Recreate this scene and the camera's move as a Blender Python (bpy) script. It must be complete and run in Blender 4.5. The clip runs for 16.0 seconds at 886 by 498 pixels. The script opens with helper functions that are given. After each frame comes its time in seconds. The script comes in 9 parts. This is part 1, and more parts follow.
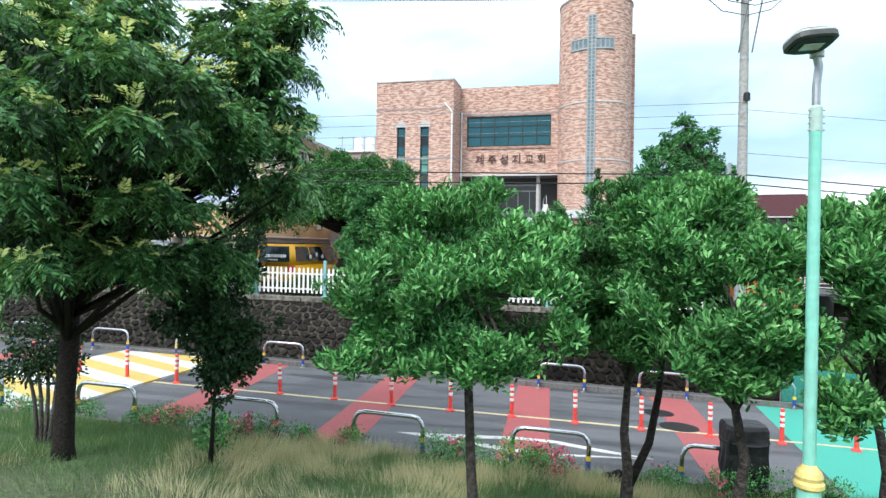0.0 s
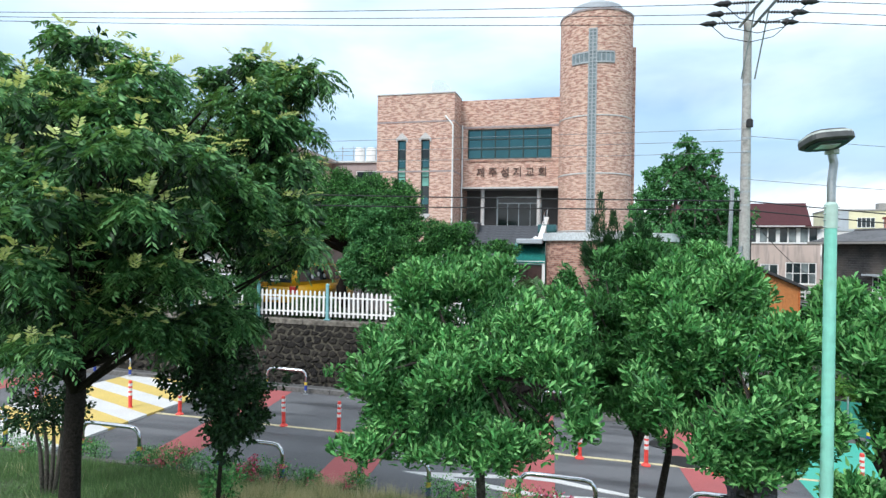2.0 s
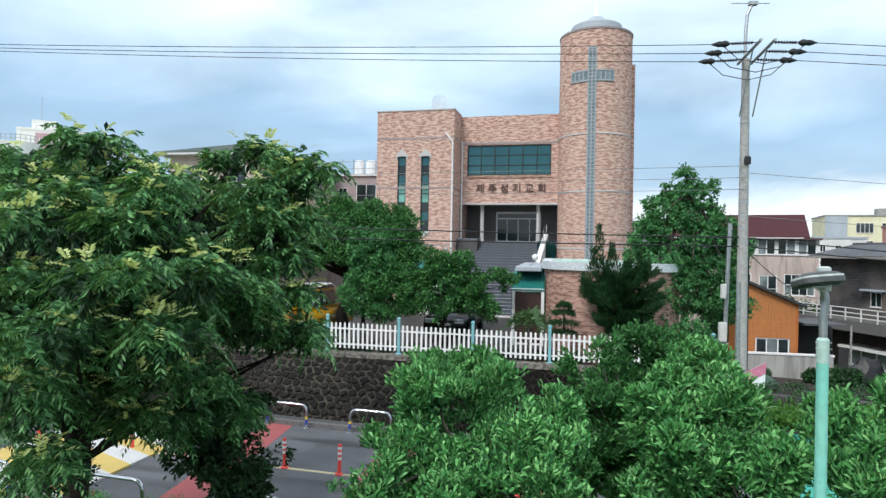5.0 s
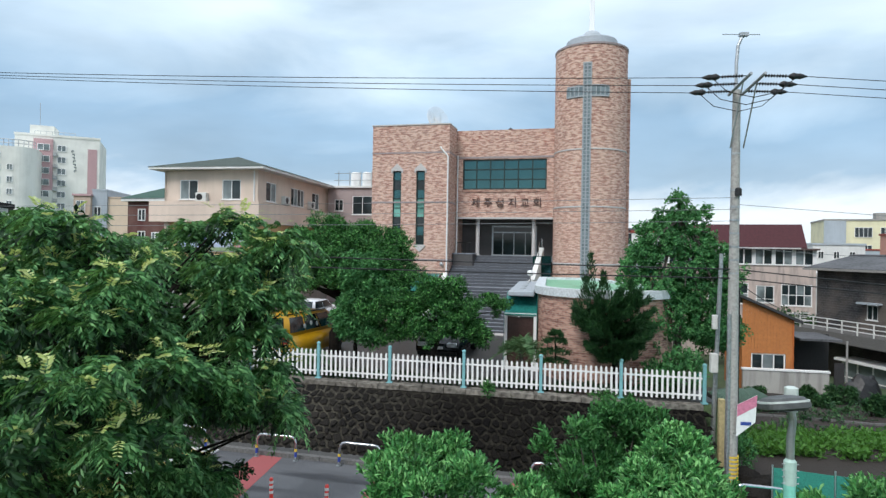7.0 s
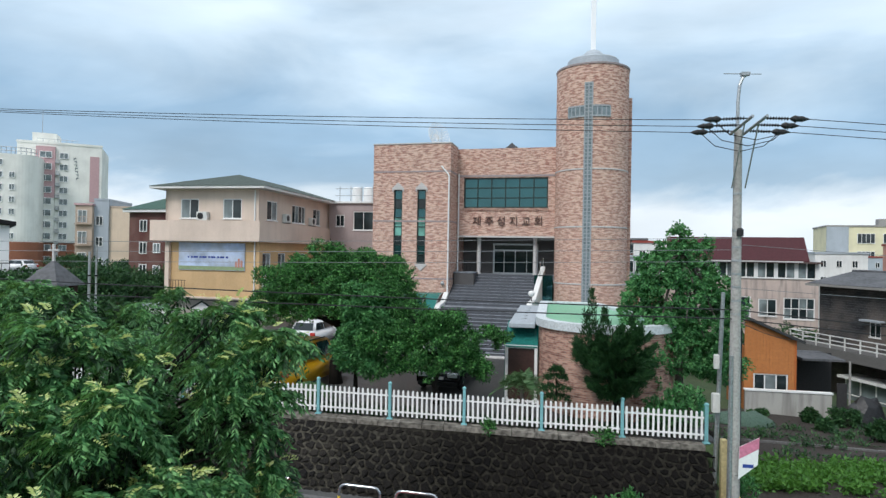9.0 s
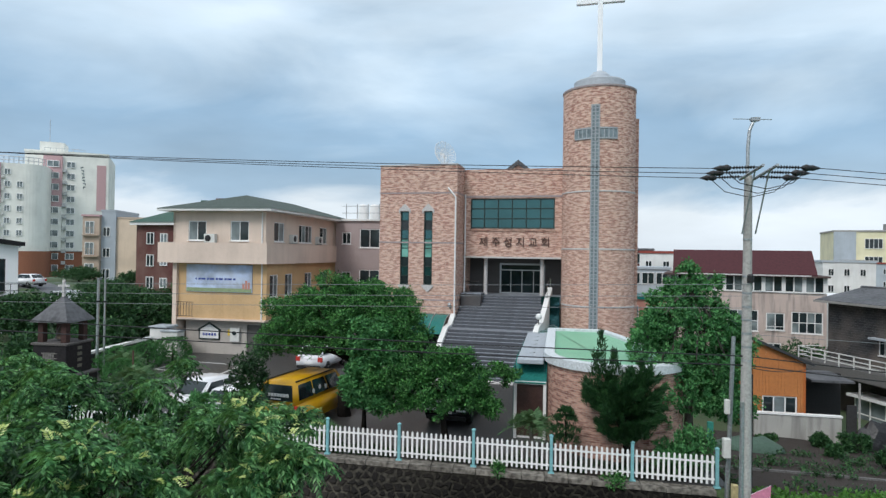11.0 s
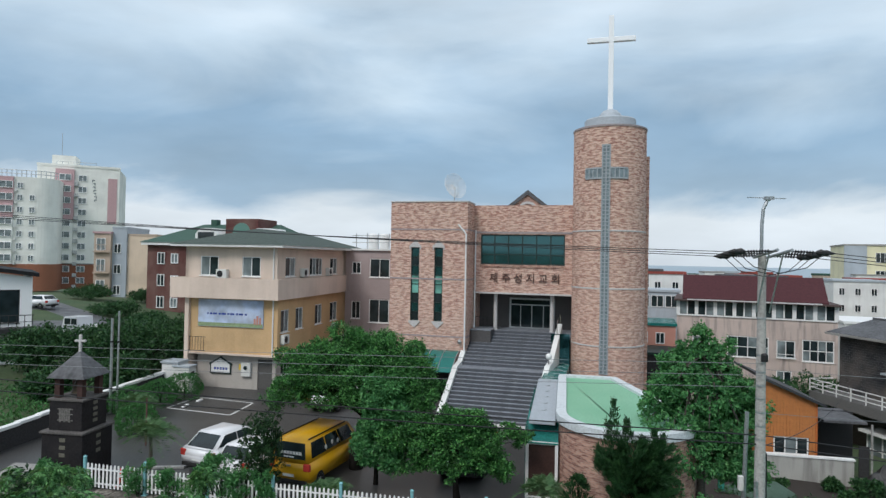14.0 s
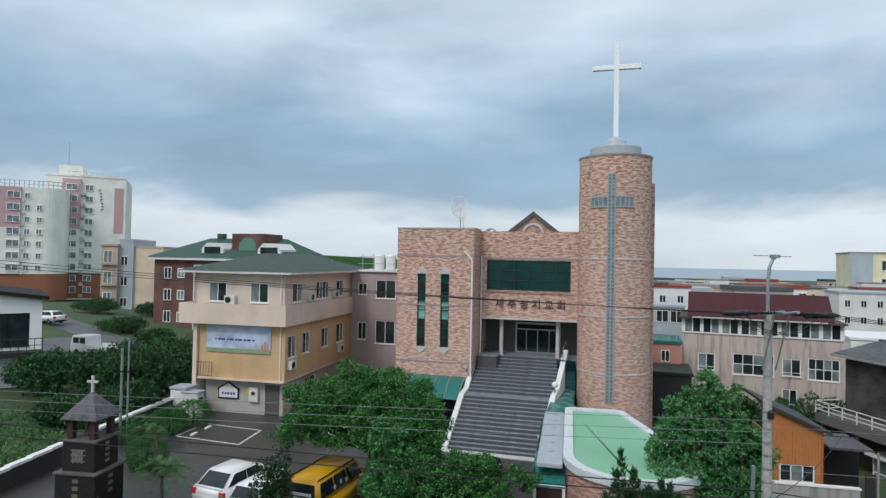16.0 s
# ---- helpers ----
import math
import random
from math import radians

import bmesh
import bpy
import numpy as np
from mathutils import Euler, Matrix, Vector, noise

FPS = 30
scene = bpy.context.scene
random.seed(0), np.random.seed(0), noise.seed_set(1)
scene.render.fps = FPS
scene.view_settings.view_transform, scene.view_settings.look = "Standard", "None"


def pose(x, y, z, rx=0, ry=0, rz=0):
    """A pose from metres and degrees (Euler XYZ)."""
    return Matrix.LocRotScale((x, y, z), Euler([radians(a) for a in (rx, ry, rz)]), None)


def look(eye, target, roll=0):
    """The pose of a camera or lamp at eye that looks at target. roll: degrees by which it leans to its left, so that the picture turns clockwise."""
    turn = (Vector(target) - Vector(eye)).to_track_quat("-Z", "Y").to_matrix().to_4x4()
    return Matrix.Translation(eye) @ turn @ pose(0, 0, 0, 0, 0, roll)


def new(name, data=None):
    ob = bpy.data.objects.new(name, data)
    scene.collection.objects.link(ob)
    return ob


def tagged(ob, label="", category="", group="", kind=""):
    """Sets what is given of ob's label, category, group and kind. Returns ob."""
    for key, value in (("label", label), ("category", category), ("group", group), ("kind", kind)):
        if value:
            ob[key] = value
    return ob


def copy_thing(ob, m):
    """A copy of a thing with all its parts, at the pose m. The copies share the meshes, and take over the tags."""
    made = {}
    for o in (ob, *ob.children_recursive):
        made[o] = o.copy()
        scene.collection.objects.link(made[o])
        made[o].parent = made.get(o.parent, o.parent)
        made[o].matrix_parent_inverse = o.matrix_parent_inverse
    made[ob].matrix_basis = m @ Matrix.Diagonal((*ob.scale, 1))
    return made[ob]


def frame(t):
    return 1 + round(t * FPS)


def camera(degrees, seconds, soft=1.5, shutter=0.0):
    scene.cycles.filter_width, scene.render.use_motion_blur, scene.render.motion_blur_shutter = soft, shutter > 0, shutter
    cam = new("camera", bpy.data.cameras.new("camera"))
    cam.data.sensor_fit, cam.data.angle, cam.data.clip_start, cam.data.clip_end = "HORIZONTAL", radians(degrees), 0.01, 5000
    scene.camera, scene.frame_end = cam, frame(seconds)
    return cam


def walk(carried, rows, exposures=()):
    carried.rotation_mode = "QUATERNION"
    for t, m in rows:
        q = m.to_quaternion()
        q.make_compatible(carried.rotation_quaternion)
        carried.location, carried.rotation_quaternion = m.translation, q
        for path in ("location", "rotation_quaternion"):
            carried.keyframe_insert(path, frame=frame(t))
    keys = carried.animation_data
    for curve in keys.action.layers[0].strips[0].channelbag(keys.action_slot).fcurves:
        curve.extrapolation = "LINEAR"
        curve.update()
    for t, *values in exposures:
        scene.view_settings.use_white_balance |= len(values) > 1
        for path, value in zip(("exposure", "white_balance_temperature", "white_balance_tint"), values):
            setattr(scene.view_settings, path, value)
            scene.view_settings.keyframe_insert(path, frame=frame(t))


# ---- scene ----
cam = camera(72.0, 16.0, soft=1.4)
PATH = [
    (0, (5.475, 0.105, 3.676), (5.255, 2.093, 3.666), 0.9),
    (0.5, (5.421, 0.11, 3.847), (5.203, 2.098, 3.838), 0.9),
    (1, (5.426, 0.118, 4.052), (5.209, 2.106, 4.045), 0.9),
    (1.5, (5.424, 0.111, 4.234), (5.207, 2.099, 4.227), 1.0),
    (2, (5.342, 0.104, 4.401), (5.125, 2.092, 4.398), 0.9),
    (2.5, (5.266, 0.077, 4.543), (5.05, 2.065, 4.541), 1.0),
    (3, (5.213, 0.017, 4.715), (4.997, 2.005, 4.715), 1.0),
    (3.5, (5.192, -0.025, 4.907), (4.977, 1.963, 4.907), 1.0),
    (4, (5.251, -0.044, 5.096), (5.036, 1.944, 5.096), 1.0),
    (6.5, (5.454, 0.057, 6.084), (5.24, 2.045, 6.086), 1.0),
    (7, (5.589, 0.078, 6.371), (5.375, 2.067, 6.375), 1.0),
    (7.5, (5.669, 0.091, 6.672), (5.454, 2.08, 6.676), 1.0),
    (8, (5.715, 0.127, 7.011), (5.498, 2.115, 7.018), 1.0),
    (8.5, (5.695, 0.171, 7.255), (5.476, 2.159, 7.265), 1.0),
    (9, (5.612, 0.156, 7.521), (5.392, 2.144, 7.532), 1.0),
    (11.5, (5.458, 0.127, 9.247), (5.217, 2.113, 9.265), 0.9),
    (12, (5.527, 0.128, 9.615), (5.282, 2.113, 9.635), 1.0),
    (12.5, (5.556, 0.147, 9.942), (5.309, 2.132, 9.964), 1.0),
    (13, (5.463, 0.139, 10.324), (5.213, 2.124, 10.351), 1.0),
    (13.5, (5.339, 0.071, 10.636), (5.085, 2.054, 10.664), 1.0),
    (14, (5.226, -0.07, 11.035), (4.967, 1.912, 11.066), 1.1),
    (14.5, (5.174, -0.168, 11.369), (4.911, 1.814, 11.399), 1.1),
    (15, (5.154, -0.28, 11.759), (4.887, 1.702, 11.792), 1.1),
    (15.5, (5.09, -0.326, 12.176), (4.82, 1.655, 12.209), 1.1),
    (16, (5.07, -0.368, 12.715), (4.798, 1.613, 12.752), 1.1),
]
EXPOSURES = [(0, 1.08), (1.5, 0.93), (3, 0.74), (4, 0.68), (7, 0.45), (9, 0.36), (12.5, 0.18), (16, 0.06)]
walk(cam, [(t, look(eye, target, roll)) for t, eye, target, roll in PATH], EXPOSURES)

# ---- world and light ----
world = bpy.data.worlds.new("sky")
scene.world = world
world.use_nodes = True
wn, wl = world.node_tree.nodes, world.node_tree.links
wn.clear()
w_out = wn.new("ShaderNodeOutputWorld")
w_bg = wn.new("ShaderNodeBackground")
w_sky = wn.new("ShaderNodeTexSky")
w_sky.sky_type, w_sky.sun_disc = "NISHITA", False
w_sky.sun_elevation, w_sky.sun_rotation = radians(48), radians(200)
w_sky.air_density, w_sky.dust_density = 1.5, 3.0
w_co = wn.new("ShaderNodeTexCoord")
w_map = wn.new("ShaderNodeMapping")
w_map.inputs["Scale"].default_value = (1.0, 1.0, 3.2)
w_no = wn.new("ShaderNodeTexNoise")
w_no.inputs["Scale"].default_value, w_no.inputs["Detail"].default_value, w_no.inputs["Roughness"].default_value = 1.7, 7.0, 0.52
w_no.inputs["Distortion"].default_value = 0.5
# cloud layers: pale over the horizon, a heavy blue-grey deck above it, thinner cloud overhead
w_sep = wn.new("ShaderNodeSeparateXYZ")
w_wob = wn.new("ShaderNodeMath")
w_wob.operation = "MULTIPLY_ADD"
w_wob.inputs[1].default_value = 0.38
w_add = wn.new("ShaderNodeMath")
w_add.operation = "ADD"
w_add.inputs[1].default_value = -0.19
w_ramp = wn.new("ShaderNodeValToRGB")
stops_ = ((0.0, (6.7, 7.5, 8.3)), (0.075, (7.0, 7.8, 8.6)), (0.13, (2.9, 4.4, 6.05)), (0.22, (2.3, 3.85, 5.6)), (0.33, (5.4, 6.8, 8.1)), (0.5, (7.5, 8.3, 9.0)), (0.8, (6.7, 7.7, 8.7)))
w_ramp.color_ramp.elements[0].position, w_ramp.color_ramp.elements[0].color = stops_[0][0], (*stops_[0][1], 1)
w_ramp.color_ramp.elements[1].position, w_ramp.color_ramp.elements[1].color = stops_[-1][0], (*stops_[-1][1], 1)
for pos_, col_ in stops_[1:-1]:
    w_ramp.color_ramp.elements.new(pos_).color = (*col_, 1)
w_fine = wn.new("ShaderNodeTexNoise")
w_fine.inputs["Scale"].default_value, w_fine.inputs["Detail"].default_value = 3.4, 6.0
w_fr = wn.new("ShaderNodeMapRange")
w_fr.inputs["From Min"].default_value, w_fr.inputs["From Max"].default_value, w_fr.inputs["To Min"].default_value, w_fr.inputs["To Max"].default_value = 0.3, 0.7, 0.86, 1.14
w_pale = wn.new("ShaderNodeMix")
w_pale.data_type, w_pale.blend_type = "RGBA", "MULTIPLY"
w_pale.inputs[0].default_value = 1.0
w_mix = wn.new("ShaderNodeMix")
w_mix.data_type = "RGBA"
w_mix.inputs[0].default_value = 0.88
wl.new(w_co.outputs["Generated"], w_map.inputs["Vector"])
wl.new(w_map.outputs["Vector"], w_no.inputs["Vector"])
wl.new(w_map.outputs["Vector"], w_fine.inputs["Vector"])
wl.new(w_co.outputs["Generated"], w_sep.inputs["Vector"])
wl.new(w_no.outputs["Fac"], w_wob.inputs[0])
wl.new(w_sep.outputs["Z"], w_wob.inputs[2])
wl.new(w_wob.outputs[0], w_add.inputs[0])
wl.new(w_add.outputs[0], w_ramp.inputs["Fac"])
wl.new(w_fine.outputs["Fac"], w_fr.inputs["Value"])
w_half = wn.new("ShaderNodeMath")
w_half.operation = "MULTIPLY_ADD"
w_half.inputs[1].default_value, w_half.inputs[2].default_value = 0.5, 0.5
wl.new(w_sep.outputs["X"], w_half.inputs[0])
w_thin = wn.new("ShaderNodeValToRGB")
w_thin.color_ramp.elements[0].position, w_thin.color_ramp.elements[0].color = 0.49, (0, 0, 0, 1)
w_thin.color_ramp.elements[1].position, w_thin.color_ramp.elements[1].color = 0.78, (0.22, 0.22, 0.22, 1)
for pos_, v_ in ((0.59, 0.85), (0.66, 0.72)):
    w_thin.color_ramp.elements.new(pos_).color = (v_, v_, v_, 1)
w_open = wn.new("ShaderNodeMix")
w_open.data_type = "RGBA"
w_open.inputs[7].default_value = (7.5, 8.35, 9.0, 1)
wl.new(w_thin.outputs["Color"], w_open.inputs[0])
wl.new(w_ramp.outputs["Color"], w_open.inputs[6])
wl.new(w_open.outputs[2], w_pale.inputs[6])
wl.new(w_fr.outputs["Result"], w_pale.inputs[7])
wl.new(w_sky.outputs["Color"], w_mix.inputs[6])
wl.new(w_pale.outputs[2], w_mix.inputs[7])
wl.new(w_mix.outputs[2], w_bg.inputs["Color"])
w_bg.inputs["Strength"].default_value = 0.1
wl.new(w_bg.outputs["Background"], w_out.inputs["Surface"])

sun_data = bpy.data.lights.new("sun", "SUN")
sun_data.energy, sun_data.angle, sun_data.color = 1.5, radians(20), (1.0, 0.985, 0.97)
sun = new("sun", sun_data)
sun.matrix_world = look((-20, -30, 60), (4, 20, 0))


# ---- materials ----
def base_nodes(name, rough, metal=0.0):
    m = bpy.data.materials.new(name)
    m.use_nodes = True
    n, l = m.node_tree.nodes, m.node_tree.links
    b = n["Principled BSDF"]
    b.inputs["Roughness"].default_value, b.inputs["Metallic"].default_value = rough, metal
    return m, n, l, b


def mix_rgb(n, l, fac, a, b, mode="MIX"):
    x = n.new("ShaderNodeMix")
    x.data_type, x.blend_type = "RGBA", mode
    for sock, v in ((x.inputs[0], fac), (x.inputs[6], a), (x.inputs[7], b)):
        if hasattr(v, "type"):
            l.new(v, sock)
        elif isinstance(v, (int, float)):
            sock.default_value = v
        else:
            sock.default_value = (*v, 1)
    return x.outputs[2]


def noise_fac(n, l, vec, scale, detail=4.0, lo=0.35, hi=0.65, distort=0.0):
    t = n.new("ShaderNodeTexNoise")
    t.inputs["Scale"].default_value, t.inputs["Detail"].default_value, t.inputs["Distortion"].default_value = scale, detail, distort
    l.new(vec, t.inputs["Vector"])
    r = n.new("ShaderNodeMapRange")
    r.inputs["From Min"].default_value, r.inputs["From Max"].default_value = lo, hi
    l.new(t.outputs["Fac"], r.inputs["Value"])
    return r.outputs["Result"]


def bump(n, l, b, height, strength, dist=0.02):
    x = n.new("ShaderNodeBump")
    x.inputs["Strength"].default_value, x.inputs["Distance"].default_value = strength, dist
    l.new(height, x.inputs["Height"])
    l.new(x.outputs["Normal"], b.inputs["Normal"])


def plain(name, color, rough=0.7, metal=0.0, vary=0.25, fine=14.0, coarse=0.7, relief=0.15, spots=None, spec=0.5):
    """Painted, cast or worn surface: grain and broad stains over one base colour."""
    m, n, l, b = base_nodes(name, rough, metal)
    b.inputs["Specular IOR Level"].default_value = spec
    co = n.new("ShaderNodeTexCoord").outputs["Object"]
    dark = tuple(c * (1 - vary) for c in color)
    light = tuple(min(1.0, c * (1 + vary * 0.6)) for c in color)
    f1, f2 = noise_fac(n, l, co, fine, 5.0), noise_fac(n, l, co, coarse, 6.0, 0.3, 0.7, 0.4)
    c1 = mix_rgb(n, l, f1, dark, light)
    c2 = mix_rgb(n, l, f2, c1, spots or color)
    l.new(mix_rgb(n, l, 0.5, c1, c2), b.inputs["Base Color"])
    if relief:
        bump(n, l, b, f1, relief)
    return m


def streaked(name, color, stain, amount=0.6, rough=0.85):
    """Render on a wall with rain streaks that run down it."""
    m, n, l, b = base_nodes(name, rough)
    co = n.new("ShaderNodeTexCoord").outputs["Object"]
    mp = n.new("ShaderNodeMapping")
    mp.inputs["Scale"].default_value = (1.0, 1.0, 0.12)
    l.new(co, mp.inputs["Vector"])
    f1 = noise_fac(n, l, mp.outputs["Vector"], 2.2, 6.0, 0.48, 0.78, 0.2)
    f2 = noise_fac(n, l, co, 0.35, 5.0, 0.42, 0.62)
    f3 = noise_fac(n, l, co, 18.0, 4.0)
    s = n.new("ShaderNodeMath")
    s.operation = "MULTIPLY"
    l.new(f1, s.inputs[0])
    s.inputs[1].default_value = amount
    c = mix_rgb(n, l, f2, color, tuple(x * 0.86 for x in color))
    c = mix_rgb(n, l, s.outputs[0], c, stain)
    c = mix_rgb(n, l, 0.045, c, mix_rgb(n, l, f3, (0, 0, 0), (1, 1, 1)))
    l.new(c, b.inputs["Base Color"])
    bump(n, l, b, f3, 0.12)
    return m


def road_mat(name, color, worn):
    """Asphalt with grit, long damp streaks along the lanes and blotched repairs."""
    m, n, l, b = base_nodes(name, 0.8)
    co = n.new("ShaderNodeTexCoord").outputs["Object"]
    mp = n.new("ShaderNodeMapping")
    mp.inputs["Scale"].default_value = (0.14, 1.3, 1.0)
    mp.inputs["Rotation"].default_value = (0, 0, 0.06)
    l.new(co, mp.inputs["Vector"])
    grit = noise_fac(n, l, co, 55.0, 4.0)
    lane_f = noise_fac(n, l, mp.outputs["Vector"], 1.5, 7.0, 0.47, 0.66, 0.5)
    spot_f = noise_fac(n, l, co, 0.5, 7.0, 0.5, 0.62, 0.6)
    c = mix_rgb(n, l, grit, tuple(x * 0.75 for x in color), tuple(x * 1.2 for x in color))
    c = mix_rgb(n, l, lane_f, c, worn)
    half = n.new("ShaderNodeMath")
    half.operation = "MULTIPLY"
    half.inputs[1].default_value = 0.45
    l.new(spot_f, half.inputs[0])
    c = mix_rgb(n, l, half.outputs[0], c, worn)
    l.new(c, b.inputs["Base Color"])
    rr = n.new("ShaderNodeMapRange")
    rr.inputs["To Min"].default_value, rr.inputs["To Max"].default_value = 0.8, 0.42
    l.new(lane_f, rr.inputs["Value"])
    l.new(rr.outputs["Result"], b.inputs["Roughness"])
    bump(n, l, b, grit, 0.25)
    return m


def brick_mat(name, cols, mortar, radial=0.0, w=0.21, h=0.067, blotch=0.85, centre=(0.0, 0.0)):
    """Facing brick in mixed colours laid with pale joints; radial, centre: of a round wall."""
    m, n, l, b = base_nodes(name, 0.85)
    co = n.new("ShaderNodeTexCoord").outputs["Object"]
    sep = n.new("ShaderNodeSeparateXYZ")
    l.new(co, sep.inputs[0])
    u = n.new("ShaderNodeMath")
    if radial:
        u.operation = "ARCTAN2"
        for axis_, c_, slot_ in (("Y", centre[1], 0), ("X", centre[0], 1)):
            off_ = n.new("ShaderNodeMath")
            off_.operation = "SUBTRACT"
            off_.inputs[1].default_value = c_
            l.new(sep.outputs[axis_], off_.inputs[0])
            l.new(off_.outputs[0], u.inputs[slot_])
        k = n.new("ShaderNodeMath")
        k.operation = "MULTIPLY"
        l.new(u.outputs[0], k.inputs[0])
        k.inputs[1].default_value = radial
        u = k
    else:
        u.operation = "ADD"
        l.new(sep.outputs["X"], u.inputs[0])
        l.new(sep.outputs["Y"], u.inputs[1])
    cmb = n.new("ShaderNodeCombineXYZ")
    l.new(u.outputs[0], cmb.inputs[0])
    l.new(sep.outputs["Z"], cmb.inputs[1])
    bt = n.new("ShaderNodeTexBrick")
    for key, v in (("Scale", 1.0), ("Mortar Size", 0.007), ("Mortar Smooth", 0.3), ("Bias", -0.1), ("Brick Width", w), ("Row Height", h)):
        bt.inputs[key].default_value = v
    bt.inputs["Color1"].default_value, bt.inputs["Color2"].default_value = (*cols[0], 1), (*cols[1], 1)
    bt.inputs["Mortar"].default_value = (*mortar, 1)
    l.new(cmb.outputs[0], bt.inputs["Vector"])
    mp = n.new("ShaderNodeMapping")
    mp.inputs["Scale"].default_value = (2.3, 8.0, 1.0)
    mp.inputs["Rotation"].default_value = (0, 0, 0.12)
    l.new(cmb.outputs[0], mp.inputs["Vector"])
    f = noise_fac(n, l, mp.outputs["Vector"], 1.1, 3.0, 0.48, 0.54)
    dark = n.new("ShaderNodeTexBrick")
    for key, v in (("Scale", 1.0), ("Mortar Size", 0.007), ("Mortar Smooth", 0.3), ("Bias", 0.0), ("Brick Width", w), ("Row Height", h)):
        dark.inputs[key].default_value = v
    dark.inputs["Color1"].default_value, dark.inputs["Color2"].default_value = (*cols[2], 1), (*cols[3], 1)
    dark.inputs["Mortar"].default_value = (*mortar, 1)
    l.new(cmb.outputs[0], dark.inputs["Vector"])
    storey = n.new("ShaderNodeMapRange")       # the dark bricks' blend grows with height, z 6 to 15
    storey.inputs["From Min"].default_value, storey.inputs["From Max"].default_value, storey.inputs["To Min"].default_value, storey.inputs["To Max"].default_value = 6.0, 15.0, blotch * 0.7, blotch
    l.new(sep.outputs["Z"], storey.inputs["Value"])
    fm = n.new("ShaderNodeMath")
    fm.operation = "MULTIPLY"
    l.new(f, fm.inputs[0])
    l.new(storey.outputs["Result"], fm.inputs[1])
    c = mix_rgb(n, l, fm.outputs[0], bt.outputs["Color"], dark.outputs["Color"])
    g = noise_fac(n, l, co, 0.4, 4.0, 0.35, 0.7)
    c = mix_rgb(n, l, g, c, mix_rgb(n, l, 0.22, c, (0.5, 0.4, 0.32)))
    l.new(c, b.inputs["Base Color"])
    inv = n.new("ShaderNodeMath")
    inv.operation = "SUBTRACT"
    inv.inputs[0].default_value = 1.0
    l.new(bt.outputs["Fac"], inv.inputs[1])
    bump(n, l, b, inv.outputs[0], 0.5, 0.01)
    return m


def leaf_mat(name, dark, mid, light, through_=0.25, rough=0.45):
    m, n, l, b = base_nodes(name, rough)
    geo = n.new("ShaderNodeNewGeometry")
    r = n.new("ShaderNodeValToRGB")
    e = r.color_ramp.elements
    e[0].position, e[0].color, e[1].position, e[1].color = 0.0, (*dark, 1), 1.0, (*light, 1)
    e.new(0.55).color = (*mid, 1)
    l.new(geo.outputs["Random Per Island"], r.inputs["Fac"])
    co = n.new("ShaderNodeTexCoord").outputs["Object"]
    f = noise_fac(n, l, co, 1.6, 3.0, 0.35, 0.65)
    c = mix_rgb(n, l, f, mix_rgb(n, l, 0.35, r.outputs["Color"], dark), r.outputs["Color"])
    l.new(c, b.inputs["Base Color"])
    b.inputs["Specular IOR Level"].default_value = 0.22
    tr = n.new("ShaderNodeBsdfTranslucent")
    l.new(mix_rgb(n, l, 0.5, c, (light[0] * 1.3, light[1] * 1.2, light[2] * 0.6)), tr.inputs["Color"])
    mx = n.new("ShaderNodeMixShader")
    mx.inputs[0].default_value = through_
    l.new(b.outputs[0], mx.inputs[1])
    l.new(tr.outputs[0], mx.inputs[2])
    l.new(mx.outputs[0], n["Material Output"].inputs["Surface"])
    return m


def glass_mat(name, color, rough=0.06, ior=1.5, tint=(1, 1, 1)):
    """Window glass against a dim room: a dark body colour under a clear, glossy coat."""
    m, n, l, b = base_nodes(name, rough)
    co = n.new("ShaderNodeTexCoord").outputs["Object"]
    f = noise_fac(n, l, co, 0.8, 2.0, 0.35, 0.65)
    l.new(mix_rgb(n, l, f, color, tuple(c * 0.45 for c in color)), b.inputs["Base Color"])
    b.inputs["IOR"].default_value = ior
    b.inputs["Specular Tint"].default_value = (*tint, 1)
    return m


BRICK_COLS = ((0.61, 0.37, 0.29), (0.79, 0.57, 0.46), (0.25, 0.09, 0.068), (0.42, 0.175, 0.13))
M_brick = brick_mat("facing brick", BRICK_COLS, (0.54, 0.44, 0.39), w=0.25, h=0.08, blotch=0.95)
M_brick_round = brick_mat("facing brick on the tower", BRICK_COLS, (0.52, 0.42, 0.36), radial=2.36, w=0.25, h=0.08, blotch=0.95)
LOW_COLS = ((0.46, 0.24, 0.18), (0.6, 0.37, 0.28), (0.17, 0.06, 0.048), (0.3, 0.13, 0.1))
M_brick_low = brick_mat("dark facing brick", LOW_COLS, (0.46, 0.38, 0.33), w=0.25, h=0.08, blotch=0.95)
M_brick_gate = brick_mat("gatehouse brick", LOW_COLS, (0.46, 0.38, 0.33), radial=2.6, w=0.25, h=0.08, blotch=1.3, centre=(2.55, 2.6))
M_brick_red = brick_mat("dark red brick", ((0.1, 0.025, 0.023), (0.12, 0.033, 0.029), (0.07, 0.018, 0.017), (0.085, 0.023, 0.02)), (0.1, 0.045, 0.04))
M_brick_grey = brick_mat("charcoal block", ((0.024, 0.025, 0.028), (0.042, 0.043, 0.047), (0.014, 0.014, 0.017), (0.03, 0.03, 0.033)), (0.13, 0.13, 0.135), w=0.4, h=0.2)
M_stonetrim = plain("pale stone trim", (0.55, 0.53, 0.52), 0.8)
M_granite_shade = plain("dark granite and painted porch shade", (0.085, 0.08, 0.08), 0.5, vary=0.4, fine=30)
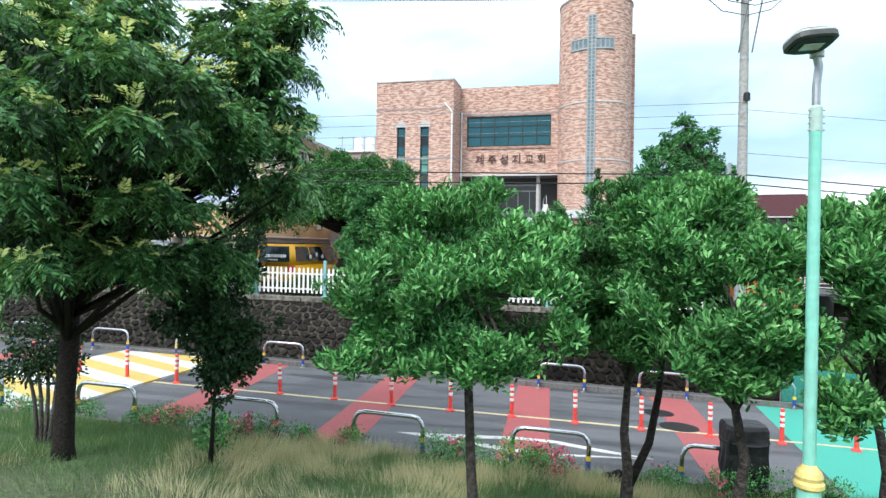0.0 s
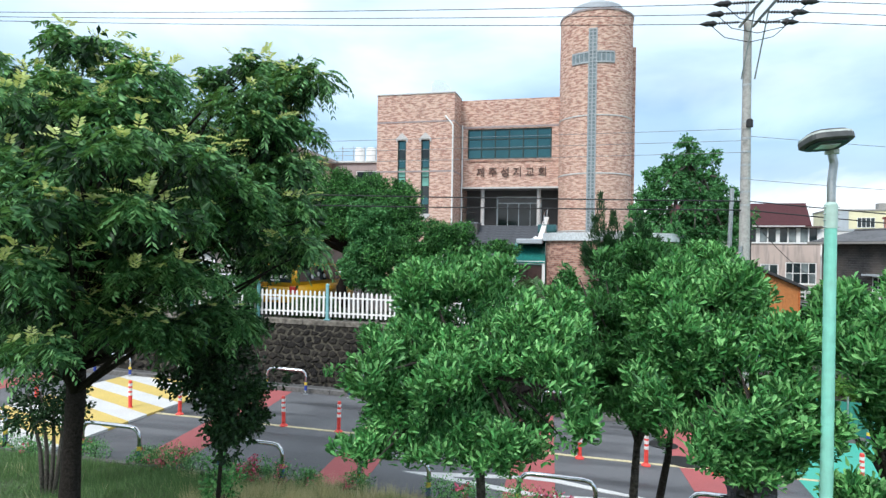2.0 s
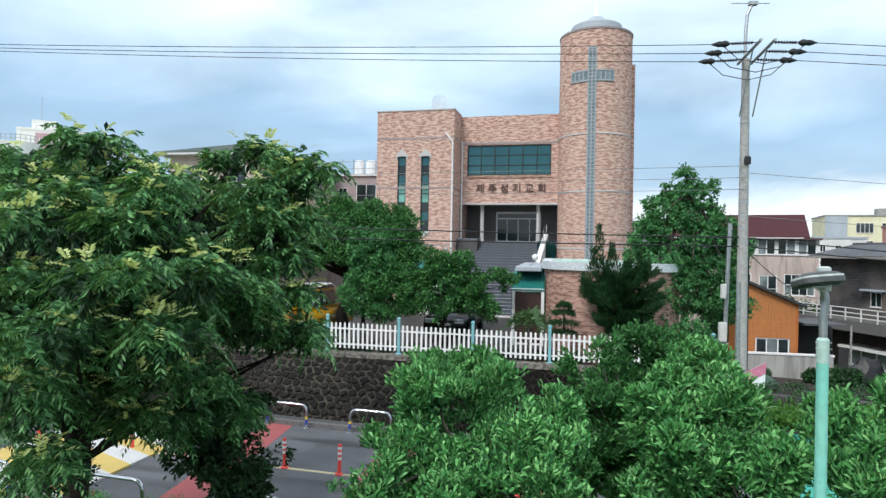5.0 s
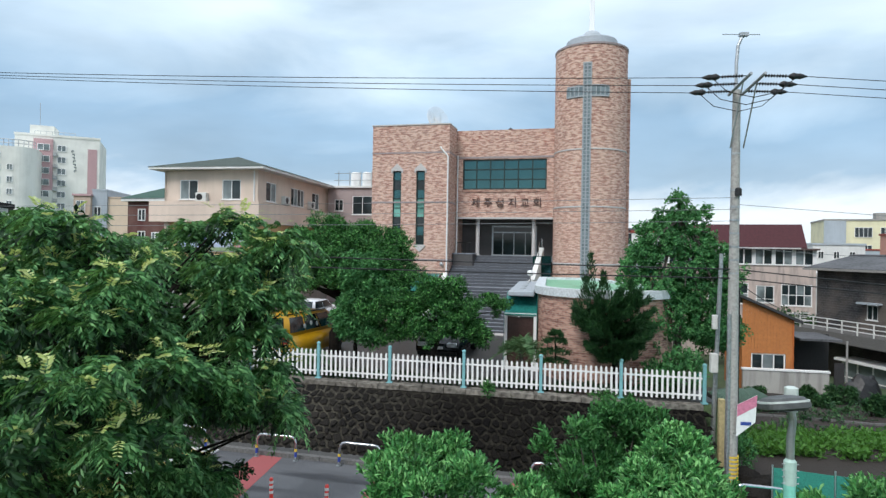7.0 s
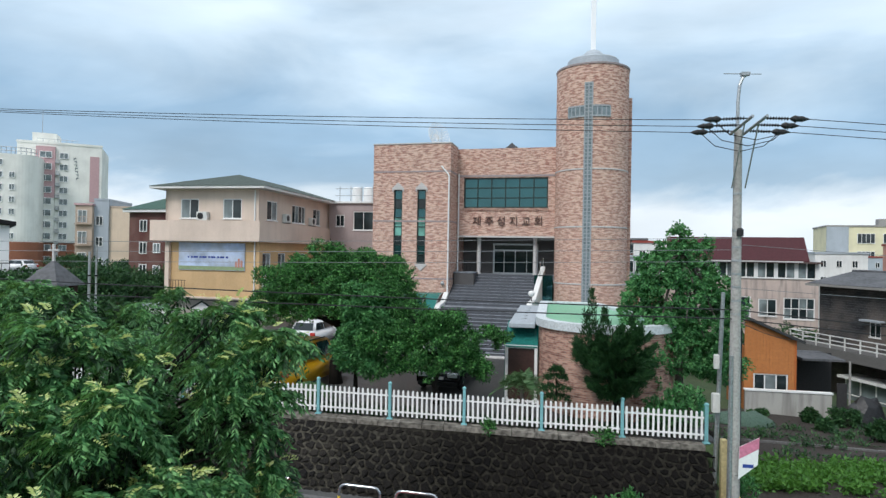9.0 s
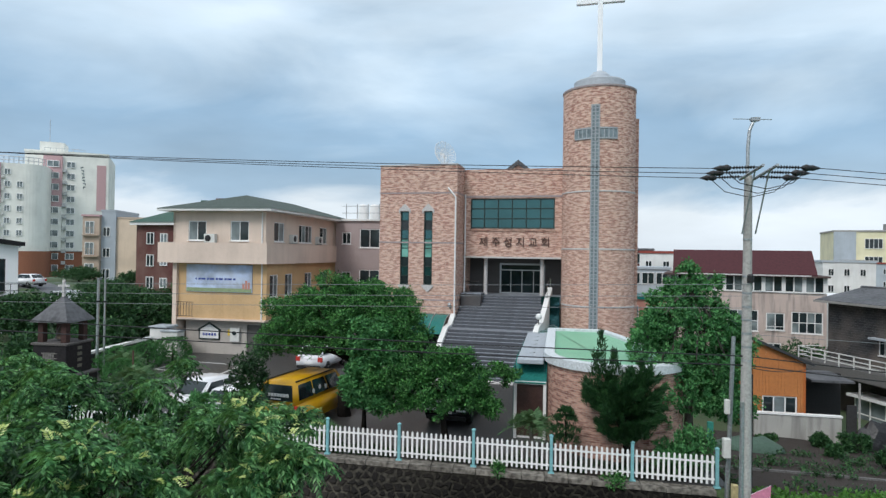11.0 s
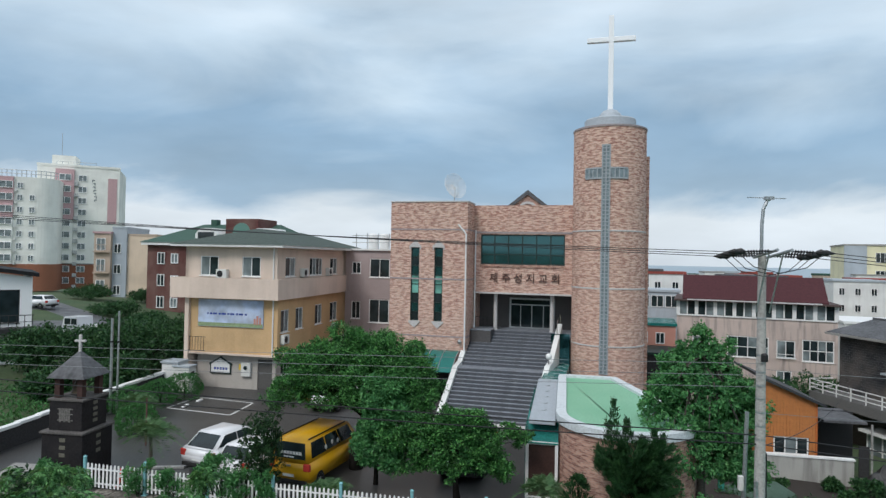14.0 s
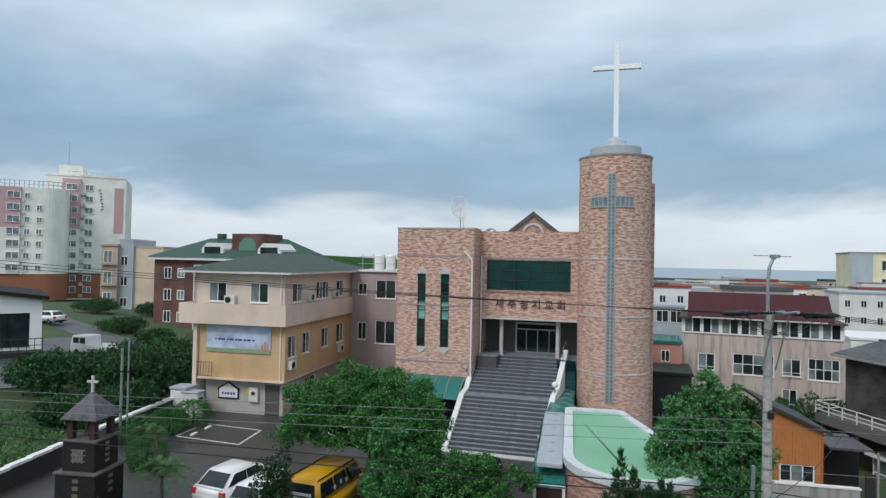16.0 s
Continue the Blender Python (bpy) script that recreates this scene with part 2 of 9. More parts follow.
M_band = plain("grey stone band", (0.36, 0.3, 0.3), 0.85)
M_concrete = plain("weathered concrete", (0.36, 0.35, 0.33), 0.9, vary=0.35, coarse=0.5, spots=(0.2, 0.19, 0.18))
M_coping = plain("mossy coping", (0.25, 0.23, 0.2), 0.95, vary=0.6, fine=6, coarse=0.55, spots=(0.02, 0.018, 0.015), spec=0.2)
M_white = plain("white paint", (0.8, 0.8, 0.79), 0.5, vary=0.07, relief=0.04)
M_whitewall = streaked("white render", (0.78, 0.78, 0.76), (0.5, 0.49, 0.46), 0.35)
M_cream = streaked("cream render", (0.74, 0.6, 0.5), (0.46, 0.37, 0.29), 0.3)
M_band_cream = streaked("pale cream render", (0.76, 0.61, 0.51), (0.5, 0.4, 0.31), 0.3)
M_ochre = streaked("ochre render", (0.64, 0.42, 0.21), (0.42, 0.26, 0.12), 0.35)
M_beige = streaked("grey beige render", (0.46, 0.42, 0.38), (0.3, 0.27, 0.24), 0.45)
# cream made darker and mauve: the link block's shade is in the colour
M_cream_shade = streaked("cream render in painted shade", (0.4, 0.32, 0.31), (0.24, 0.19, 0.19), 0.4)
M_pinkwall = streaked("stained pink render", (0.58, 0.47, 0.42), (0.13, 0.115, 0.11), 0.85)
M_apt = streaked("apartment cream", (0.86, 0.86, 0.8), (0.6, 0.58, 0.52), 0.2)
M_apt_red = plain("dusty pink paint", (0.54, 0.35, 0.36), 0.85)
M_apt_brick = plain("terracotta podium", (0.3, 0.12, 0.07), 0.9)
M_bluegrey = streaked("blue grey render", (0.42, 0.47, 0.52), (0.3, 0.32, 0.34), 0.3)
M_tan = streaked("tan render", (0.52, 0.4, 0.31), (0.36, 0.28, 0.22), 0.4)
M_peach = streaked("pale peach render", (0.72, 0.57, 0.43), (0.5, 0.38, 0.28), 0.3)
M_yellowwall = streaked("pale yellow render", (0.76, 0.71, 0.48), (0.55, 0.51, 0.36), 0.3)
M_darkwall = plain("dark painted wall", (0.035, 0.034, 0.036), 0.9, vary=0.5, coarse=0.6)
M_greenroof = plain("green painted roof", (0.25, 0.52, 0.35), 0.45, vary=0.2, coarse=0.3, spots=(0.12, 0.38, 0.22))
M_shingle_green = plain("dull green shingle", (0.06, 0.082, 0.07), 0.85, vary=0.45, fine=9, coarse=0.8)
M_shingle_far = plain("green sheet roof", (0.03, 0.085, 0.06), 0.7, vary=0.35)
M_maroon = plain("maroon sheet roof", (0.07, 0.02, 0.024), 0.65, vary=0.25, fine=6, spec=0.25)
M_slate = plain("grey slate roof", (0.07, 0.072, 0.078), 0.75, vary=0.55, fine=5, spots=(0.16, 0.16, 0.17))
M_greytin = plain("pale grey sheet roof", (0.4, 0.44, 0.48), 0.5, vary=0.2)
M_step = plain("dark stone step", (0.27, 0.295, 0.335), 0.45, vary=0.6, fine=12, coarse=0.45, spots=(0.12, 0.13, 0.152))
M_black = plain("black iron", (0.012, 0.012, 0.013), 0.5, vary=0.3)
# near-black colour paints the dimness of unlit rooms and openings
M_dark = plain("painted dim interior", (0.02, 0.02, 0.022), 0.9, vary=0.3, relief=0)
M_steel = plain("stainless steel", (0.6, 0.61, 0.63), 0.13, metal=1.0, vary=0.12, relief=0.02)
M_galv = plain("galvanised steel", (0.45, 0.47, 0.48), 0.45, metal=0.85, vary=0.25)
M_pole = plain("pole concrete", (0.38, 0.37, 0.35), 0.9, vary=0.25, coarse=1.5)
M_mint = plain("mint green paint", (0.2, 0.62, 0.5), 0.45, vary=0.12, coarse=1.5, spots=(0.35, 0.6, 0.52))
M_teal_post = plain("teal post paint", (0.2, 0.45, 0.48), 0.55, vary=0.18)
M_yellow = plain("yellow paint", (0.72, 0.5, 0.06), 0.5, vary=0.15)
M_blue = plain("blue tape", (0.03, 0.06, 0.3), 0.5, vary=0.2)
M_orange = plain("orange red plastic", (0.78, 0.07, 0.055), 0.45, vary=0.15)
M_reflect = plain("white reflective tape", (0.75, 0.72, 0.7), 0.35, vary=0.1)
M_asphalt = road_mat("worn asphalt", (0.13, 0.133, 0.142), (0.055, 0.057, 0.064))
M_asphalt_yard = plain("yard asphalt", (0.062, 0.061, 0.06), 0.42, vary=0.3, fine=40, coarse=0.35, relief=0.12, spots=(0.034, 0.033, 0.032))
M_redroad = plain("red road coating", (0.4, 0.1, 0.1), 0.8, vary=0.2, fine=50, coarse=0.9, spots=(0.3, 0.09, 0.095))
M_greenroad = plain("green road coating", (0.05, 0.4, 0.3), 0.75, vary=0.18, fine=50, coarse=0.7, spots=(0.06, 0.33, 0.26))
M_roadwhite = plain("white road paint", (0.64, 0.64, 0.63), 0.7, vary=0.2, fine=40, coarse=1.2, spots=(0.44, 0.44, 0.43))
M_roadyellow = plain("yellow road paint", (0.64, 0.47, 0.13), 0.7, vary=0.2, fine=40, coarse=1.2, spots=(0.46, 0.35, 0.11))
M_kerb = plain("kerb stone", (0.15, 0.145, 0.14), 0.9, vary=0.35)
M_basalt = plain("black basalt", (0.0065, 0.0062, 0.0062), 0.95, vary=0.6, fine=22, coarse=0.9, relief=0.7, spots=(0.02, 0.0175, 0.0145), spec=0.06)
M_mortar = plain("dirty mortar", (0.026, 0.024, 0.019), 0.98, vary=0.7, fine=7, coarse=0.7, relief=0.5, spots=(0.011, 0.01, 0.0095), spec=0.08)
# stone and mortar colours are scaled up from x 4 down to -1
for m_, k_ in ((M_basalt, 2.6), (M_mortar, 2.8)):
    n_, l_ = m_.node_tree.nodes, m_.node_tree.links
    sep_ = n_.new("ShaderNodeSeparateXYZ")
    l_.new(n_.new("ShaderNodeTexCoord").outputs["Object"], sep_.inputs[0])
    x_gain = n_.new("ShaderNodeMapRange")
    x_gain.inputs["From Min"].default_value, x_gain.inputs["From Max"].default_value, x_gain.inputs["To Min"].default_value, x_gain.inputs["To Max"].default_value = -1.0, 4.0, k_, 1.0
    l_.new(sep_.outputs["X"], x_gain.inputs["Value"])
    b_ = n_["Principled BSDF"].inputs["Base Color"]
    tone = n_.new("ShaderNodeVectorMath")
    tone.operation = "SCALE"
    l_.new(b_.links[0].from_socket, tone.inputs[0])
    l_.new(x_gain.outputs["Result"], tone.inputs["Scale"])
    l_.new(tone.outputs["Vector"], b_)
M_soil = plain("brown soil", (0.036, 0.028, 0.023), 0.98, vary=0.4, fine=20, coarse=0.8, relief=0.6)
M_grassbase = plain("rough turf", (0.075, 0.12, 0.055), 0.98, vary=0.6, fine=18, coarse=0.5, relief=0.6, spots=(0.2, 0.19, 0.115))
M_field = plain("green verge", (0.045, 0.085, 0.035), 0.98, vary=0.5, fine=8, coarse=0.25, spots=(0.1, 0.11, 0.05))
M_sea = plain("grey sea", (0.3, 0.37, 0.42), 0.5, vary=0.12, coarse=0.02, relief=0)
M_bark = plain("dark bark", (0.028, 0.024, 0.021), 0.95, vary=0.5, fine=30, relief=0.8, spec=0.15)
M_bark_mid = plain("ridged bark", (0.085, 0.074, 0.066), 0.95, vary=0.55, fine=22, coarse=5, relief=1.0, spots=(0.035, 0.03, 0.027), spec=0.2)
M_bark_grey = plain("grey bark", (0.13, 0.115, 0.1), 0.95, vary=0.4, fine=30, relief=0.8)
M_leaf_ever = leaf_mat("glossy evergreen leaf", (0.012, 0.06, 0.02), (0.09, 0.33, 0.095), (0.32, 0.66, 0.25), 0.12, 0.4)
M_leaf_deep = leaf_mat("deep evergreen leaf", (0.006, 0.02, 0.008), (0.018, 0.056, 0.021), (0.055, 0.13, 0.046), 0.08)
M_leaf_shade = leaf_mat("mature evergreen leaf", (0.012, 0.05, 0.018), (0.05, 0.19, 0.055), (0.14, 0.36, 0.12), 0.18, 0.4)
M_leaf_big = leaf_mat("compound leaf", (0.007, 0.032, 0.012), (0.055, 0.19, 0.066), (0.26, 0.52, 0.2), 0.22)
M_leaf_tip = leaf_mat("pale young leaf", (0.42, 0.54, 0.16), (0.6, 0.69, 0.27), (0.78, 0.82, 0.44), 0.3)
M_leaf_camphor = leaf_mat("broad crown leaf", (0.007, 0.03, 0.009), (0.04, 0.165, 0.042), (0.17, 0.45, 0.12), 0.07)
M_leaf_ginkgo = leaf_mat("fan leaf", (0.018, 0.08, 0.03), (0.075, 0.25, 0.085), (0.17, 0.42, 0.15), 0.18)
M_leaf_pine = leaf_mat("juniper sprays", (0.01, 0.035, 0.014), (0.022, 0.075, 0.026), (0.05, 0.13, 0.04), 0.08)
M_leaf_far = leaf_mat("far foliage", (0.011, 0.04, 0.016), (0.032, 0.095, 0.036), (0.085, 0.19, 0.065), 0.1)
M_palm = leaf_mat("palm frond", (0.05, 0.12, 0.055), (0.11, 0.22, 0.1), (0.24, 0.37, 0.19), 0.2)
M_azalea = leaf_mat("azalea bloom", (0.38, 0.04, 0.1), (0.6, 0.1, 0.19), (0.75, 0.28, 0.36), 0.2)
M_grass = leaf_mat("grass blade", (0.04, 0.105, 0.04), (0.1, 0.215, 0.085), (0.27, 0.4, 0.19), 0.25, 0.7)
M_straw = leaf_mat("dry grass blade", (0.34, 0.34, 0.2), (0.55, 0.52, 0.34), (0.78, 0.73, 0.53), 0.3, 0.8)
M_crop = leaf_mat("crop leaf", (0.040, 0.120, 0.020), (0.080, 0.220, 0.040), (0.140, 0.320, 0.070), 0.3)
M_glass = glass_mat("dark window glass", (0.03, 0.045, 0.05))
M_glass_teal = glass_mat("teal curtain glass", (0.012, 0.045, 0.05), ior=2.1, tint=(0.42, 0.92, 1.0))
M_glass_mint = glass_mat("mint glass pane", (0.2, 0.5, 0.42), 0.2)
M_glass_lite = glass_mat("pale curtained glass", (0.25, 0.3, 0.31), 0.15)
M_frame_green = plain("dark green frame", (0.012, 0.03, 0.026), 0.5, vary=0.2)
M_poly = plain("green polycarbonate", (0.02, 0.17, 0.15), 0.25, vary=0.3, coarse=0.8)
M_glassblock = plain("glass block", (0.2, 0.25, 0.27), 0.25, vary=0.35, fine=4)
M_van = plain("yellow van paint", (0.56, 0.3, 0.01), 0.3, vary=0.05, relief=0)
M_carwhite = plain("white car paint", (0.78, 0.78, 0.8), 0.22, vary=0.03, relief=0)
M_carblack = plain("black car paint", (0.01, 0.011, 0.014), 0.2, vary=0.2, relief=0)
M_rubber = plain("tyre rubber", (0.018, 0.018, 0.018), 0.9, vary=0.3)
M_lampglass = plain("lamp glass", (0.5, 0.05, 0.04), 0.25, vary=0.1)
M_headlamp = plain("headlamp glass", (0.65, 0.68, 0.7), 0.12, vary=0.1)
M_wood = plain("orange stained boards", (0.5, 0.19, 0.055), 0.6, vary=0.12, fine=5, coarse=1.5, spots=(0.42, 0.15, 0.045))
M_net = plain("green shade net", (0.03, 0.22, 0.17), 0.9, vary=0.4, fine=30)
M_sheetblack = plain("black sheeting", (0.012, 0.012, 0.013), 0.45, vary=0.4, fine=6, relief=0.5)
M_letters = plain("brown metal letters", (0.1, 0.05, 0.04), 0.5, vary=0.2)
M_cable = plain("black cable", (0.012, 0.012, 0.014), 0.6, vary=0.1, relief=0)
M_wirelight = plain("weathered wire", (0.2, 0.21, 0.22), 0.5, vary=0.1, relief=0)
M_redtile = plain("red roof paint", (0.28, 0.06, 0.045), 0.8)
M_ac = plain("air conditioner white", (0.66, 0.66, 0.63), 0.5, vary=0.1)
M_monument = plain("black monument stone", (0.014, 0.013, 0.015), 0.6, vary=0.5, fine=10, coarse=1.5, spots=(0.04, 0.033, 0.033), spec=0.25)
M_brightwhite = plain("fresh white render", (0.92, 0.92, 0.92), 0.7, vary=0.05, relief=0.05)
M_salmon = plain("salmon paint", (0.55, 0.26, 0.2), 0.8, vary=0.2)


# ---- mesh helpers ----
def part(name, bm, material, parent=None, label="", smooth=False):
    me = bpy.data.meshes.new(name)
    if smooth:
        for f in bm.faces:
            f.smooth = True
    bm.to_mesh(me)
    bm.free()
    me.materials.append(material)
    ob = new(name, me)
    ob.parent = parent
    if label:
        ob["label"] = label
    return ob


def thing(name, label, category, at=(0, 0, 0), turn=0.0, group="", kind=""):
    ob = new(name)
    ob.matrix_world = pose(*at, 0, 0, turn)
    return tagged(ob, label, category, group, kind)


def single(name, bm, material, label, category="", group="", kind="", smooth=False):
    return tagged(part(name, bm, material, None, "", smooth), label, category, group, kind)


def share(name, me, parent, at, turn=0.0, scale=(1, 1, 1)):
    """One more piece on an existing mesh."""
    ob = new(name, me)
    ob.parent = parent
    ob.matrix_basis = Matrix.LocRotScale(at, Euler((0, 0, radians(turn))), scale)
    return ob


def mesh_of(name, bm, material):
    me = bpy.data.meshes.new(name)
    bm.to_mesh(me)
    bm.free()
    me.materials.append(material)
    return me


def B():
    return bmesh.new()


def box(bm, x0, x1, y0, y1, z0, z1, bev=0.0):
    v = [bm.verts.new(p) for p in ((x0, y0, z0), (x1, y0, z0), (x1, y1, z0), (x0, y1, z0), (x0, y0, z1), (x1, y0, z1), (x1, y1, z1), (x0, y1, z1))]
    fs = [bm.faces.new([v[i] for i in q]) for q in ((3, 2, 1, 0), (4, 5, 6, 7), (0, 1, 5, 4), (1, 2, 6, 5), (2, 3, 7, 6), (3, 0, 4, 7))]
    if bev:
        es = {e for f in fs for e in f.edges}
        bmesh.ops.bevel(bm, geom=list(es), offset=bev, segments=1, affect="EDGES")
    return bm


def rod(bm, p, q, r0, r1=None, n=10, caps=True):
    """A round bar from p to q."""
    p, q = Vector(p), Vector(q)
    r1 = r0 if r1 is None else r1
    d = (q - p).normalized()
    a = d.orthogonal().normalized()
    b = d.cross(a)
    rings = []
    for c, r in ((p, r0), (q, r1)):
        rings.append([bm.verts.new(c + (a * math.cos(2 * math.pi * i / n) + b * math.sin(2 * math.pi * i / n)) * r) for i in range(n)])
    for i in range(n):
        bm.faces.new((rings[0][i], rings[0][(i + 1) % n], rings[1][(i + 1) % n], rings[1][i]))
    if caps:
        bm.faces.new(rings[0][::-1])
        bm.faces.new(rings[1])
    return bm


def tube(bm, pts, r, n=8):
    """A bent bar of even or listed radius along pts."""
    pts = [Vector(p) for p in pts]
    rs = r if isinstance(r, (list, tuple)) else [r] * len(pts)
    rings = []
    a = None
    for i, p in enumerate(pts):
        d = (pts[min(i + 1, len(pts) - 1)] - pts[max(i - 1, 0)]).normalized()
        a = d.orthogonal().normalized() if a is None else (a - d * a.dot(d)).normalized()
        b = d.cross(a)
        rings.append([bm.verts.new(p + (a * math.cos(2 * math.pi * k / n) + b * math.sin(2 * math.pi * k / n)) * rs[i]) for k in range(n)])
    for u, w in zip(rings, rings[1:]):
        for k in range(n):
            bm.faces.new((u[k], u[(k + 1) % n], w[(k + 1) % n], w[k]))
    bm.faces.new(rings[0][::-1])
    bm.faces.new(rings[-1])
    return bm


def lathe(bm, prof, n=24, at=(0, 0)):
    """A turned body from (radius, height) pairs round the upright axis at at."""
    rings = [[bm.verts.new((at[0] + r * math.cos(2 * math.pi * k / n), at[1] + r * math.sin(2 * math.pi * k / n), z)) for k in range(n)] for r, z in prof]
    for u, w in zip(rings, rings[1:]):
        for k in range(n):
            bm.faces.new((u[k], u[(k + 1) % n], w[(k + 1) % n], w[k]))
    bm.faces.new(rings[0][::-1])
    bm.faces.new(rings[-1])
    return bm


def prism(bm, pts, z0, z1):
    """An upright body on a plan polygon; z0, z1: numbers or functions of x, y."""
    f0 = z0 if callable(z0) else (lambda x, y: z0)
    f1 = z1 if callable(z1) else (lambda x, y: z1)
    lo = [bm.verts.new((x, y, f0(x, y))) for x, y in pts]
    hi = [bm.verts.new((x, y, f1(x, y))) for x, y in pts]
    bm.faces.new(lo[::-1])
    bm.faces.new(hi)
    k = len(pts)
    for i in range(k):
        bm.faces.new((lo[i], lo[(i + 1) % k], hi[(i + 1) % k], hi[i]))
    return bm


def slab(bm, pts, x0, x1):
    """A body with the outline pts in the y, z plane, from x0 to x1."""
    lo = [bm.verts.new((x0, y, z)) for y, z in pts]
    hi = [bm.verts.new((x1, y, z)) for y, z in pts]
    bm.faces.new(lo)
    bm.faces.new(hi[::-1])
    k = len(pts)
    for i in range(k):
        bm.faces.new((lo[(i + 1) % k], lo[i], hi[i], hi[(i + 1) % k]))
    return bm


def panel(bm, pts, y0, y1):
    """A body with the outline pts in the x, z plane, from y0 to y1."""
    lo = [bm.verts.new((x, y0, z)) for x, z in pts]
    hi = [bm.verts.new((x, y1, z)) for x, z in pts]
    bm.faces.new(lo)
    bm.faces.new(hi[::-1])
    k = len(pts)
    for i in range(k):
        bm.faces.new((lo[(i + 1) % k], lo[i], hi[i], hi[(i + 1) % k]))
    return bm


def wall(bm, a0, a1, z0, z1, opens, c0, c1, axis="x"):
    """A wall from a0 to a1 along the axis, c0 to c1 thick, with openings (a0, a1, z0, z1) cut right through it."""
    As = sorted({a0, a1, *[o[0] for o in opens], *[o[1] for o in opens]})
    Zs = sorted({z0, z1, *[o[2] for o in opens], *[o[3] for o in opens]})
    cache = {}

    def v(a, c, z):
        if (a, c, z) not in cache:
            cache[(a, c, z)] = bm.verts.new((a, c, z) if axis == "x" else (c, a, z))
        return cache[(a, c, z)]

    def solid(i, j):
        if not (0 <= i < len(As) - 1 and 0 <= j < len(Zs) - 1):
            return False
        a, z = (As[i] + As[i + 1]) / 2, (Zs[j] + Zs[j + 1]) / 2
        return not any(o[0] < a < o[1] and o[2] < z < o[3] for o in opens)

    for i in range(len(As) - 1):
        for j in range(len(Zs) - 1):
            if not solid(i, j):
                continue
            p, q, s, t = As[i], As[i + 1], Zs[j], Zs[j + 1]
            bm.faces.new((v(p, c0, s), v(q, c0, s), v(q, c0, t), v(p, c0, t)))
            bm.faces.new((v(p, c1, t), v(q, c1, t), v(q, c1, s), v(p, c1, s)))
            if not solid(i - 1, j):
                bm.faces.new((v(p, c0, s), v(p, c0, t), v(p, c1, t), v(p, c1, s)))
            if not solid(i + 1, j):
                bm.faces.new((v(q, c0, t), v(q, c0, s), v(q, c1, s), v(q, c1, t)))
            if not solid(i, j - 1):
                bm.faces.new((v(p, c0, s), v(p, c1, s), v(q, c1, s), v(q, c0, s)))
            if not solid(i, j + 1):
                bm.faces.new((v(p, c0, t), v(q, c0, t), v(q, c1, t), v(p, c1, t)))
    bmesh.ops.recalc_face_normals(bm, faces=bm.faces)
    return bm


def window(parent, a0, a1, z0, z1, c, axis="x", cols=2, rows=1, frame_m=None, pane_m=None, sill=True, depth=0.1, fw=0.06, mix=None):
    """A window in the wall whose outer face lies at c, set a little back: frame, mullions, panes and sill."""
    frame_m, pane_m = frame_m or M_white, pane_m or M_glass
    sgn = 1 if depth > 0 else -1
    d = abs(depth)

    def bx(bm, p, q, y0, y1, s, t):
        lo, hi = sorted((c + sgn * y0, c + sgn * y1))
        if axis == "x":
            box(bm, p, q, lo, hi, s, t)
        else:
            box(bm, lo, hi, p, q, s, t)

    w = new("window")
    w.parent = parent
    w["label"] = "framed window with glass panes"
    bm = B()
    bx(bm, a0, a1, d * 0.3, d, z0, z0 + fw)
    bx(bm, a0, a1, d * 0.3, d, z1 - fw, z1)
    bx(bm, a0, a0 + fw, d * 0.3, d, z0 + fw, z1 - fw)
    bx(bm, a1 - fw, a1, d * 0.3, d, z0 + fw, z1 - fw)
    for i in range(1, cols):
        a = a0 + (a1 - a0) * i / cols
        bx(bm, a - fw * 0.4, a + fw * 0.4, d * 0.35, d, z0 + fw, z1 - fw)
    for j in range(1, rows):
        z = z0 + (z1 - z0) * j / rows
        bx(bm, a0 + fw, a1 - fw, d * 0.4, d, z - fw * 0.4, z + fw * 0.4)
    part("window_frame", bm, frame_m, w)
    for i in range(cols):
        for j in range(rows):
            bm = B()
            bx(bm, a0 + fw * 0.5 + (a1 - a0 - fw) * i / cols, a0 + fw * 0.5 + (a1 - a0 - fw) * (i + 1) / cols - 0.004, d * 0.62, d * 0.8, z0 + fw * 0.5 + (z1 - z0 - fw) * j / rows, z0 + fw * 0.5 + (z1 - z0 - fw) * (j + 1) / rows - 0.004)
            pm = pane_m if mix is None else mix[(i + j * cols) % len(mix)]
            part("pane", bm, pm, w)
    if sill:
        bm = B()
        bx(bm, a0 - 0.05, a1 + 0.05, -0.06, d * 0.3, z0 - 0.06, z0 - 0.002)
        part("sill", bm, frame_m, w)
    return w


# ---- ground, road and retaining wall ----
SK = 0.06                      # the street runs this much off the x axis


def zg(x, y):
    """Height of the falling street and of the low land beside it."""
    return max(-4.0, -0.034 * x - 0.03 * (y - 14.5))


def street(x, s):
    return x, s - SK * x


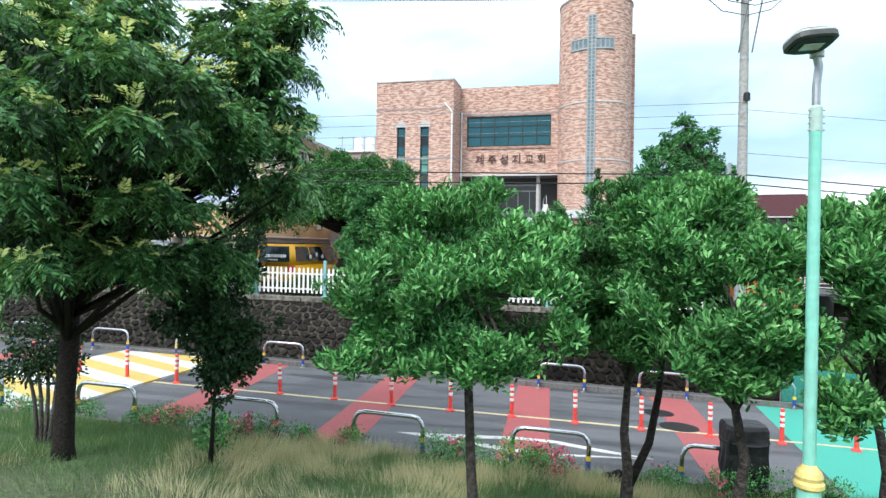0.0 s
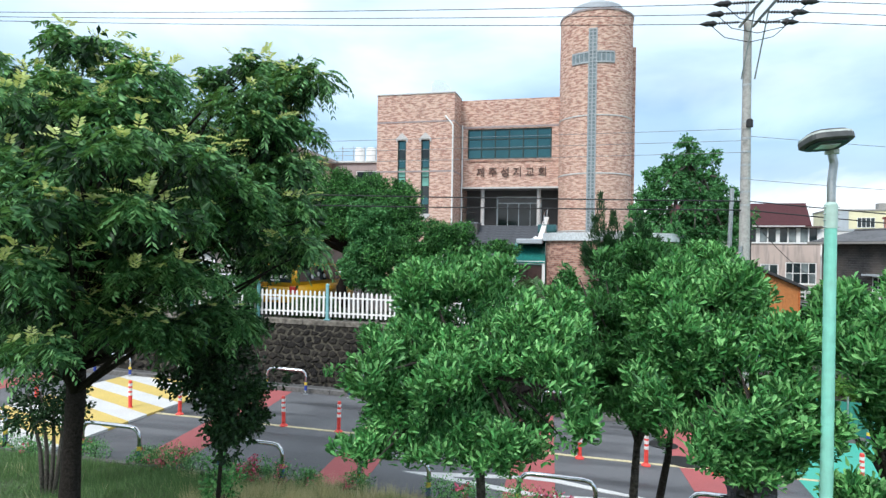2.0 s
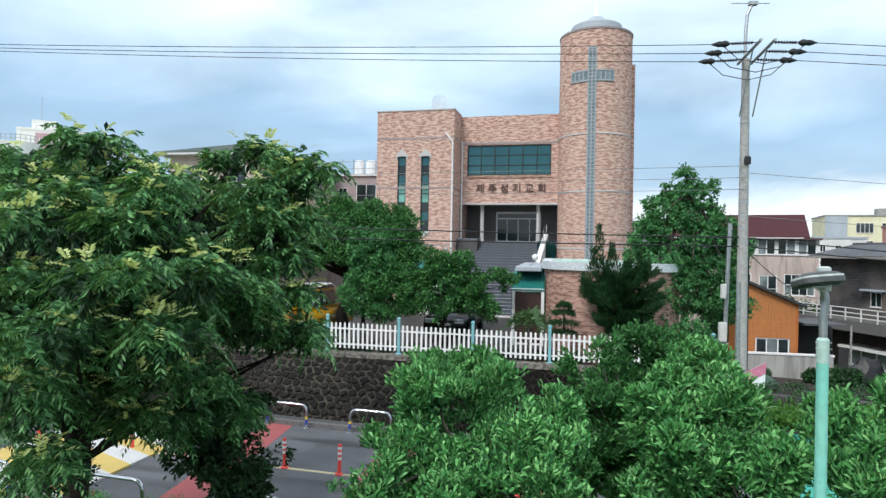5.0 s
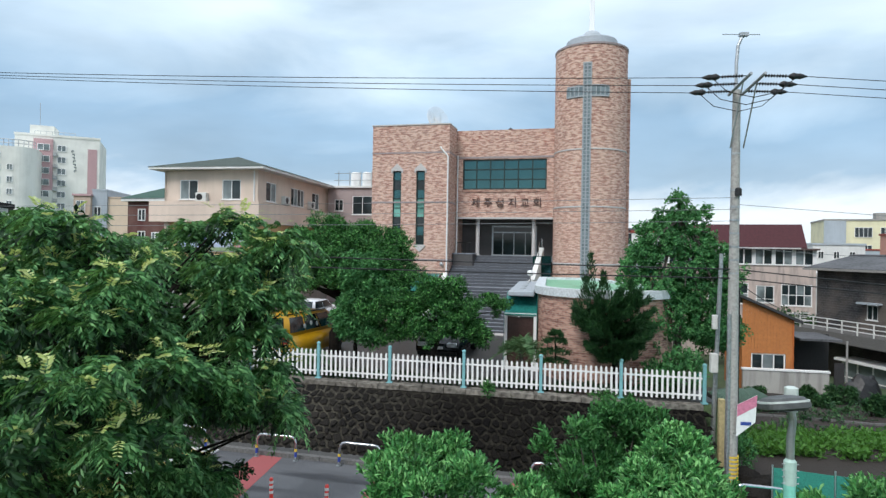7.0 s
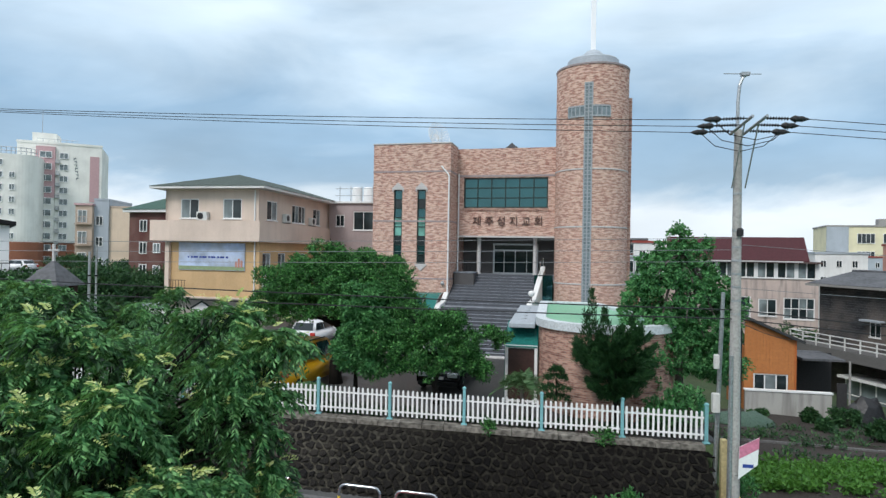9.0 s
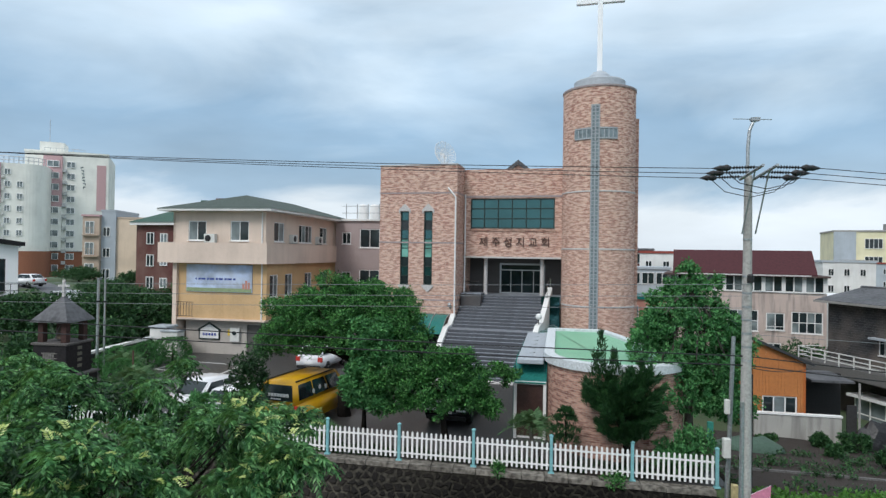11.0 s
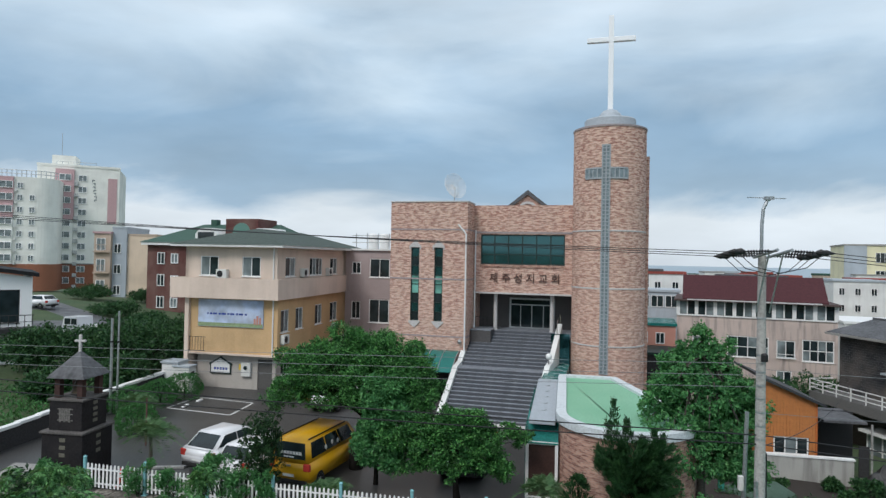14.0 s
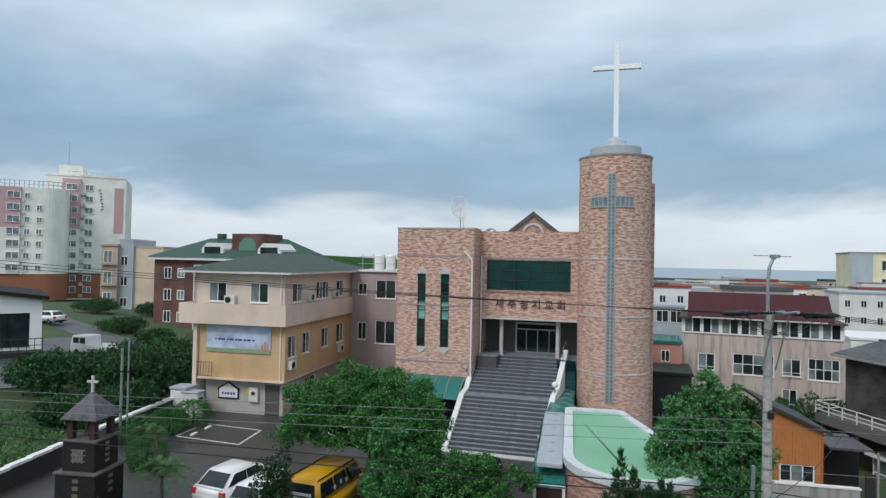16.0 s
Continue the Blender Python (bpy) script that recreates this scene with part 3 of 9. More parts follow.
def land(x, y):
    s = y + SK * x
    if s < 10.75:
        return zg(x, y) + 0.02 + 0.22 * min(1.0, max(0.0, (10.75 - s) / 3.0)) + 0.05 * noise.noise(Vector((x * 0.8, y * 0.8, 0)))
    if s < 18.3 and abs(x) < 60:
        return zg(x, y) - 0.05
    if x < 12.35 and s > 20.86:
        up = min(1.0, max(0.0, (-x - 19) / 40)) * min(3.2, max(0.0, (y - 15) * 0.07))
        back = max(0.0, (y - 75) * 0.06)
        return max(1.62 + up - back, -6.0)
    if x < 12.35 and s > 18.3:
        return zg(x, y) - 0.02
    if x > 12.35 and s > 19.5:
        return max(-6.0, zg(x, y) - 0.035 * min(60.0, s - 19.5)) + 0.12 * noise.noise(Vector((x * 0.3, y * 0.3, 3)))
    return zg(x, y) + (0.12 * noise.noise(Vector((x * 0.3, y * 0.3, 3))) if s > 19.5 else -0.02)


def spread(lo, hi, mid0, mid1, step):
    out = list(np.arange(mid0, mid1 + 1e-6, step))
    d = step
    while out[-1] < hi:
        d *= 1.5
        out.append(min(hi, out[-1] + d))
    d = step
    while out[0] > lo:
        d *= 1.5
        out.insert(0, max(lo, out[0] - d))
    return out


gx = sorted({*spread(-1500, 1500, -30, 40, 1.0), 12.3, 12.4})
gs = sorted({*spread(-400, 900, -2, 60, 1.0), 10.7, 10.76, 18.28, 18.32, 20.82, 20.9})
bm = B()
grid = [[bm.verts.new((x, s - SK * x if abs(x) < 80 else s - SK * math.copysign(80, x), 0)) for x in gx] for s in gs]
for row in grid:
    for vv in row:
        vv.co.z = land(vv.co.x, vv.co.y)
for i in range(len(gs) - 1):
    for j in range(len(gx) - 1):
        bm.faces.new((grid[i][j], grid[i][j + 1], grid[i + 1][j + 1], grid[i + 1][j]))
single("ground", bm, M_field, "uneven green and brown ground under the whole place", kind="structure", smooth=True)

bm = B()
box(bm, -4800, 4800, 700, 4900, -12.4, -12.0)
single("water", bm, M_sea, "flat grey-blue sea at the horizon", kind="structure")


def strip(bm, pts, lift, thick=0.03):
    """A thin coat on the street over a polygon of (x, s)."""
    pl = [street(x, s) for x, s in pts]
    return prism(bm, pl, lambda x, y: zg(x, y) + lift - thick, lambda x, y: zg(x, y) + lift)


bm = B()
xs = list(np.arange(-60, 60.1, 2.0))
for p, q in zip(xs, xs[1:]):
    vs = [bm.verts.new((*street(x, s), zg(*street(x, s)) + d)) for d in (-0.2, 0.0) for x, s in ((p, 10.83), (q, 10.83), (q, 18.1), (p, 18.1))]
    bm.faces.new(vs[4:])
road = single("road", bm, M_asphalt, "worn grey asphalt street with coloured markings", kind="structure")

bm = B()
for p, q in zip(xs, xs[1:]):
    strip(bm, [(p, 18.1), (q - 0.02, 18.1), (q - 0.02, 18.3), (p, 18.3)], 0.13, 0.3)
single("kerb", bm, M_kerb, "grey kerb stones along the far street edge", kind="structure")
bm = B()
for p, q in zip(xs, xs[1:]):
    if q <= 13:
        strip(bm, [(p, 18.3), (q, 18.3), (q, 18.8), (p, 18.8)], 0.1, 0.2)
single("pavement", bm, plain("worn pavement", (0.08, 0.078, 0.076), 0.9, vary=0.35, fine=20), "narrow dark footing at the foot of the stone wall", kind="structure")
bm = B()
for p, q in zip(xs, xs[1:]):
    strip(bm, [(p, 10.72), (q - 0.02, 10.72), (q - 0.02, 10.84), (p, 10.84)], 0.1, 0.3)
single("kerb", bm, M_kerb, "grey kerb stones along the near street edge", kind="structure")

# coloured coats on the street
for pts in (
    [(-9.4, 18.08), (-8.5, 18.08), (-9.2, 11.1), (-10.1, 11.1)],
    [(-2.05, 18.08), (-1.2, 18.08), (-0.95, 11.1), (-1.85, 11.1)],
    [(1.95, 18.08), (2.9, 18.08), (2.7, 11.1), (1.75, 11.1)],
    [(5.75, 18.08), (6.65, 18.08), (6.2, 11.1), (5.25, 11.1)],
    [(9.35, 18.08), (10.35, 18.08), (9.75, 11.1), (8.85, 11.1)],
):
    bm = B()
    strip(bm, pts, 0.005)
    single("road_marking", bm, M_redroad, "faded red coated band across the street", kind="structure")
bm = B()
strip(bm, [(12.1, 18.08), (40, 18.08), (40, 11.0), (10.9, 11.0)], 0.005)
single("road_marking", bm, M_greenroad, "bright green coated stretch of street", kind="structure")
# raised crossing in yellow and white stripes
def clip_s(pts, lo, hi):
    """The part of a polygon of (x, s) between two lines along the street."""
    for lim, sg in ((lo, 1), (hi, -1)):
        out = []
        for p_, q_ in zip(pts, pts[1:] + pts[:1]):
            dp, dq = sg * (p_[1] - lim), sg * (q_[1] - lim)
            if dp >= 0:
                out.append(p_)
            if dp * dq < 0:
                u_ = dp / (dp - dq)
                out.append((p_[0] + (q_[0] - p_[0]) * u_, p_[1] + (q_[1] - p_[1]) * u_))
        pts = out
        if not pts:
            break
    return pts


for k in range(-9, 5):
    s0 = 16.37 + k * 0.68
    pts = clip_s([(-7.0, s0), (-3.45, s0 - 1.6), (-3.45, s0 - 0.92), (-7.0, s0 + 0.68)], 11.05, 18.05)
    if len(pts) > 2:
        bm = B()
        strip(bm, [(x + 0.06 * (q - 15), q) for x, q in pts], 0.05, 0.06)
        single("crossing_stripe", bm, M_roadwhite if k % 2 == 0 else M_roadyellow, "white stripe of the raised crossing" if k % 2 == 0 else "yellow stripe of the raised crossing", kind="structure")
bm = B()
strip(bm, [(-3.5, 14.38), (40, 14.38), (40, 14.5), (-3.5, 14.5)], 0.009)
single("road_line", bm, plain("dirty cream line", (0.55, 0.48, 0.3), 0.8), "cream centre line under the orange posts", kind="structure")
bm = B()
for pts in ([(3.3, 12.22), (5.7, 12.72), (5.7, 12.55), (4.25, 12.2)], [(3.3, 12.22), (4.25, 12.2), (6.0, 11.82), (8.15, 12.15), (6.1, 11.68), (5.5, 11.72)], [(5.7, 12.72), (6.4, 12.72), (8.15, 12.15), (7.3, 12.25), (6.3, 12.55), (5.7, 12.55)]):
    strip(bm, pts, 0.012)
bmesh.ops.recalc_face_normals(bm, faces=bm.faces)
single("road_arrow", bm, M_roadwhite, "white painted arrow outline on the asphalt", kind="structure")
for (x, s, r) in ((9.3, 14.82, 0.42), (9.15, 16.1, 0.36)):
    bm = B()
    px_, py_ = street(x, s)
    pts = [(px_ + r * math.cos(k * 0.2618), py_ + r * math.sin(k * 0.2618)) for k in range(24)]
    prism(bm, pts, lambda x, y: zg(x, y) - 0.03, lambda x, y: zg(x, y) + 0.014)
    single("manhole_cover", bm, M_black, "round dark iron manhole cover in the street", "manhole cover", "manholes")


def fence_y(x):
    return 20.92 - 0.052 * (x + 0.98)


def fence_z(x):
    return 1.825 - 0.014 * (x + 0.98)


# parking yard and stone retaining wall
yard = [(-19.2, 22.3), (12.2, fence_y(12.2) + 0.05), (12.2, 60), (-19.2, 60)]
bm = B()
prism(bm, yard, 1.4, 1.7)
single("yard", bm, M_asphalt_yard, "dark grey asphalt parking yard with patches", kind="structure")

def wall_foot(x):
    """Plan line of the leaning wall's foot."""
    return 18.72 - SK * x


bm = B()
xs = list(np.arange(-40, 12.31, 0.75))
for p, q in zip(xs, xs[1:]):
    ring = []
    for x in (p, q):
        yf, yt = wall_foot(x), fence_y(x) - 0.3
        zf, zt = zg(x, yf), fence_z(x) - 0.16
        ring.append([bm.verts.new(c) for c in ((x, yf - 0.12, zf - 0.2), (x, yt, zt), (x, yt + 0.42, zt), (x, yt + 0.42, zf - 0.2))])
    for k in range(4):
        bm.faces.new((ring[0][k], ring[0][(k + 1) % 4], ring[1][(k + 1) % 4], ring[1][k]))
    bm.faces.new(ring[0][::-1])
    bm.faces.new(ring[1])
bmesh.ops.recalc_face_normals(bm, faces=bm.faces)
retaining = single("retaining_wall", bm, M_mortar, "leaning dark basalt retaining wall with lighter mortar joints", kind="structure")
bm = B()
random.seed(4)
for p, q in zip(xs, xs[1:]):
    j0, j1 = random.uniform(-0.02, 0.03), random.uniform(-0.01, 0.02)
    pl = [(p + 0.01, fence_y(p) - 0.36 + j0), (q - 0.01, fence_y(q) - 0.36 + j0), (q - 0.01, fence_y(q) + 0.16), (p + 0.01, fence_y(p) + 0.16)]
    prism(bm, pl, lambda x, y: fence_z(x) - 0.16, lambda x, y: fence_z(x) - 0.01 + j1)
single("coping", bm, M_coping, "rough mossy concrete coping on the stone wall", kind="structure")
bm = B()
ye = fence_y(12.3)
prism(bm, [(12.0, ye + 0.12), (12.42, ye + 0.12), (12.42, 60), (12.0, 60)], lambda x, y: zg(x, y) - 0.5, 1.69)
single("retaining_wall", bm, M_mortar, "dark side wall of the raised yard", kind="structure")

# ---- picket fence ----
L_P = 2.567
fence = thing("picket_fence", "white picket fence with pale teal posts on the stone wall", "fence")
post_me = mesh_of("post", box(B(), -0.05, 0.05, -0.05, 0.05, 0, 1.2, 0.008), M_teal_post)
cap_me = mesh_of("post_cap", lathe(B(), [(0.075, 1.2), (0.075, 1.225), (0.05, 1.25), (0.01, 1.275)], 8), M_teal_post)
base_me = mesh_of("post_base", box(B(), -0.1, 0.1, -0.09, 0.09, -0.015, 0.03, 0.006), M_teal_post)
bm = B()
panel(bm, [(-0.036, 0), (0.036, 0), (0.036, 0.86), (0, 0.9), (-0.036, 0.86)], -0.011, 0.011)
picket_me = mesh_of("picket", bm, M_white)
rail_me = mesh_of("rail", box(B(), 0, L_P - 0.11, 0.012, 0.045, -0.03, 0.03, 0.004), M_white)
for i in range(-5, 6):
    x = -0.98 + i * L_P
    if x < -12.5:
        continue
    at = (x, fence_y(x), fence_z(x))
    share("post", post_me, fence, at)
    share("post_cap", cap_me, fence, at)
    share("post_base", base_me, fence, at)
    if i == 5:
        break
    ang = math.degrees(math.atan(-0.052))
    for h in (0.24, 0.78):
        r = share("rail", rail_me, fence, (x + 0.055, fence_y(x + 0.055), fence_z(x) + h), ang)
        r.rotation_euler = (0, math.atan(0.014), radians(ang))
    for k in range(15):
        px_ = x + 0.055 + (k + 0.5) * (L_P - 0.11) / 15
        pk = share("picket", picket_me, fence, (px_, fence_y(px_), fence_z(px_) + 0.1 + random.uniform(-0.008, 0.008)), ang)
        pk.rotation_euler = (0, random.uniform(-0.012, 0.012), radians(ang))


# ---- the church ----
church = thing("church", "red and tan brick church with a round bell tower", "church", (-3.94, 41.78, 0), -7.6)
AX, ZP = 5.5, 14.9
slits = [(1.52, 2.12, 6.72, 11.76), (3.2, 3.8, 6.72, 11.76)]
part("wall", wall(B(), 0, AX, 1.6, ZP, slits, 0, 0.4), M_brick, church)
part("wall", wall(B(), 0.4, 20, 1.6, ZP, [], 0, 0.4, "y"), M_brick, church)
part("wall", wall(B(), 0.4, 2.2, 1.6, ZP, [], AX - 0.4, AX, "y"), M_brick, church)
part("wall", wall(B(), AX, 12.9, 8.7, ZP - 0.05, [(5.98, 11.86, 10.68, 12.8)], 2.2, 2.6), M_brick, church)
part("wall", wall(B(), 2.6, 6.2, 1.6, 8.7, [], AX - 0.15, AX, "y"), M_brick, church, "shaded porch side wall")
part("wall", wall(B(), 2.6, 6.2, 1.6, 8.7, [], 12.4, 12.7, "y"), M_brick, church)
# this wall's dark colour paints the shade inside the porch
part("wall", wall(B(), AX, 12.4, 5.8, 8.7, [(7.75, 11.05, 6.06, 8.25)], 4.6, 4.8), M_granite_shade, church, "porch wall coloured dark to paint the porch shade")
part("wall", wall(B(), 6.2, 20, 1.6, ZP - 0.4, [], 16.6, 17.0, "y"), M_brick, church)
part("wall", wall(B(), 0, 17.0, 1.6, ZP - 0.4, [], 19.6, 20.0), M_brick, church)
part("roof", prism(B(), [(0.4, 0.4), (AX - 0.4, 0.4), (AX - 0.4, 2.6), (16.6, 2.6), (16.6, 19.6), (0.4, 19.6)], 14.2, 14.4), M_concrete, church, "flat grey roof behind the parapet")
bm = B()
box(bm, -0.04, AX + 0.04, -0.05, 0.42, ZP, ZP + 0.08)
box(bm, -0.04, 0.42, 0.42, 20, ZP, ZP + 0.08)
box(bm, AX - 0.42, AX + 0.04, 0.42, 2.2, ZP, ZP + 0.08)
part("parapet_cap", bm, M_stonetrim, church, "thin pale parapet capping")
for z in (13.02, 9.62, 5.72):
    bm = B()
    box(bm, -0.02, AX + 0.02, -0.02, 0.0, z - 0.05, z + 0.05)
    box(bm, AX, AX + 0.02, 0.0, 2.2, z - 0.05, z + 0.05)
    part("stone_band", bm, M_band, church)
bm = B()
box(bm, AX, 12.4, 2.17, 2.2, 12.86, 13.0)
part("lintel", bm, M_band, church)
bm = B()
box(bm, AX, 12.4, 2.15, 2.2, 8.62, 8.74)
part("lintel", bm, M_stonetrim, church, "pale stone lintel over the porch")
for a0, a1, z0, z1 in slits:
    window(church, a0, a1, z0, z1, 0, cols=1, rows=8, frame_m=M_frame_green, pane_m=M_glass_teal, sill=False, depth=0.22, fw=0.06,
           mix=[M_glass, M_glass_teal, M_glass, M_glass_mint, M_glass_mint, M_glass_teal, M_glass, M_glass_teal])
    c = (a0 + a1) / 2
    bm = B()
    panel(bm, [(a0 - 0.12, z1 - 0.12), (a0 - 0.02, z1 - 0.12), (a0 - 0.02, z1 + 0.02), (a1 + 0.02, z1 + 0.02), (a1 + 0.02, z1 - 0.12), (a1 + 0.12, z1 - 0.12), (a1 + 0.12, z1 + 0.12), (c, z1 + 0.52), (a0 - 0.12, z1 + 0.12)], -0.07, 0.0)
    part("window_hood", bm, M_stonetrim, church, "pointed pale stone hood")
    bm = B()
    panel(bm, [(a0 - 0.1, z0), (a0 - 0.1, z0 - 0.1), (c, z0 - 0.48), (a1 + 0.1, z0 - 0.1), (a1 + 0.1, z0)], -0.07, 0.0)
    part("window_apron", bm, M_stonetrim, church, "pointed pale stone apron")
window(church, 5.98, 11.86, 10.68, 12.8, 2.2, cols=6, rows=3, frame_m=M_frame_green, pane_m=M_glass_teal, sill=False, depth=0.2, fw=0.09,
       mix=[M_glass_teal])
bm = B()
for k in range(48):
    box(bm, 5.95 + k * 0.125, 5.95 + k * 0.125 + 0.1, 2.13, 2.2, 10.5, 10.66)
part("brick_sill", bm, M_brick_low, church, "soldier course of bricks under the window")
# porch
part("porch_floor", box(B(), AX, 12.4, 2.64, 6.0, 5.7, 6.05), M_step, church)
part("porch_ceiling", box(B(), AX, 12.4, 2.6, 6.0, 8.7, 8.85), M_concrete, church)
for a in (7.0, 10.98):
    part("column", lathe(B(), [(0.17, 6.05), (0.17, 6.12), (0.14, 6.14), (0.14, 8.56), (0.17, 8.6), (0.17, 8.7)], 16, (a, 2.85)), M_stonetrim, church)
door = new("door")
door.parent = church
door["label"] = "glazed double door with pale metal frame"
bm = B()
for p, q, s, t in ((7.75, 11.05, 8.13, 8.25), (7.75, 7.87, 6.05, 8.13), (10.93, 11.05, 6.05, 8.13), (7.87, 10.93, 7.72, 7.8), (9.36, 9.42, 6.05, 7.72), (8.55, 8.6, 6.05, 7.72), (10.2, 10.25, 6.05, 7.72), (7.87, 10.93, 6.05, 6.13)):
    box(bm, p, q, 4.5, 4.62, s, t)
part("door_frame", bm, M_galv, door)
for p, q in ((7.87, 8.55), (8.6, 9.36), (9.42, 10.2), (10.25, 10.93)):
    part("pane", box(B(), p, q, 4.55, 4.58, 6.13, 7.72), M_glass, door)
part("pane", box(B(), 7.87, 10.93, 4.55, 4.58, 7.8, 8.13), M_glass, door)
part("hall", box(B(), 7.0, 11.6, 4.85, 6.1, 6.05, 8.6), M_dark, church, "dark block painting the dim hall behind the glass door")
bm = B()
for k in range(4):
    rod(bm, (5.65 + k * 0.28, 2.35, 6.05), (5.65 + k * 0.28, 2.35, 6.95), 0.015, n=6)
rod(bm, (5.55, 2.35, 6.95), (6.6, 2.35, 6.95), 0.025, n=8)
part("porch_rail", bm, M_black, church)
# the name over the porch
for k, ch_ in enumerate("제주성지교회"):
    cu = bpy.data.curves.new("letter", "FONT")
    cu.body, cu.size, cu.extrude, cu.align_x = ch_, 0.72, 0.04, "CENTER"
    tmp = new("letter", cu)
    me = bpy.data.meshes.new_from_object(tmp.evaluated_get(bpy.context.evaluated_depsgraph_get()))
    bpy.data.objects.remove(tmp)
    me.materials.clear()
    me.materials.append(M_letters)
    lt = new("letter", me)
    lt.parent = church
    lt.matrix_basis = pose(6.95 + k * 0.86, 2.15, 9.5, 90, 0, 0)
    lt["label"] = "raised brown metal letter"
# drainpipes
for a, b, z1, z0, side in ((5.42, -0.07, 12.75, 4.3, 1), (5.62, 2.1, 13.1, 6.1, 0)):
    bm = B()
    pts = [(a, b, z0), (a, b, z1)]
    if side:
        pts = [(a, b, z0), (a, b, z1 - 0.05), (a - 0.1, b, z1 + 0.1), (a - 0.55, b, z1 + 0.62)]
    tube(bm, pts, 0.055, 8)
    part("drainpipe", bm, M_white, church, "white downpipe")
# tower
TA, TB, TR = 14.71, 2.06, 2.36
tower = new("tower")
tower.parent = church
tower.matrix_basis = pose(TA, TB, 0)
tower["label"] = "round brick bell tower with a glass block cross"
part("tower_wall", lathe(B(), [(TR, 1.6), (TR, 19.7)], 72), M_brick_round, tower, smooth=False)
for z in (13.0, 9.31, 5.64):
    part("stone_ring", lathe(B(), [(TR + 0.005, z - 0.05), (TR + 0.03, z - 0.04), (TR + 0.03, z + 0.04), (TR + 0.005, z + 0.05)], 72), M_stonetrim, tower)
part("rim", lathe(B(), [(TR + 0.04, 19.66), (TR + 0.05, 19.78), (TR - 0.25, 19.8)], 72), M_band, tower)
part("cap", lathe(B(), [(1.68, 19.75), (1.68, 20.42), (1.62, 20.5), (0.8, 20.62), (0.7, 20.9), (0.45, 21.15), (0.1, 21.3)], 48), M_greytin, tower, "pale grey sheet metal cap")
bm = B()
box(bm, -0.17, 0.17, -0.15, 0.15, 21.0, 27.6, 0.02)
box(bm, -1.58, -0.17, -0.15, 0.15, 25.82, 26.14, 0.02)
box(bm, 0.17, 1.58, -0.15, 0.15, 25.82, 26.14, 0.02)
part("roof_cross", bm, plain("white enamel", (0.9, 0.91, 0.93), 0.35, vary=0.04, relief=0), tower, "tall white cross")
part("tower_back", box(B(), -2.1, 2.62, 1.0, 4.2, 1.6, 18.2), M_brick, church).matrix_basis = pose(TA, TB, 0)
for k in range(3):
    ob = part("buttress", box(B(), 2.2, 2.55 + 0.12 * k, 4.2 + k * 2.6, 5.4 + k * 2.6, 1.6, 15.2 - 1.2 * k), M_brick, church)
    ob.matrix_basis = pose(TA, TB, 0)
cr = new("glass_cross")
cr.parent = tower
cr.matrix_basis = pose(0, 0, 0, 0, 0, -5)
cr["label"] = "grey framed cross of glass blocks"


def arc(bm, r0, r1, a0, a1, z0, z1, n=10):
    """A bent plate on the round tower, between two angles from its front."""
    pts = [(r1 * math.sin(t), -r1 * math.cos(t)) for t in np.linspace(a0, a1, n)] + [(r0 * math.sin(t), -r0 * math.cos(t)) for t in np.linspace(a1, a0, n)]
    return prism(bm, [(float(x), float(y)) for x, y in pts], z0, z1)


hw = 0.27 / TR
bm = B()
for a0, a1 in ((-hw, -hw + 0.035), (hw - 0.035, hw), (-0.016, 0.016)):
    arc(bm, TR - 0.02, TR + 0.07, a0, a1, 3.9, 18.45, 2)
arc(bm, TR - 0.02, TR + 0.07, -hw, hw, 18.4, 18.5, 4)
for a0, a1 in ((-0.58, -hw), (hw, 0.58)):
    arc(bm, TR - 0.02, TR + 0.07, a0, a1, 16.3, 16.4, 8)
    arc(bm, TR - 0.02, TR + 0.07, a0, a1, 16.95, 17.05, 8)
for k in range(1, 5):
    for s_ in (-1, 1):
        t_ = s_ * (hw + k * (0.58 - hw) / 4.0)
        arc(bm, TR - 0.02, TR + 0.065, t_ - 0.014, t_ + 0.014, 16.4, 16.95, 2)
for k in range(62):
    z = 3.9 + k * 0.235
    arc(bm, TR - 0.02, TR + 0.06, -hw + 0.035, hw - 0.035, z, z + 0.05, 3)
bmesh.ops.recalc_face_normals(bm, faces=bm.faces)
part("cross_frame", bm, plain("grey cross frame", (0.34, 0.37, 0.39), 0.6), cr)
bm = B()
arc(bm, TR - 0.02, TR + 0.03, -hw, hw, 3.9, 18.42, 4)
arc(bm, TR - 0.02, TR + 0.03, -0.57, 0.57, 16.38, 16.98, 14)
bmesh.ops.recalc_face_normals(bm, faces=bm.faces)
part("glass_field", bm, M_glassblock, cr)
# roof gable, arched vent and dish
bm = B()
panel(bm, [(5.6, 14.4), (10.2, 14.4), (10.2, 15.35), (7.9, 17.0), (5.6, 15.35)], 13.0, 13.3)
part("roof_gable", bm, M_brick_low, church)
bm = B()
panel(bm, [(5.3, 15.1), (5.6, 15.0), (7.9, 16.75), (10.2, 15.0), (10.5, 15.1), (7.9, 17.15)], 12.8, 13.6)
part("gable_roof", bm, M_slate, church)
bm = B()
pts = [(7.9 + r_ * math.cos(t), 15.2 + r_ * math.sin(t)) for r_, ts in ((0.95, np.linspace(0, math.pi, 12)), (0.75, np.linspace(math.pi, 0, 12))) for t in ts]
panel(bm, [(float(x), float(z)) for x, z in pts], 12.9, 13.0)
part("gable_arch", bm, M_stonetrim, church)
bm = B()
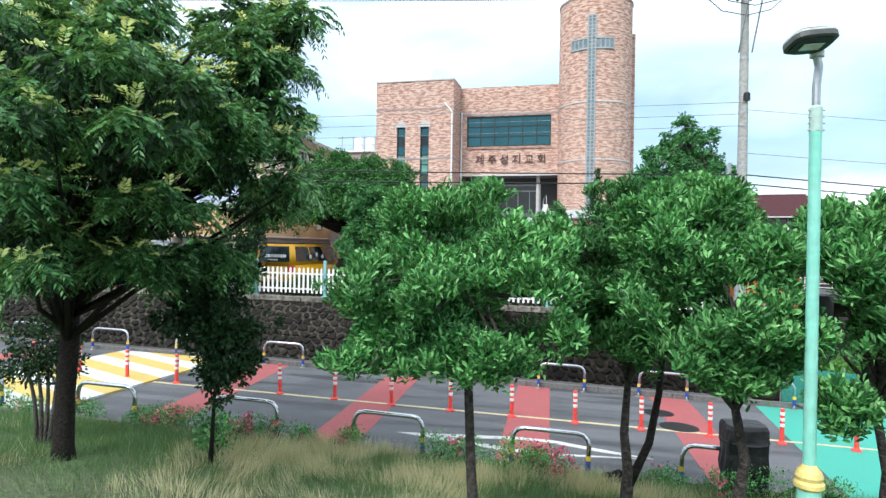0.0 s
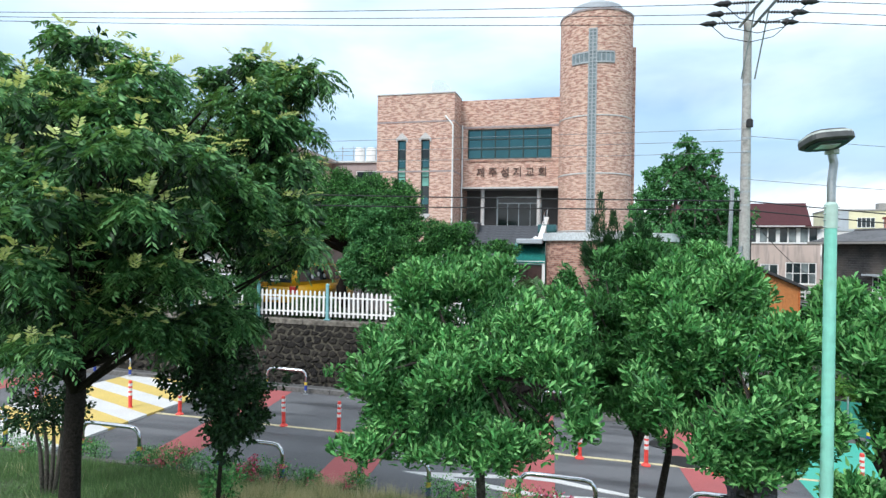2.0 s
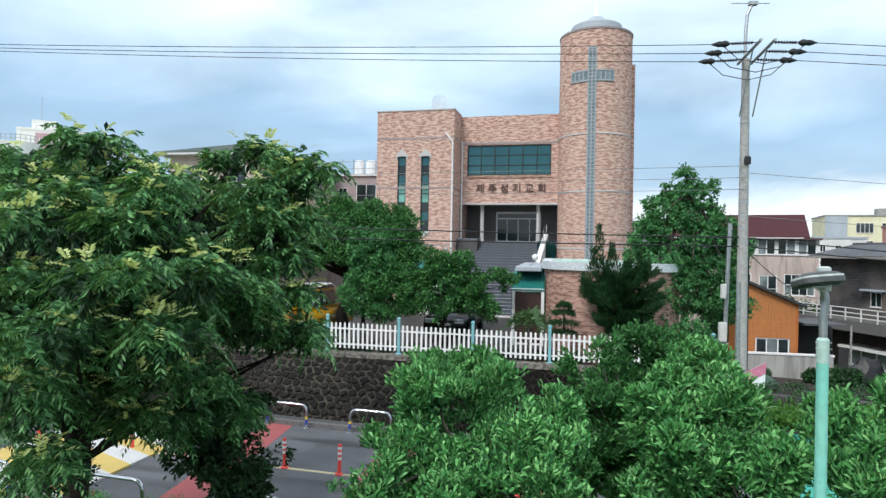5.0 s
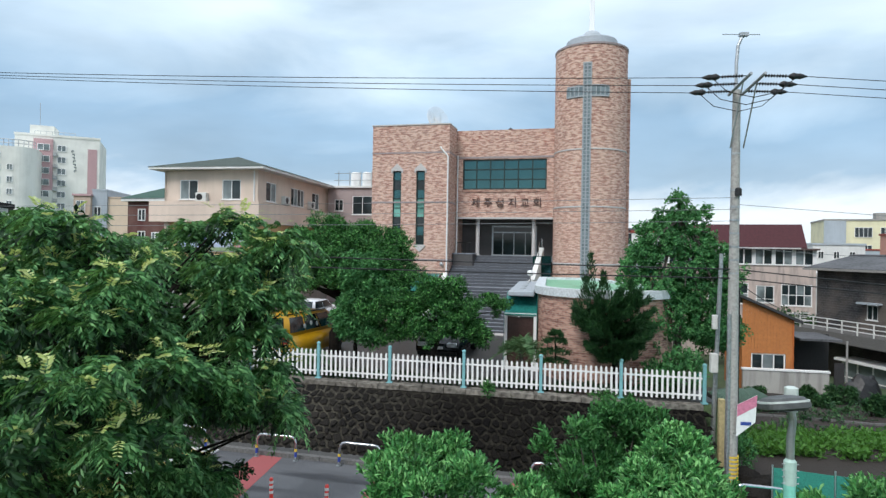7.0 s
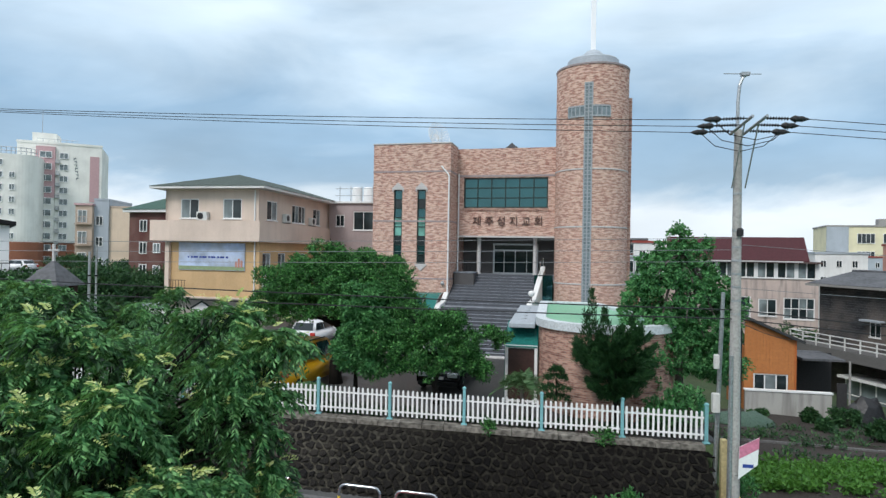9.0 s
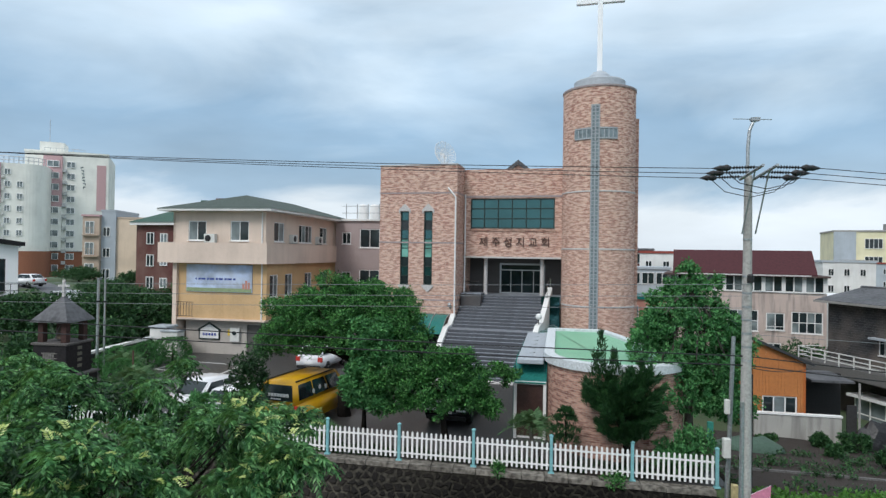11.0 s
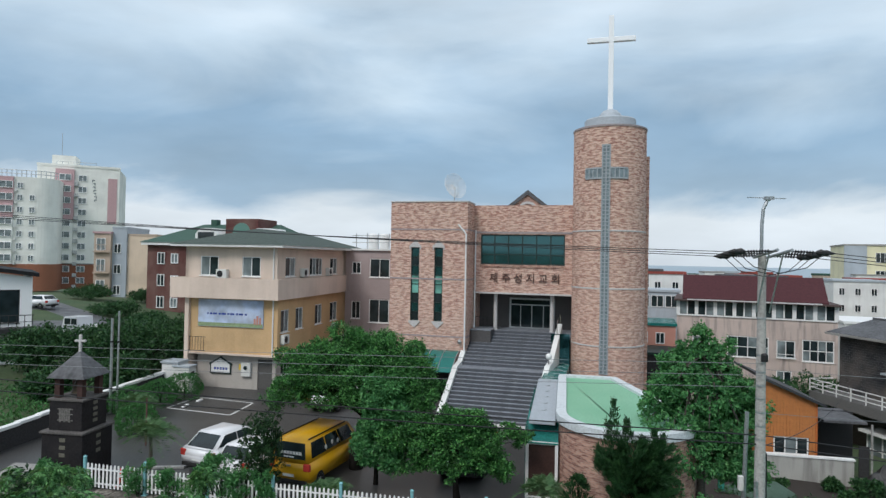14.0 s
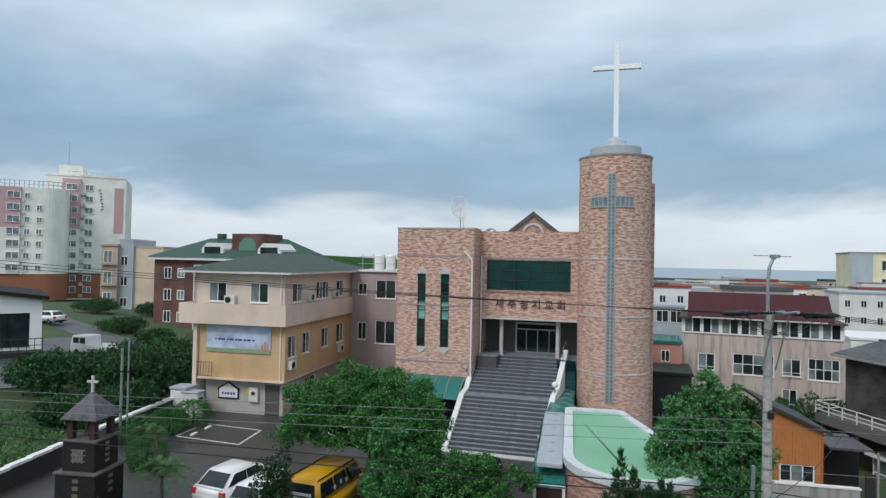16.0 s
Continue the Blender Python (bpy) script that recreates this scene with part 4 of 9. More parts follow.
pts = [(4.75 + r_ * math.cos(t), 15.0 + r_ * math.sin(t)) for r_, ts in ((0.5, np.linspace(0, math.pi, 10)), (0.36, np.linspace(math.pi, 0, 10))) for t in ts]
panel(bm, [(float(x), float(z)) for x, z in pts], 9.5, 10.3)
box(bm, 4.3, 5.2, 9.5, 10.3, 14.4, 15.0)
part("roof_vent", bm, M_greytin, church, "small arched roof vent")
ant = thing("antenna_mast", "thin roof mast with a white dish behind the parapet", "antenna", (-0.35, 49.2, 14.4), -7.6)
bm = B()
rod(bm, (0, 0, 0), (0, 0, 2.5), 0.04, n=8)
rod(bm, (0, 0, 1.6), (0.45, -0.3, 2.0), 0.02, n=6)
rod(bm, (0.3, -0.1, 0), (0.3, -0.1, 3.0), 0.015, n=6)
part("mast", bm, M_galv, ant)
bm = B()
bowl = [(0.06 + 0.11 * k, 0.3 * (0.06 + 0.11 * k) ** 2) for k in range(10)]
for k in range(24):
    c_, s_ = math.cos(k * math.pi / 12), math.sin(k * math.pi / 12)
    tube(bm, [(r_ * c_, r_ * s_, z_) for r_, z_ in bowl], 0.014, 4)
for r_, z_ in bowl:
    tube(bm, [(r_ * math.cos(t_), r_ * math.sin(t_), z_) for t_ in np.linspace(0, 2 * math.pi, 25)], 0.014, 4)
part("dish", bm, M_white, ant, "white wire mesh dish").matrix_basis = pose(-0.1, -0.15, 2.45, 74, 0, 52)

# stairs
stairs = thing("entrance_stairs", "broad flight of dark stone steps up to the porch", "stairs", (-3.94, 41.78, 0), -7.6)
NS, S0, REST, TREAD = 24, -6.0, 0.9, 0.32      # the flight widens upwards and rests halfway
RISE = (6.05 - 1.7) / NS


def flare(b_):
    return 0.085 * (b_ - S0)


def flight(k):
    """Front of step k."""
    return S0 + k * TREAD + (REST if k > 12 else 0.0)


S1 = flight(NS)
step_me = mesh_of("step", box(B(), 0, 1, 0, TREAD + 0.05, -0.3, 0, 0.012), M_step)
rest_me = mesh_of("step", box(B(), 0, 1, 0, TREAD + REST + 0.05, -0.3, 0, 0.012), M_step)
# a darker step colour on the front faces paints the risers' shade
M_riser_shade = plain("stone riser in painted shade", (0.085, 0.092, 0.107), 0.6, vary=0.4, fine=20)
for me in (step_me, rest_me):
    me.materials.append(M_riser_shade)
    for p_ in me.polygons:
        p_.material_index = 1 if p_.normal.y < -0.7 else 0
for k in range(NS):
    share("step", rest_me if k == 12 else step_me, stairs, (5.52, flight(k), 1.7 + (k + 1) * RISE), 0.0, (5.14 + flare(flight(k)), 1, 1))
slope_ = [(S0, 1.75), (flight(12), 1.7 + 12 * RISE), (flight(13) - 0.05, 1.7 + 12.6 * RISE), (S1, 6.05)]
bm = B()
slab(bm, [(S0 + 0.35, 1.65), (S1, 1.65), (S1, 5.7), (flight(13), 3.75), (flight(12) + 0.3, 3.55)], 5.55, 10.63)
for v_ in bm.verts:
    v_.co.x += flare(v_.co.y) if v_.co.x > 8 else 0
part("stair_core", bm, M_concrete, stairs)
for a0, a1, zt in ((5.18, 5.5, 0.3), (10.68, 11.0, 0.62)):
    bm = B()
    slab(bm, [(S0 - 0.25, 1.65), (S1, 1.65)] + [(y_, z_ + zt) for y_, z_ in slope_[::-1]] + [(S0 - 0.25, 1.7 + zt)], a0, a1)
    for v_ in bm.verts:
        v_.co.x += flare(v_.co.y) if a0 > 8 else 0
    part("stair_parapet", bm, M_whitewall, stairs, "sloping pale stair parapet")
bm = B()
tube(bm, [(10.84 + flare(y_), y_, z_) for y_, z_ in ((S1 - 1.2, 6.0), (S1 - 1.2, 6.75), (S1 - 1.0, 6.95), (S1 - 0.1, 7.3), (S1 + 0.1, 7.25), (S1 + 0.1, 6.6))], 0.03, 8)
part("handrail", bm, M_steel, stairs)
for b_, zz in ((-1.6, 4.55), (-5.9, 2.4)):
    bm = B()
    rod(bm, (10.84 + flare(b_), b_, zz), (10.84 + flare(b_), b_, zz + 0.3), 0.03, n=8)
    part("lamp_stem", bm, M_black, stairs)
    bm = B()
    bmesh.ops.create_uvsphere(bm, u_segments=16, v_segments=10, radius=0.2)
    bmesh.ops.translate(bm, vec=(10.84 + flare(b_), b_, zz + 0.48), verts=bm.verts)
    part("lamp_globe", bm, M_white, stairs, "white globe lamp", smooth=True)
part("stair_lower_step", box(B(), 5.0, 10.9, S0 - 0.55, S0 - 0.02, 1.68, 1.76, 0.01), M_stonetrim, stairs)
pl_ = thing("granite_planter", "dark granite planter box at the head of the stairs", "planter", (-3.94, 41.78, 0), -7.6)
part("body", box(B(), 5.58, 7.0, S1 - 1.5, S1 - 0.05, 5.2, 6.12, 0.03), M_granite_shade, pl_)
part("rim", box(B(), 5.55, 7.03, S1 - 1.53, S1 - 0.02, 6.12, 6.2, 0.02), M_step, pl_)
# glazed passage between the stairs and the tower
psg = thing("side_passage", "low green glazed passage between stairs and tower", "passage", (-3.94, 41.78, 0), -7.6)
bm = B()
hood_ = [(11.06, 1.7), (12.9, 1.7), (12.9, 3.0), (12.7, 3.6), (12.3, 4.0), (11.7, 4.15), (11.06, 4.2)]
panel(bm, hood_, -5.2, -1.6)
part("glazing", bm, M_poly, psg)
part("glazing", box(B(), 11.06, 12.3, -1.58, 1.5, 1.7, 4.1), M_poly, psg)
part("end_glazing", box(B(), 11.06, 12.3, 1.5, 1.6, 1.7, 6.1), M_glass_teal, psg, "dark teal glazed end of the passage")
for k in range(6):
    part("hoop", tube(B(), [(11.04, -5.2 + k * 1.3, 1.7), (11.04, -5.2 + k * 1.3, 3.6), (11.3, -5.2 + k * 1.3, 4.1), (11.9, -5.2 + k * 1.3, 4.2), (12.34, -5.2 + k * 1.3, 4.05)], 0.03, 6), M_galv, psg)
# side canopy beside the stairs
can = thing("entrance_canopy", "arched green canopy over a basement door", "canopy", (-3.94, 41.78, 0), -7.6)
bm = B()
prof = [(-2.3 + 2.3 * k / 8, 3.75 + 1.05 * math.sin(k / 8 * math.pi / 2)) for k in range(9)]
slab(bm, prof + [(y, z - 0.03) for y, z in prof[::-1]], 1.3, 5.1)
part("canopy_sheet", bm, M_poly, can)
for a in (1.3, 2.25, 3.2, 4.15, 5.1):
    part("canopy_rib", tube(B(), [(a, y, z + 0.02) for y, z in prof], 0.03, 6), M_galv, can)
for a in (1.35, 5.05):
    part("canopy_post", rod(B(), (a, -2.25, 1.7), (a, -2.25, 3.78), 0.04, n=8), M_galv, can)
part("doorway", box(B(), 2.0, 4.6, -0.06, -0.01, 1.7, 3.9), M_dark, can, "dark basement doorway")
part("hanging_lamp", lathe(B(), [(0.02, 5.3), (0.12, 5.35), (0.14, 5.45), (0.1, 5.55), (0.02, 5.6)], 12, (5.1, -0.16)), M_galv, church, "small grey wall lamp")

# ---- gatehouse with the green roof ----
gate = thing("gatehouse", "low rounded brick gatehouse with a green painted roof", "gatehouse", (6.6, 22.2, 0), -4.0)


def rounded(w, d, r, n=8, inset=0.0):
    out = []
    for cx, cy, t0 in ((w - r, r, -90), (w - r, d - 0.3, 0), (0.3, d - 0.3, 90), (r, r, 180)):
        rr = r if cy == r else 0.3
        for k in range(n + 1):
            t = radians(t0 + 90 * k / n)
            out.append((cx + (rr - inset) * math.cos(t), cy + (rr - inset) * math.sin(t)))
    return out


part("gatehouse_wall", prism(B(), rounded(5.1, 10.6, 2.6), 1.6, 4.75), M_brick_gate, gate)
bm = B()
o, i_ = rounded(5.1, 10.6, 2.6, inset=-0.12), rounded(5.1, 10.6, 2.6, inset=0.28)
for k in range(len(o)):
    j = (k + 1) % len(o)
    for lo, hi in ((4.75, 5.05),):
        q = [o[k], o[j], i_[j], i_[k]]
        prism(bm, q, lo, hi)
part("roof_rim", bm, plain("pale rim", (0.62, 0.66, 0.68), 0.6), gate, "pale raised roof rim")
part("roof", prism(B(), rounded(5.1, 10.6, 2.6, inset=0.26), 4.7, 4.93), M_greenroof, gate, "green waterproof roof coating")
part("side_roof", box(B(), -1.15, -0.13, 1.9, 10.3, 4.62, 4.82, 0.03), M_greytin, gate, "pale sheet roof over the gate passage")
gf = new("gate_frame")
gf.parent = gate
gf["label"] = "white framed brown gate under a green arched canopy"
bm = B()
for p, q, s, t in ((-1.25, -1.17, 1.7, 3.9), (-0.1, -0.02, 1.7, 3.9), (-1.17, -0.1, 3.82, 3.9), (-1.17, -0.1, 1.72, 1.8)):
    box(bm, p, q, 2.0, 2.08, s, t)
part("frame", bm, M_white, gf)
for g0, g1, z0, z1 in ((-1.27, -1.15, 1.7, 3.95), (-0.13, -0.01, 1.7, 3.95), (-1.15, -0.13, 3.83, 3.95)):
    part("frame_bar", box(B(), g0, g1, 1.93, 2.02, z0, z1, 0.008), M_white, gf)
part("gate_leaf", box(B(), -1.16, -0.11, 2.03, 2.06, 1.8, 3.8), plain("brown gate sheet", (0.06, 0.03, 0.025), 0.4), gf)
bm = B()
prof = [(1.9 + 1.6 * k / 8, 3.9 + 0.85 * math.sin(k / 8 * math.pi / 2)) for k in range(9)]
slab(bm, prof + [(y, z - 0.03) for y, z in prof[::-1]], -1.25, -0.02)
part("arched_canopy", bm, M_poly, gf, "green translucent arched sheet")
for k in range(6):
    part("hoop", tube(B(), [(-1.3, 3.4 + k * 1.25, 3.0), (-1.3, 3.4 + k * 1.25, 4.2), (-1.05, 3.4 + k * 1.25, 4.75), (-0.5, 3.4 + k * 1.25, 4.86)], 0.02, 6), M_galv, gate)
part("side_glazing", box(B(), -1.3, -1.26, 2.1, 9.8, 1.7, 4.5), M_poly, gate, "green glazed side of the passage")

# ---- annex ----
annex = thing("annex", "three storey cream and ochre annex with a green hipped roof", "annex building", (-11.2, 39.4, 0), -4.5)
WB, DB = -6.95, 15.0      # front runs from WB to 0, the side from 0 to DB
f3 = [(-5.8, -4.42, 9.55, 10.9), (-2.62, -1.24, 9.55, 10.9)]
s3 = [(1.2, 2.75, 9.55, 10.9), (5.2, 7.6, 9.55, 10.9), (9.2, 10.7, 9.55, 10.9)]
part("wall", wall(B(), WB, 0, 8.0, 11.55, f3, 0, 0.3), M_cream, annex)
part("wall", wall(B(), 0.3, DB, 8.0, 11.55, s3, -0.3, 0, "y"), M_cream, annex)
s2 = [(0.7, 1.9, 5.7, 7.25), (3.0, 4.2, 5.7, 7.25), (6.4, 7.7, 5.7, 7.25), (9.4, 10.9, 5.7, 7.25)]
part("wall", wall(B(), WB + 0.25, -0.02, 4.2, 8.0, [], 0.25, 0.5), M_ochre, annex)
part("wall", wall(B(), 0.5, DB, 4.2, 8.0, s2, -0.3, -0.02, "y"), M_ochre, annex)
part("wall", wall(B(), WB + 0.6, -0.35, 1.5, 4.2, [(-1.7, -0.6, 1.7, 3.8)], 0.75, 1.0), M_beige, annex)
part("wall", wall(B(), 1.0, DB, 1.5, 4.2, [(1.6, 2.6, 2.6, 3.4), (4.4, 6.2, 2.6, 3.7)], -0.65, -0.4, "y"), M_beige, annex)
part("wall", wall(B(), 0, DB, 1.5, 11.55, [], WB, WB + 0.3, "y"), M_cream, annex)
part("wall", wall(B(), WB, 0, 1.5, 11.55, [], DB, DB + 0.3), M_cream, annex)
bm = B()
box(bm, WB - 0.9, 0.3, -0.42, -0.2, 8.0, 9.4)
box(bm, 0.08, 0.3, -0.2, DB - 0.3, 8.0, 9.4)
box(bm, WB - 0.9, WB - 0.68, -0.2, 6, 8.0, 9.4)
part("balcony_band", bm, M_band_cream, annex, "pale cream solid balcony band")
part("balcony_floor", box(B(), WB - 0.68, 0.08, -0.2, 0.0, 8.0, 8.15), M_band_cream, annex)
part("floor_slab", box(B(), WB, -0.02, 0.1, DB, 4.08, 4.2), M_band_cream, annex)
bm = B()
box(bm, WB - 0.75, 0.75, -0.75, DB + 0.6, 11.55, 11.72)
part("eave", bm, M_whitewall, annex, "pale overhanging eaves")
bm = B()
p = [(WB - 0.8, -0.8, 11.72), (0.8, -0.8, 11.72), (0.8, DB + 0.65, 11.72), (WB - 0.8, DB + 0.65, 11.72), (WB / 2, 3.6, 13.0), (WB / 2, DB - 3.6, 13.0)]
vs = [bm.verts.new(q) for q in p]
for q in ((0, 1, 4), (1, 2, 5, 4), (2, 3, 5), (3, 0, 4, 5), (3, 2, 1, 0)):
    bm.faces.new([vs[k] for k in q])
part("roof", bm, M_shingle_green, annex, "low hipped dark green roof")
for o_ in f3:
    window(annex, *o_, 0, cols=2, mix=[M_glass_lite, M_glass])
for o_ in s3:
    window(annex, *o_, 0, axis="y", cols=2 if o_[1] - o_[0] < 2 else 4, depth=-0.1, mix=[M_glass, M_glass_lite])
for o_ in s2:
    window(annex, *o_, -0.02, axis="y", cols=2, depth=-0.1, mix=[M_glass, M_glass_lite])
for o_ in ((1.6, 2.6, 2.6, 3.4), (4.4, 6.2, 2.6, 3.7)):
    window(annex, *o_, -0.4, axis="y", cols=2, depth=-0.1)
part("door", box(B(), -1.7, -0.6, 0.82, 0.9, 1.7, 3.8), plain("grey steel door", (0.1, 0.095, 0.09), 0.6), annex, "grey steel service door")
part("pipe", rod(B(), (-0.25, -0.05, 9.4), (-0.25, -0.05, 11.5), 0.05, n=8), M_white, annex)
part("pipe", rod(B(), (-0.35, 0.2, 4.2), (-0.35, 0.2, 8.0), 0.05, n=8), M_white, annex)
bm = B()
for k in range(6):
    rod(bm, (WB + 0.5 + k * 0.22, -0.1, 4.35), (WB + 0.5 + k * 0.22, -0.1, 5.3), 0.015, n=6)
rod(bm, (WB + 0.4, -0.1, 5.3), (WB + 1.7, -0.1, 5.3), 0.02, n=6)
rod(bm, (WB + 0.4, -0.1, 4.35), (WB + 1.7, -0.1, 4.35), 0.02, n=6)
part("balcony_rail", bm, M_black, annex)


def aircon(at, turn, group="outdoor units"):
    t = thing("air_conditioner", "white outdoor air conditioner unit on the wall", "air conditioner", at, turn, group)
    part("casing", box(B(), -0.4, 0.4, -0.32, 0, 0, 0.6, 0.02), M_ac, t)
    part("fan_grille", lathe(B(), [(0.22, 0), (0.22, 0.02), (0.05, 0.03)], 18), M_black, t).matrix_basis = pose(-0.1, -0.32, 0.3, 90, 0, 0)
    bm = B()
    box(bm, -0.35, -0.3, -0.3, 0.0, -0.06, 0)
    box(bm, 0.3, 0.35, -0.3, 0.0, -0.06, 0)
    part("bracket", bm, M_galv, t)
    return t


def annex_at(a, b, z):
    t = radians(-4.5)
    return (-11.2 + a * math.cos(t) - b * math.sin(t), 39.4 + a * math.sin(t) + b * math.cos(t), z)


aircon(annex_at(-4.0, -0.02, 9.4), -4.5)
for b_, z_ in ((3.9, 9.5), (8.6, 9.5), (1.0, 4.95), (10.0, 4.9)):
    aircon(annex_at(0.02 if z_ > 8 else -0.0, b_, z_), 85.5)
# picture panel: sky, meadow and soft marks
ban = thing("picture_panel", "wide printed panel of sky and meadow on the wall", "banner", annex_at(0, 0, 0), -4.5)
part("panel", box(B(), -6.0, -1.06, 0.17, 0.25, 6.02, 7.9), plain("printed sky", (0.42, 0.52, 0.72), 0.5, vary=0.4, fine=1.2, coarse=0.5, relief=0, spots=(0.7, 0.72, 0.75)), ban)
part("meadow", box(B(), -5.98, -1.08, 0.163, 0.168, 6.04, 6.3), plain("printed meadow", (0.28, 0.36, 0.2), 0.5, vary=0.3, relief=0), ban)
bm = B()
for k in range(14):
    w_ = 0.1 + 0.07 * ((k * 7) % 3)
    box(bm, -5.3 + k * 0.22, -5.3 + k * 0.22 + w_, 0.16, 0.166, 6.85, 6.98)
part("writing", bm, M_blue, ban)
bm = B()
for k, h_ in enumerate((0.35, 0.55, 0.42)):
    box(bm, -1.75 + k * 0.2, -1.6 + k * 0.2, 0.155, 0.162, 6.25, 6.3 + h_)
part("printed_house", bm, M_salmon, ban)
# small house-shaped board and meter box on the ground floor wall
brd = thing("notice_board", "small white house-shaped notice board on the wall", "notice board", annex_at(0, 0, 0), -4.5)
part("board", panel(B(), [(-5.25, 2.75), (-3.75, 2.75), (-3.75, 3.3), (-4.5, 3.75), (-5.25, 3.3)], 0.68, 0.74), M_white, brd)
bm = B()
for q in ((-5.3, 2.68, -3.7, 2.76), (-5.3, 2.68, -5.22, 3.35), (-3.78, 2.68, -3.7, 3.35)):
    box(bm, q[0], q[2], 0.66, 0.75, q[1], q[3])
panel(bm, [(-5.36, 3.28), (-4.5, 3.78), (-3.64, 3.28), (-3.64, 3.38), (-4.5, 3.88), (-5.36, 3.38)], 0.64, 0.76)
part("board_frame", bm, M_frame_green, brd)
bm = B()
for k in range(5):
    box(bm, -5.0 + k * 0.22, -4.85 + k * 0.22, 0.672, 0.679, 2.95, 3.12)
part("writing", bm, M_blue, brd)
mb = thing("meter_box", "white electric meter box with a yellow plate", "meter box", annex_at(-2.5, 0.75, 2.6), -4.5)
part("box", box(B(), -0.35, 0.35, -0.22, 0, 0, 0.95, 0.02), M_ac, mb)
part("plate", box(B(), -0.62, -0.4, -0.03, 0, 0.4, 0.8), M_yellow, mb)
part("meter", lathe(B(), [(0.14, 0), (0.14, 0.05), (0.1, 0.08)], 16), M_glass, mb).matrix_basis = pose(0, -0.22, 0.6, 90, 0, 0)
# link block between annex and church
link = thing("link_block", "cream link block in painted shade between annex and church", "building", annex_at(0, 0, 0), -4.5)
part("wall", wall(B(), 0.2, 6.6, 1.5, 11.6, [(0.8, 1.6, 9.6, 10.6), (0.8, 1.6, 5.7, 7.2), (2.4, 4.2, 9.3, 10.9), (2.4, 4.2, 5.4, 7.4)], 12.2, 12.5), M_cream_shade, link)
for o_ in ((0.8, 1.6, 9.6, 10.6), (0.8, 1.6, 5.7, 7.2), (2.4, 4.2, 9.3, 10.9), (2.4, 4.2, 5.4, 7.4)):
    window(link, *o_, 12.2, cols=2)
part("roof", box(B(), 0.0, 6.7, 12.0, 20, 11.6, 11.75), M_whitewall, link)
bm = B()
for k in range(6):
    rod(bm, (1.0 + k * 1.0, 12.6, 11.75), (1.0 + k * 1.0, 12.6, 13.1), 0.035, n=6)
for z in (12.3, 12.9):
    rod(bm, (0.6, 12.6, z), (6.4, 12.6, z), 0.025, n=6)
part("roof_rail", bm, M_galv, link)
for k in range(4):
    part("water_tank", lathe(B(), [(0.0, 11.75), (0.4, 11.76), (0.42, 11.85), (0.42, 12.95), (0.34, 13.1), (0.0, 13.15)], 16, (2.2 + k * 1.05, 13.6)), M_white, link, "white plastic roof tank")


# ---- trees ----
def leaf_mesh(name, tips, material, length, width, per, spread_=0.9, droop=0.0, seed=1, full=False, jitter=0.04, parent=None, label=""):
    """Whorls of folded leaves: at each tip (place, outward way) a rosette that opens round its twig."""
    rng = np.random.default_rng(seed)
    P = np.array([t[0] for t in tips], float).repeat(per, 0)
    A = np.array([t[1] for t in tips], float)
    A += rng.normal(0, 0.22, A.shape)
    A /= np.linalg.norm(A, axis=1)[:, None] + 1e-9
    U = np.cross(A, rng.normal(0, 1, A.shape))
    U /= np.linalg.norm(U, axis=1)[:, None] + 1e-9
    A, U = A.repeat(per, 0), U.repeat(per, 0)
    W2 = np.cross(A, U)
    n = len(P)
    phi = (np.tile(np.arange(per), len(tips)) * 2.4 + rng.uniform(-0.4, 0.4, n))[:, None]
    th = (spread_ * rng.uniform(0.35, 1.5, n))[:, None]
    D = A * np.cos(th) + (U * np.cos(phi) + W2 * np.sin(phi)) * np.sin(th)
    D[:, 2] -= droop
    D /= np.linalg.norm(D, axis=1)[:, None] + 1e-9
    P = P + rng.normal(0, jitter, (n, 3))
    S = np.cross(D, A + rng.normal(0, 0.25, (n, 3)))
    S /= np.linalg.norm(S, axis=1)[:, None] + 1e-9
    N = np.cross(S, D)
    L = (length * rng.uniform(0.65, 1.2, n))[:, None]
    W = (width * rng.uniform(0.75, 1.2, n))[:, None]
    tip = P + D * L - N * L * 0.1
    idx = np.arange(n)[:, None]
    if full:
        rows_ = [P, P + D * L * 0.4 - S * W * 0.36 + N * W * 0.1, P + D * L * 0.78 - S * W * 0.48 + N * W * 0.1, tip, P + D * L * 0.78 + S * W * 0.48 + N * W * 0.1, P + D * L * 0.4 + S * W * 0.36 + N * W * 0.1]
        F = np.concatenate([idx * 6 + np.array([[0, 1, 2, 3]]), idx * 6 + np.array([[0, 3, 4, 5]])], 1).reshape(-1, 4)
    else:
        rows_ = [P, P + D * L * 0.58 - S * W * 0.5 + N * W * 0.12, tip, P + D * L * 0.58 + S * W * 0.5 + N * W * 0.12]
        F = np.concatenate([idx * 4 + np.array([[0, 1, 2]]), idx * 4 + np.array([[0, 2, 3]])], 1).reshape(-1, 3)
    V = np.stack(rows_, 1).reshape(-1, 3)
    me = bpy.data.meshes.new(name)
    me.from_pydata(V.tolist(), [], F.tolist())
    me.materials.append(material)
    ob = new(name, me)
    ob.parent = parent
    if label:
        ob["label"] = label
    return ob


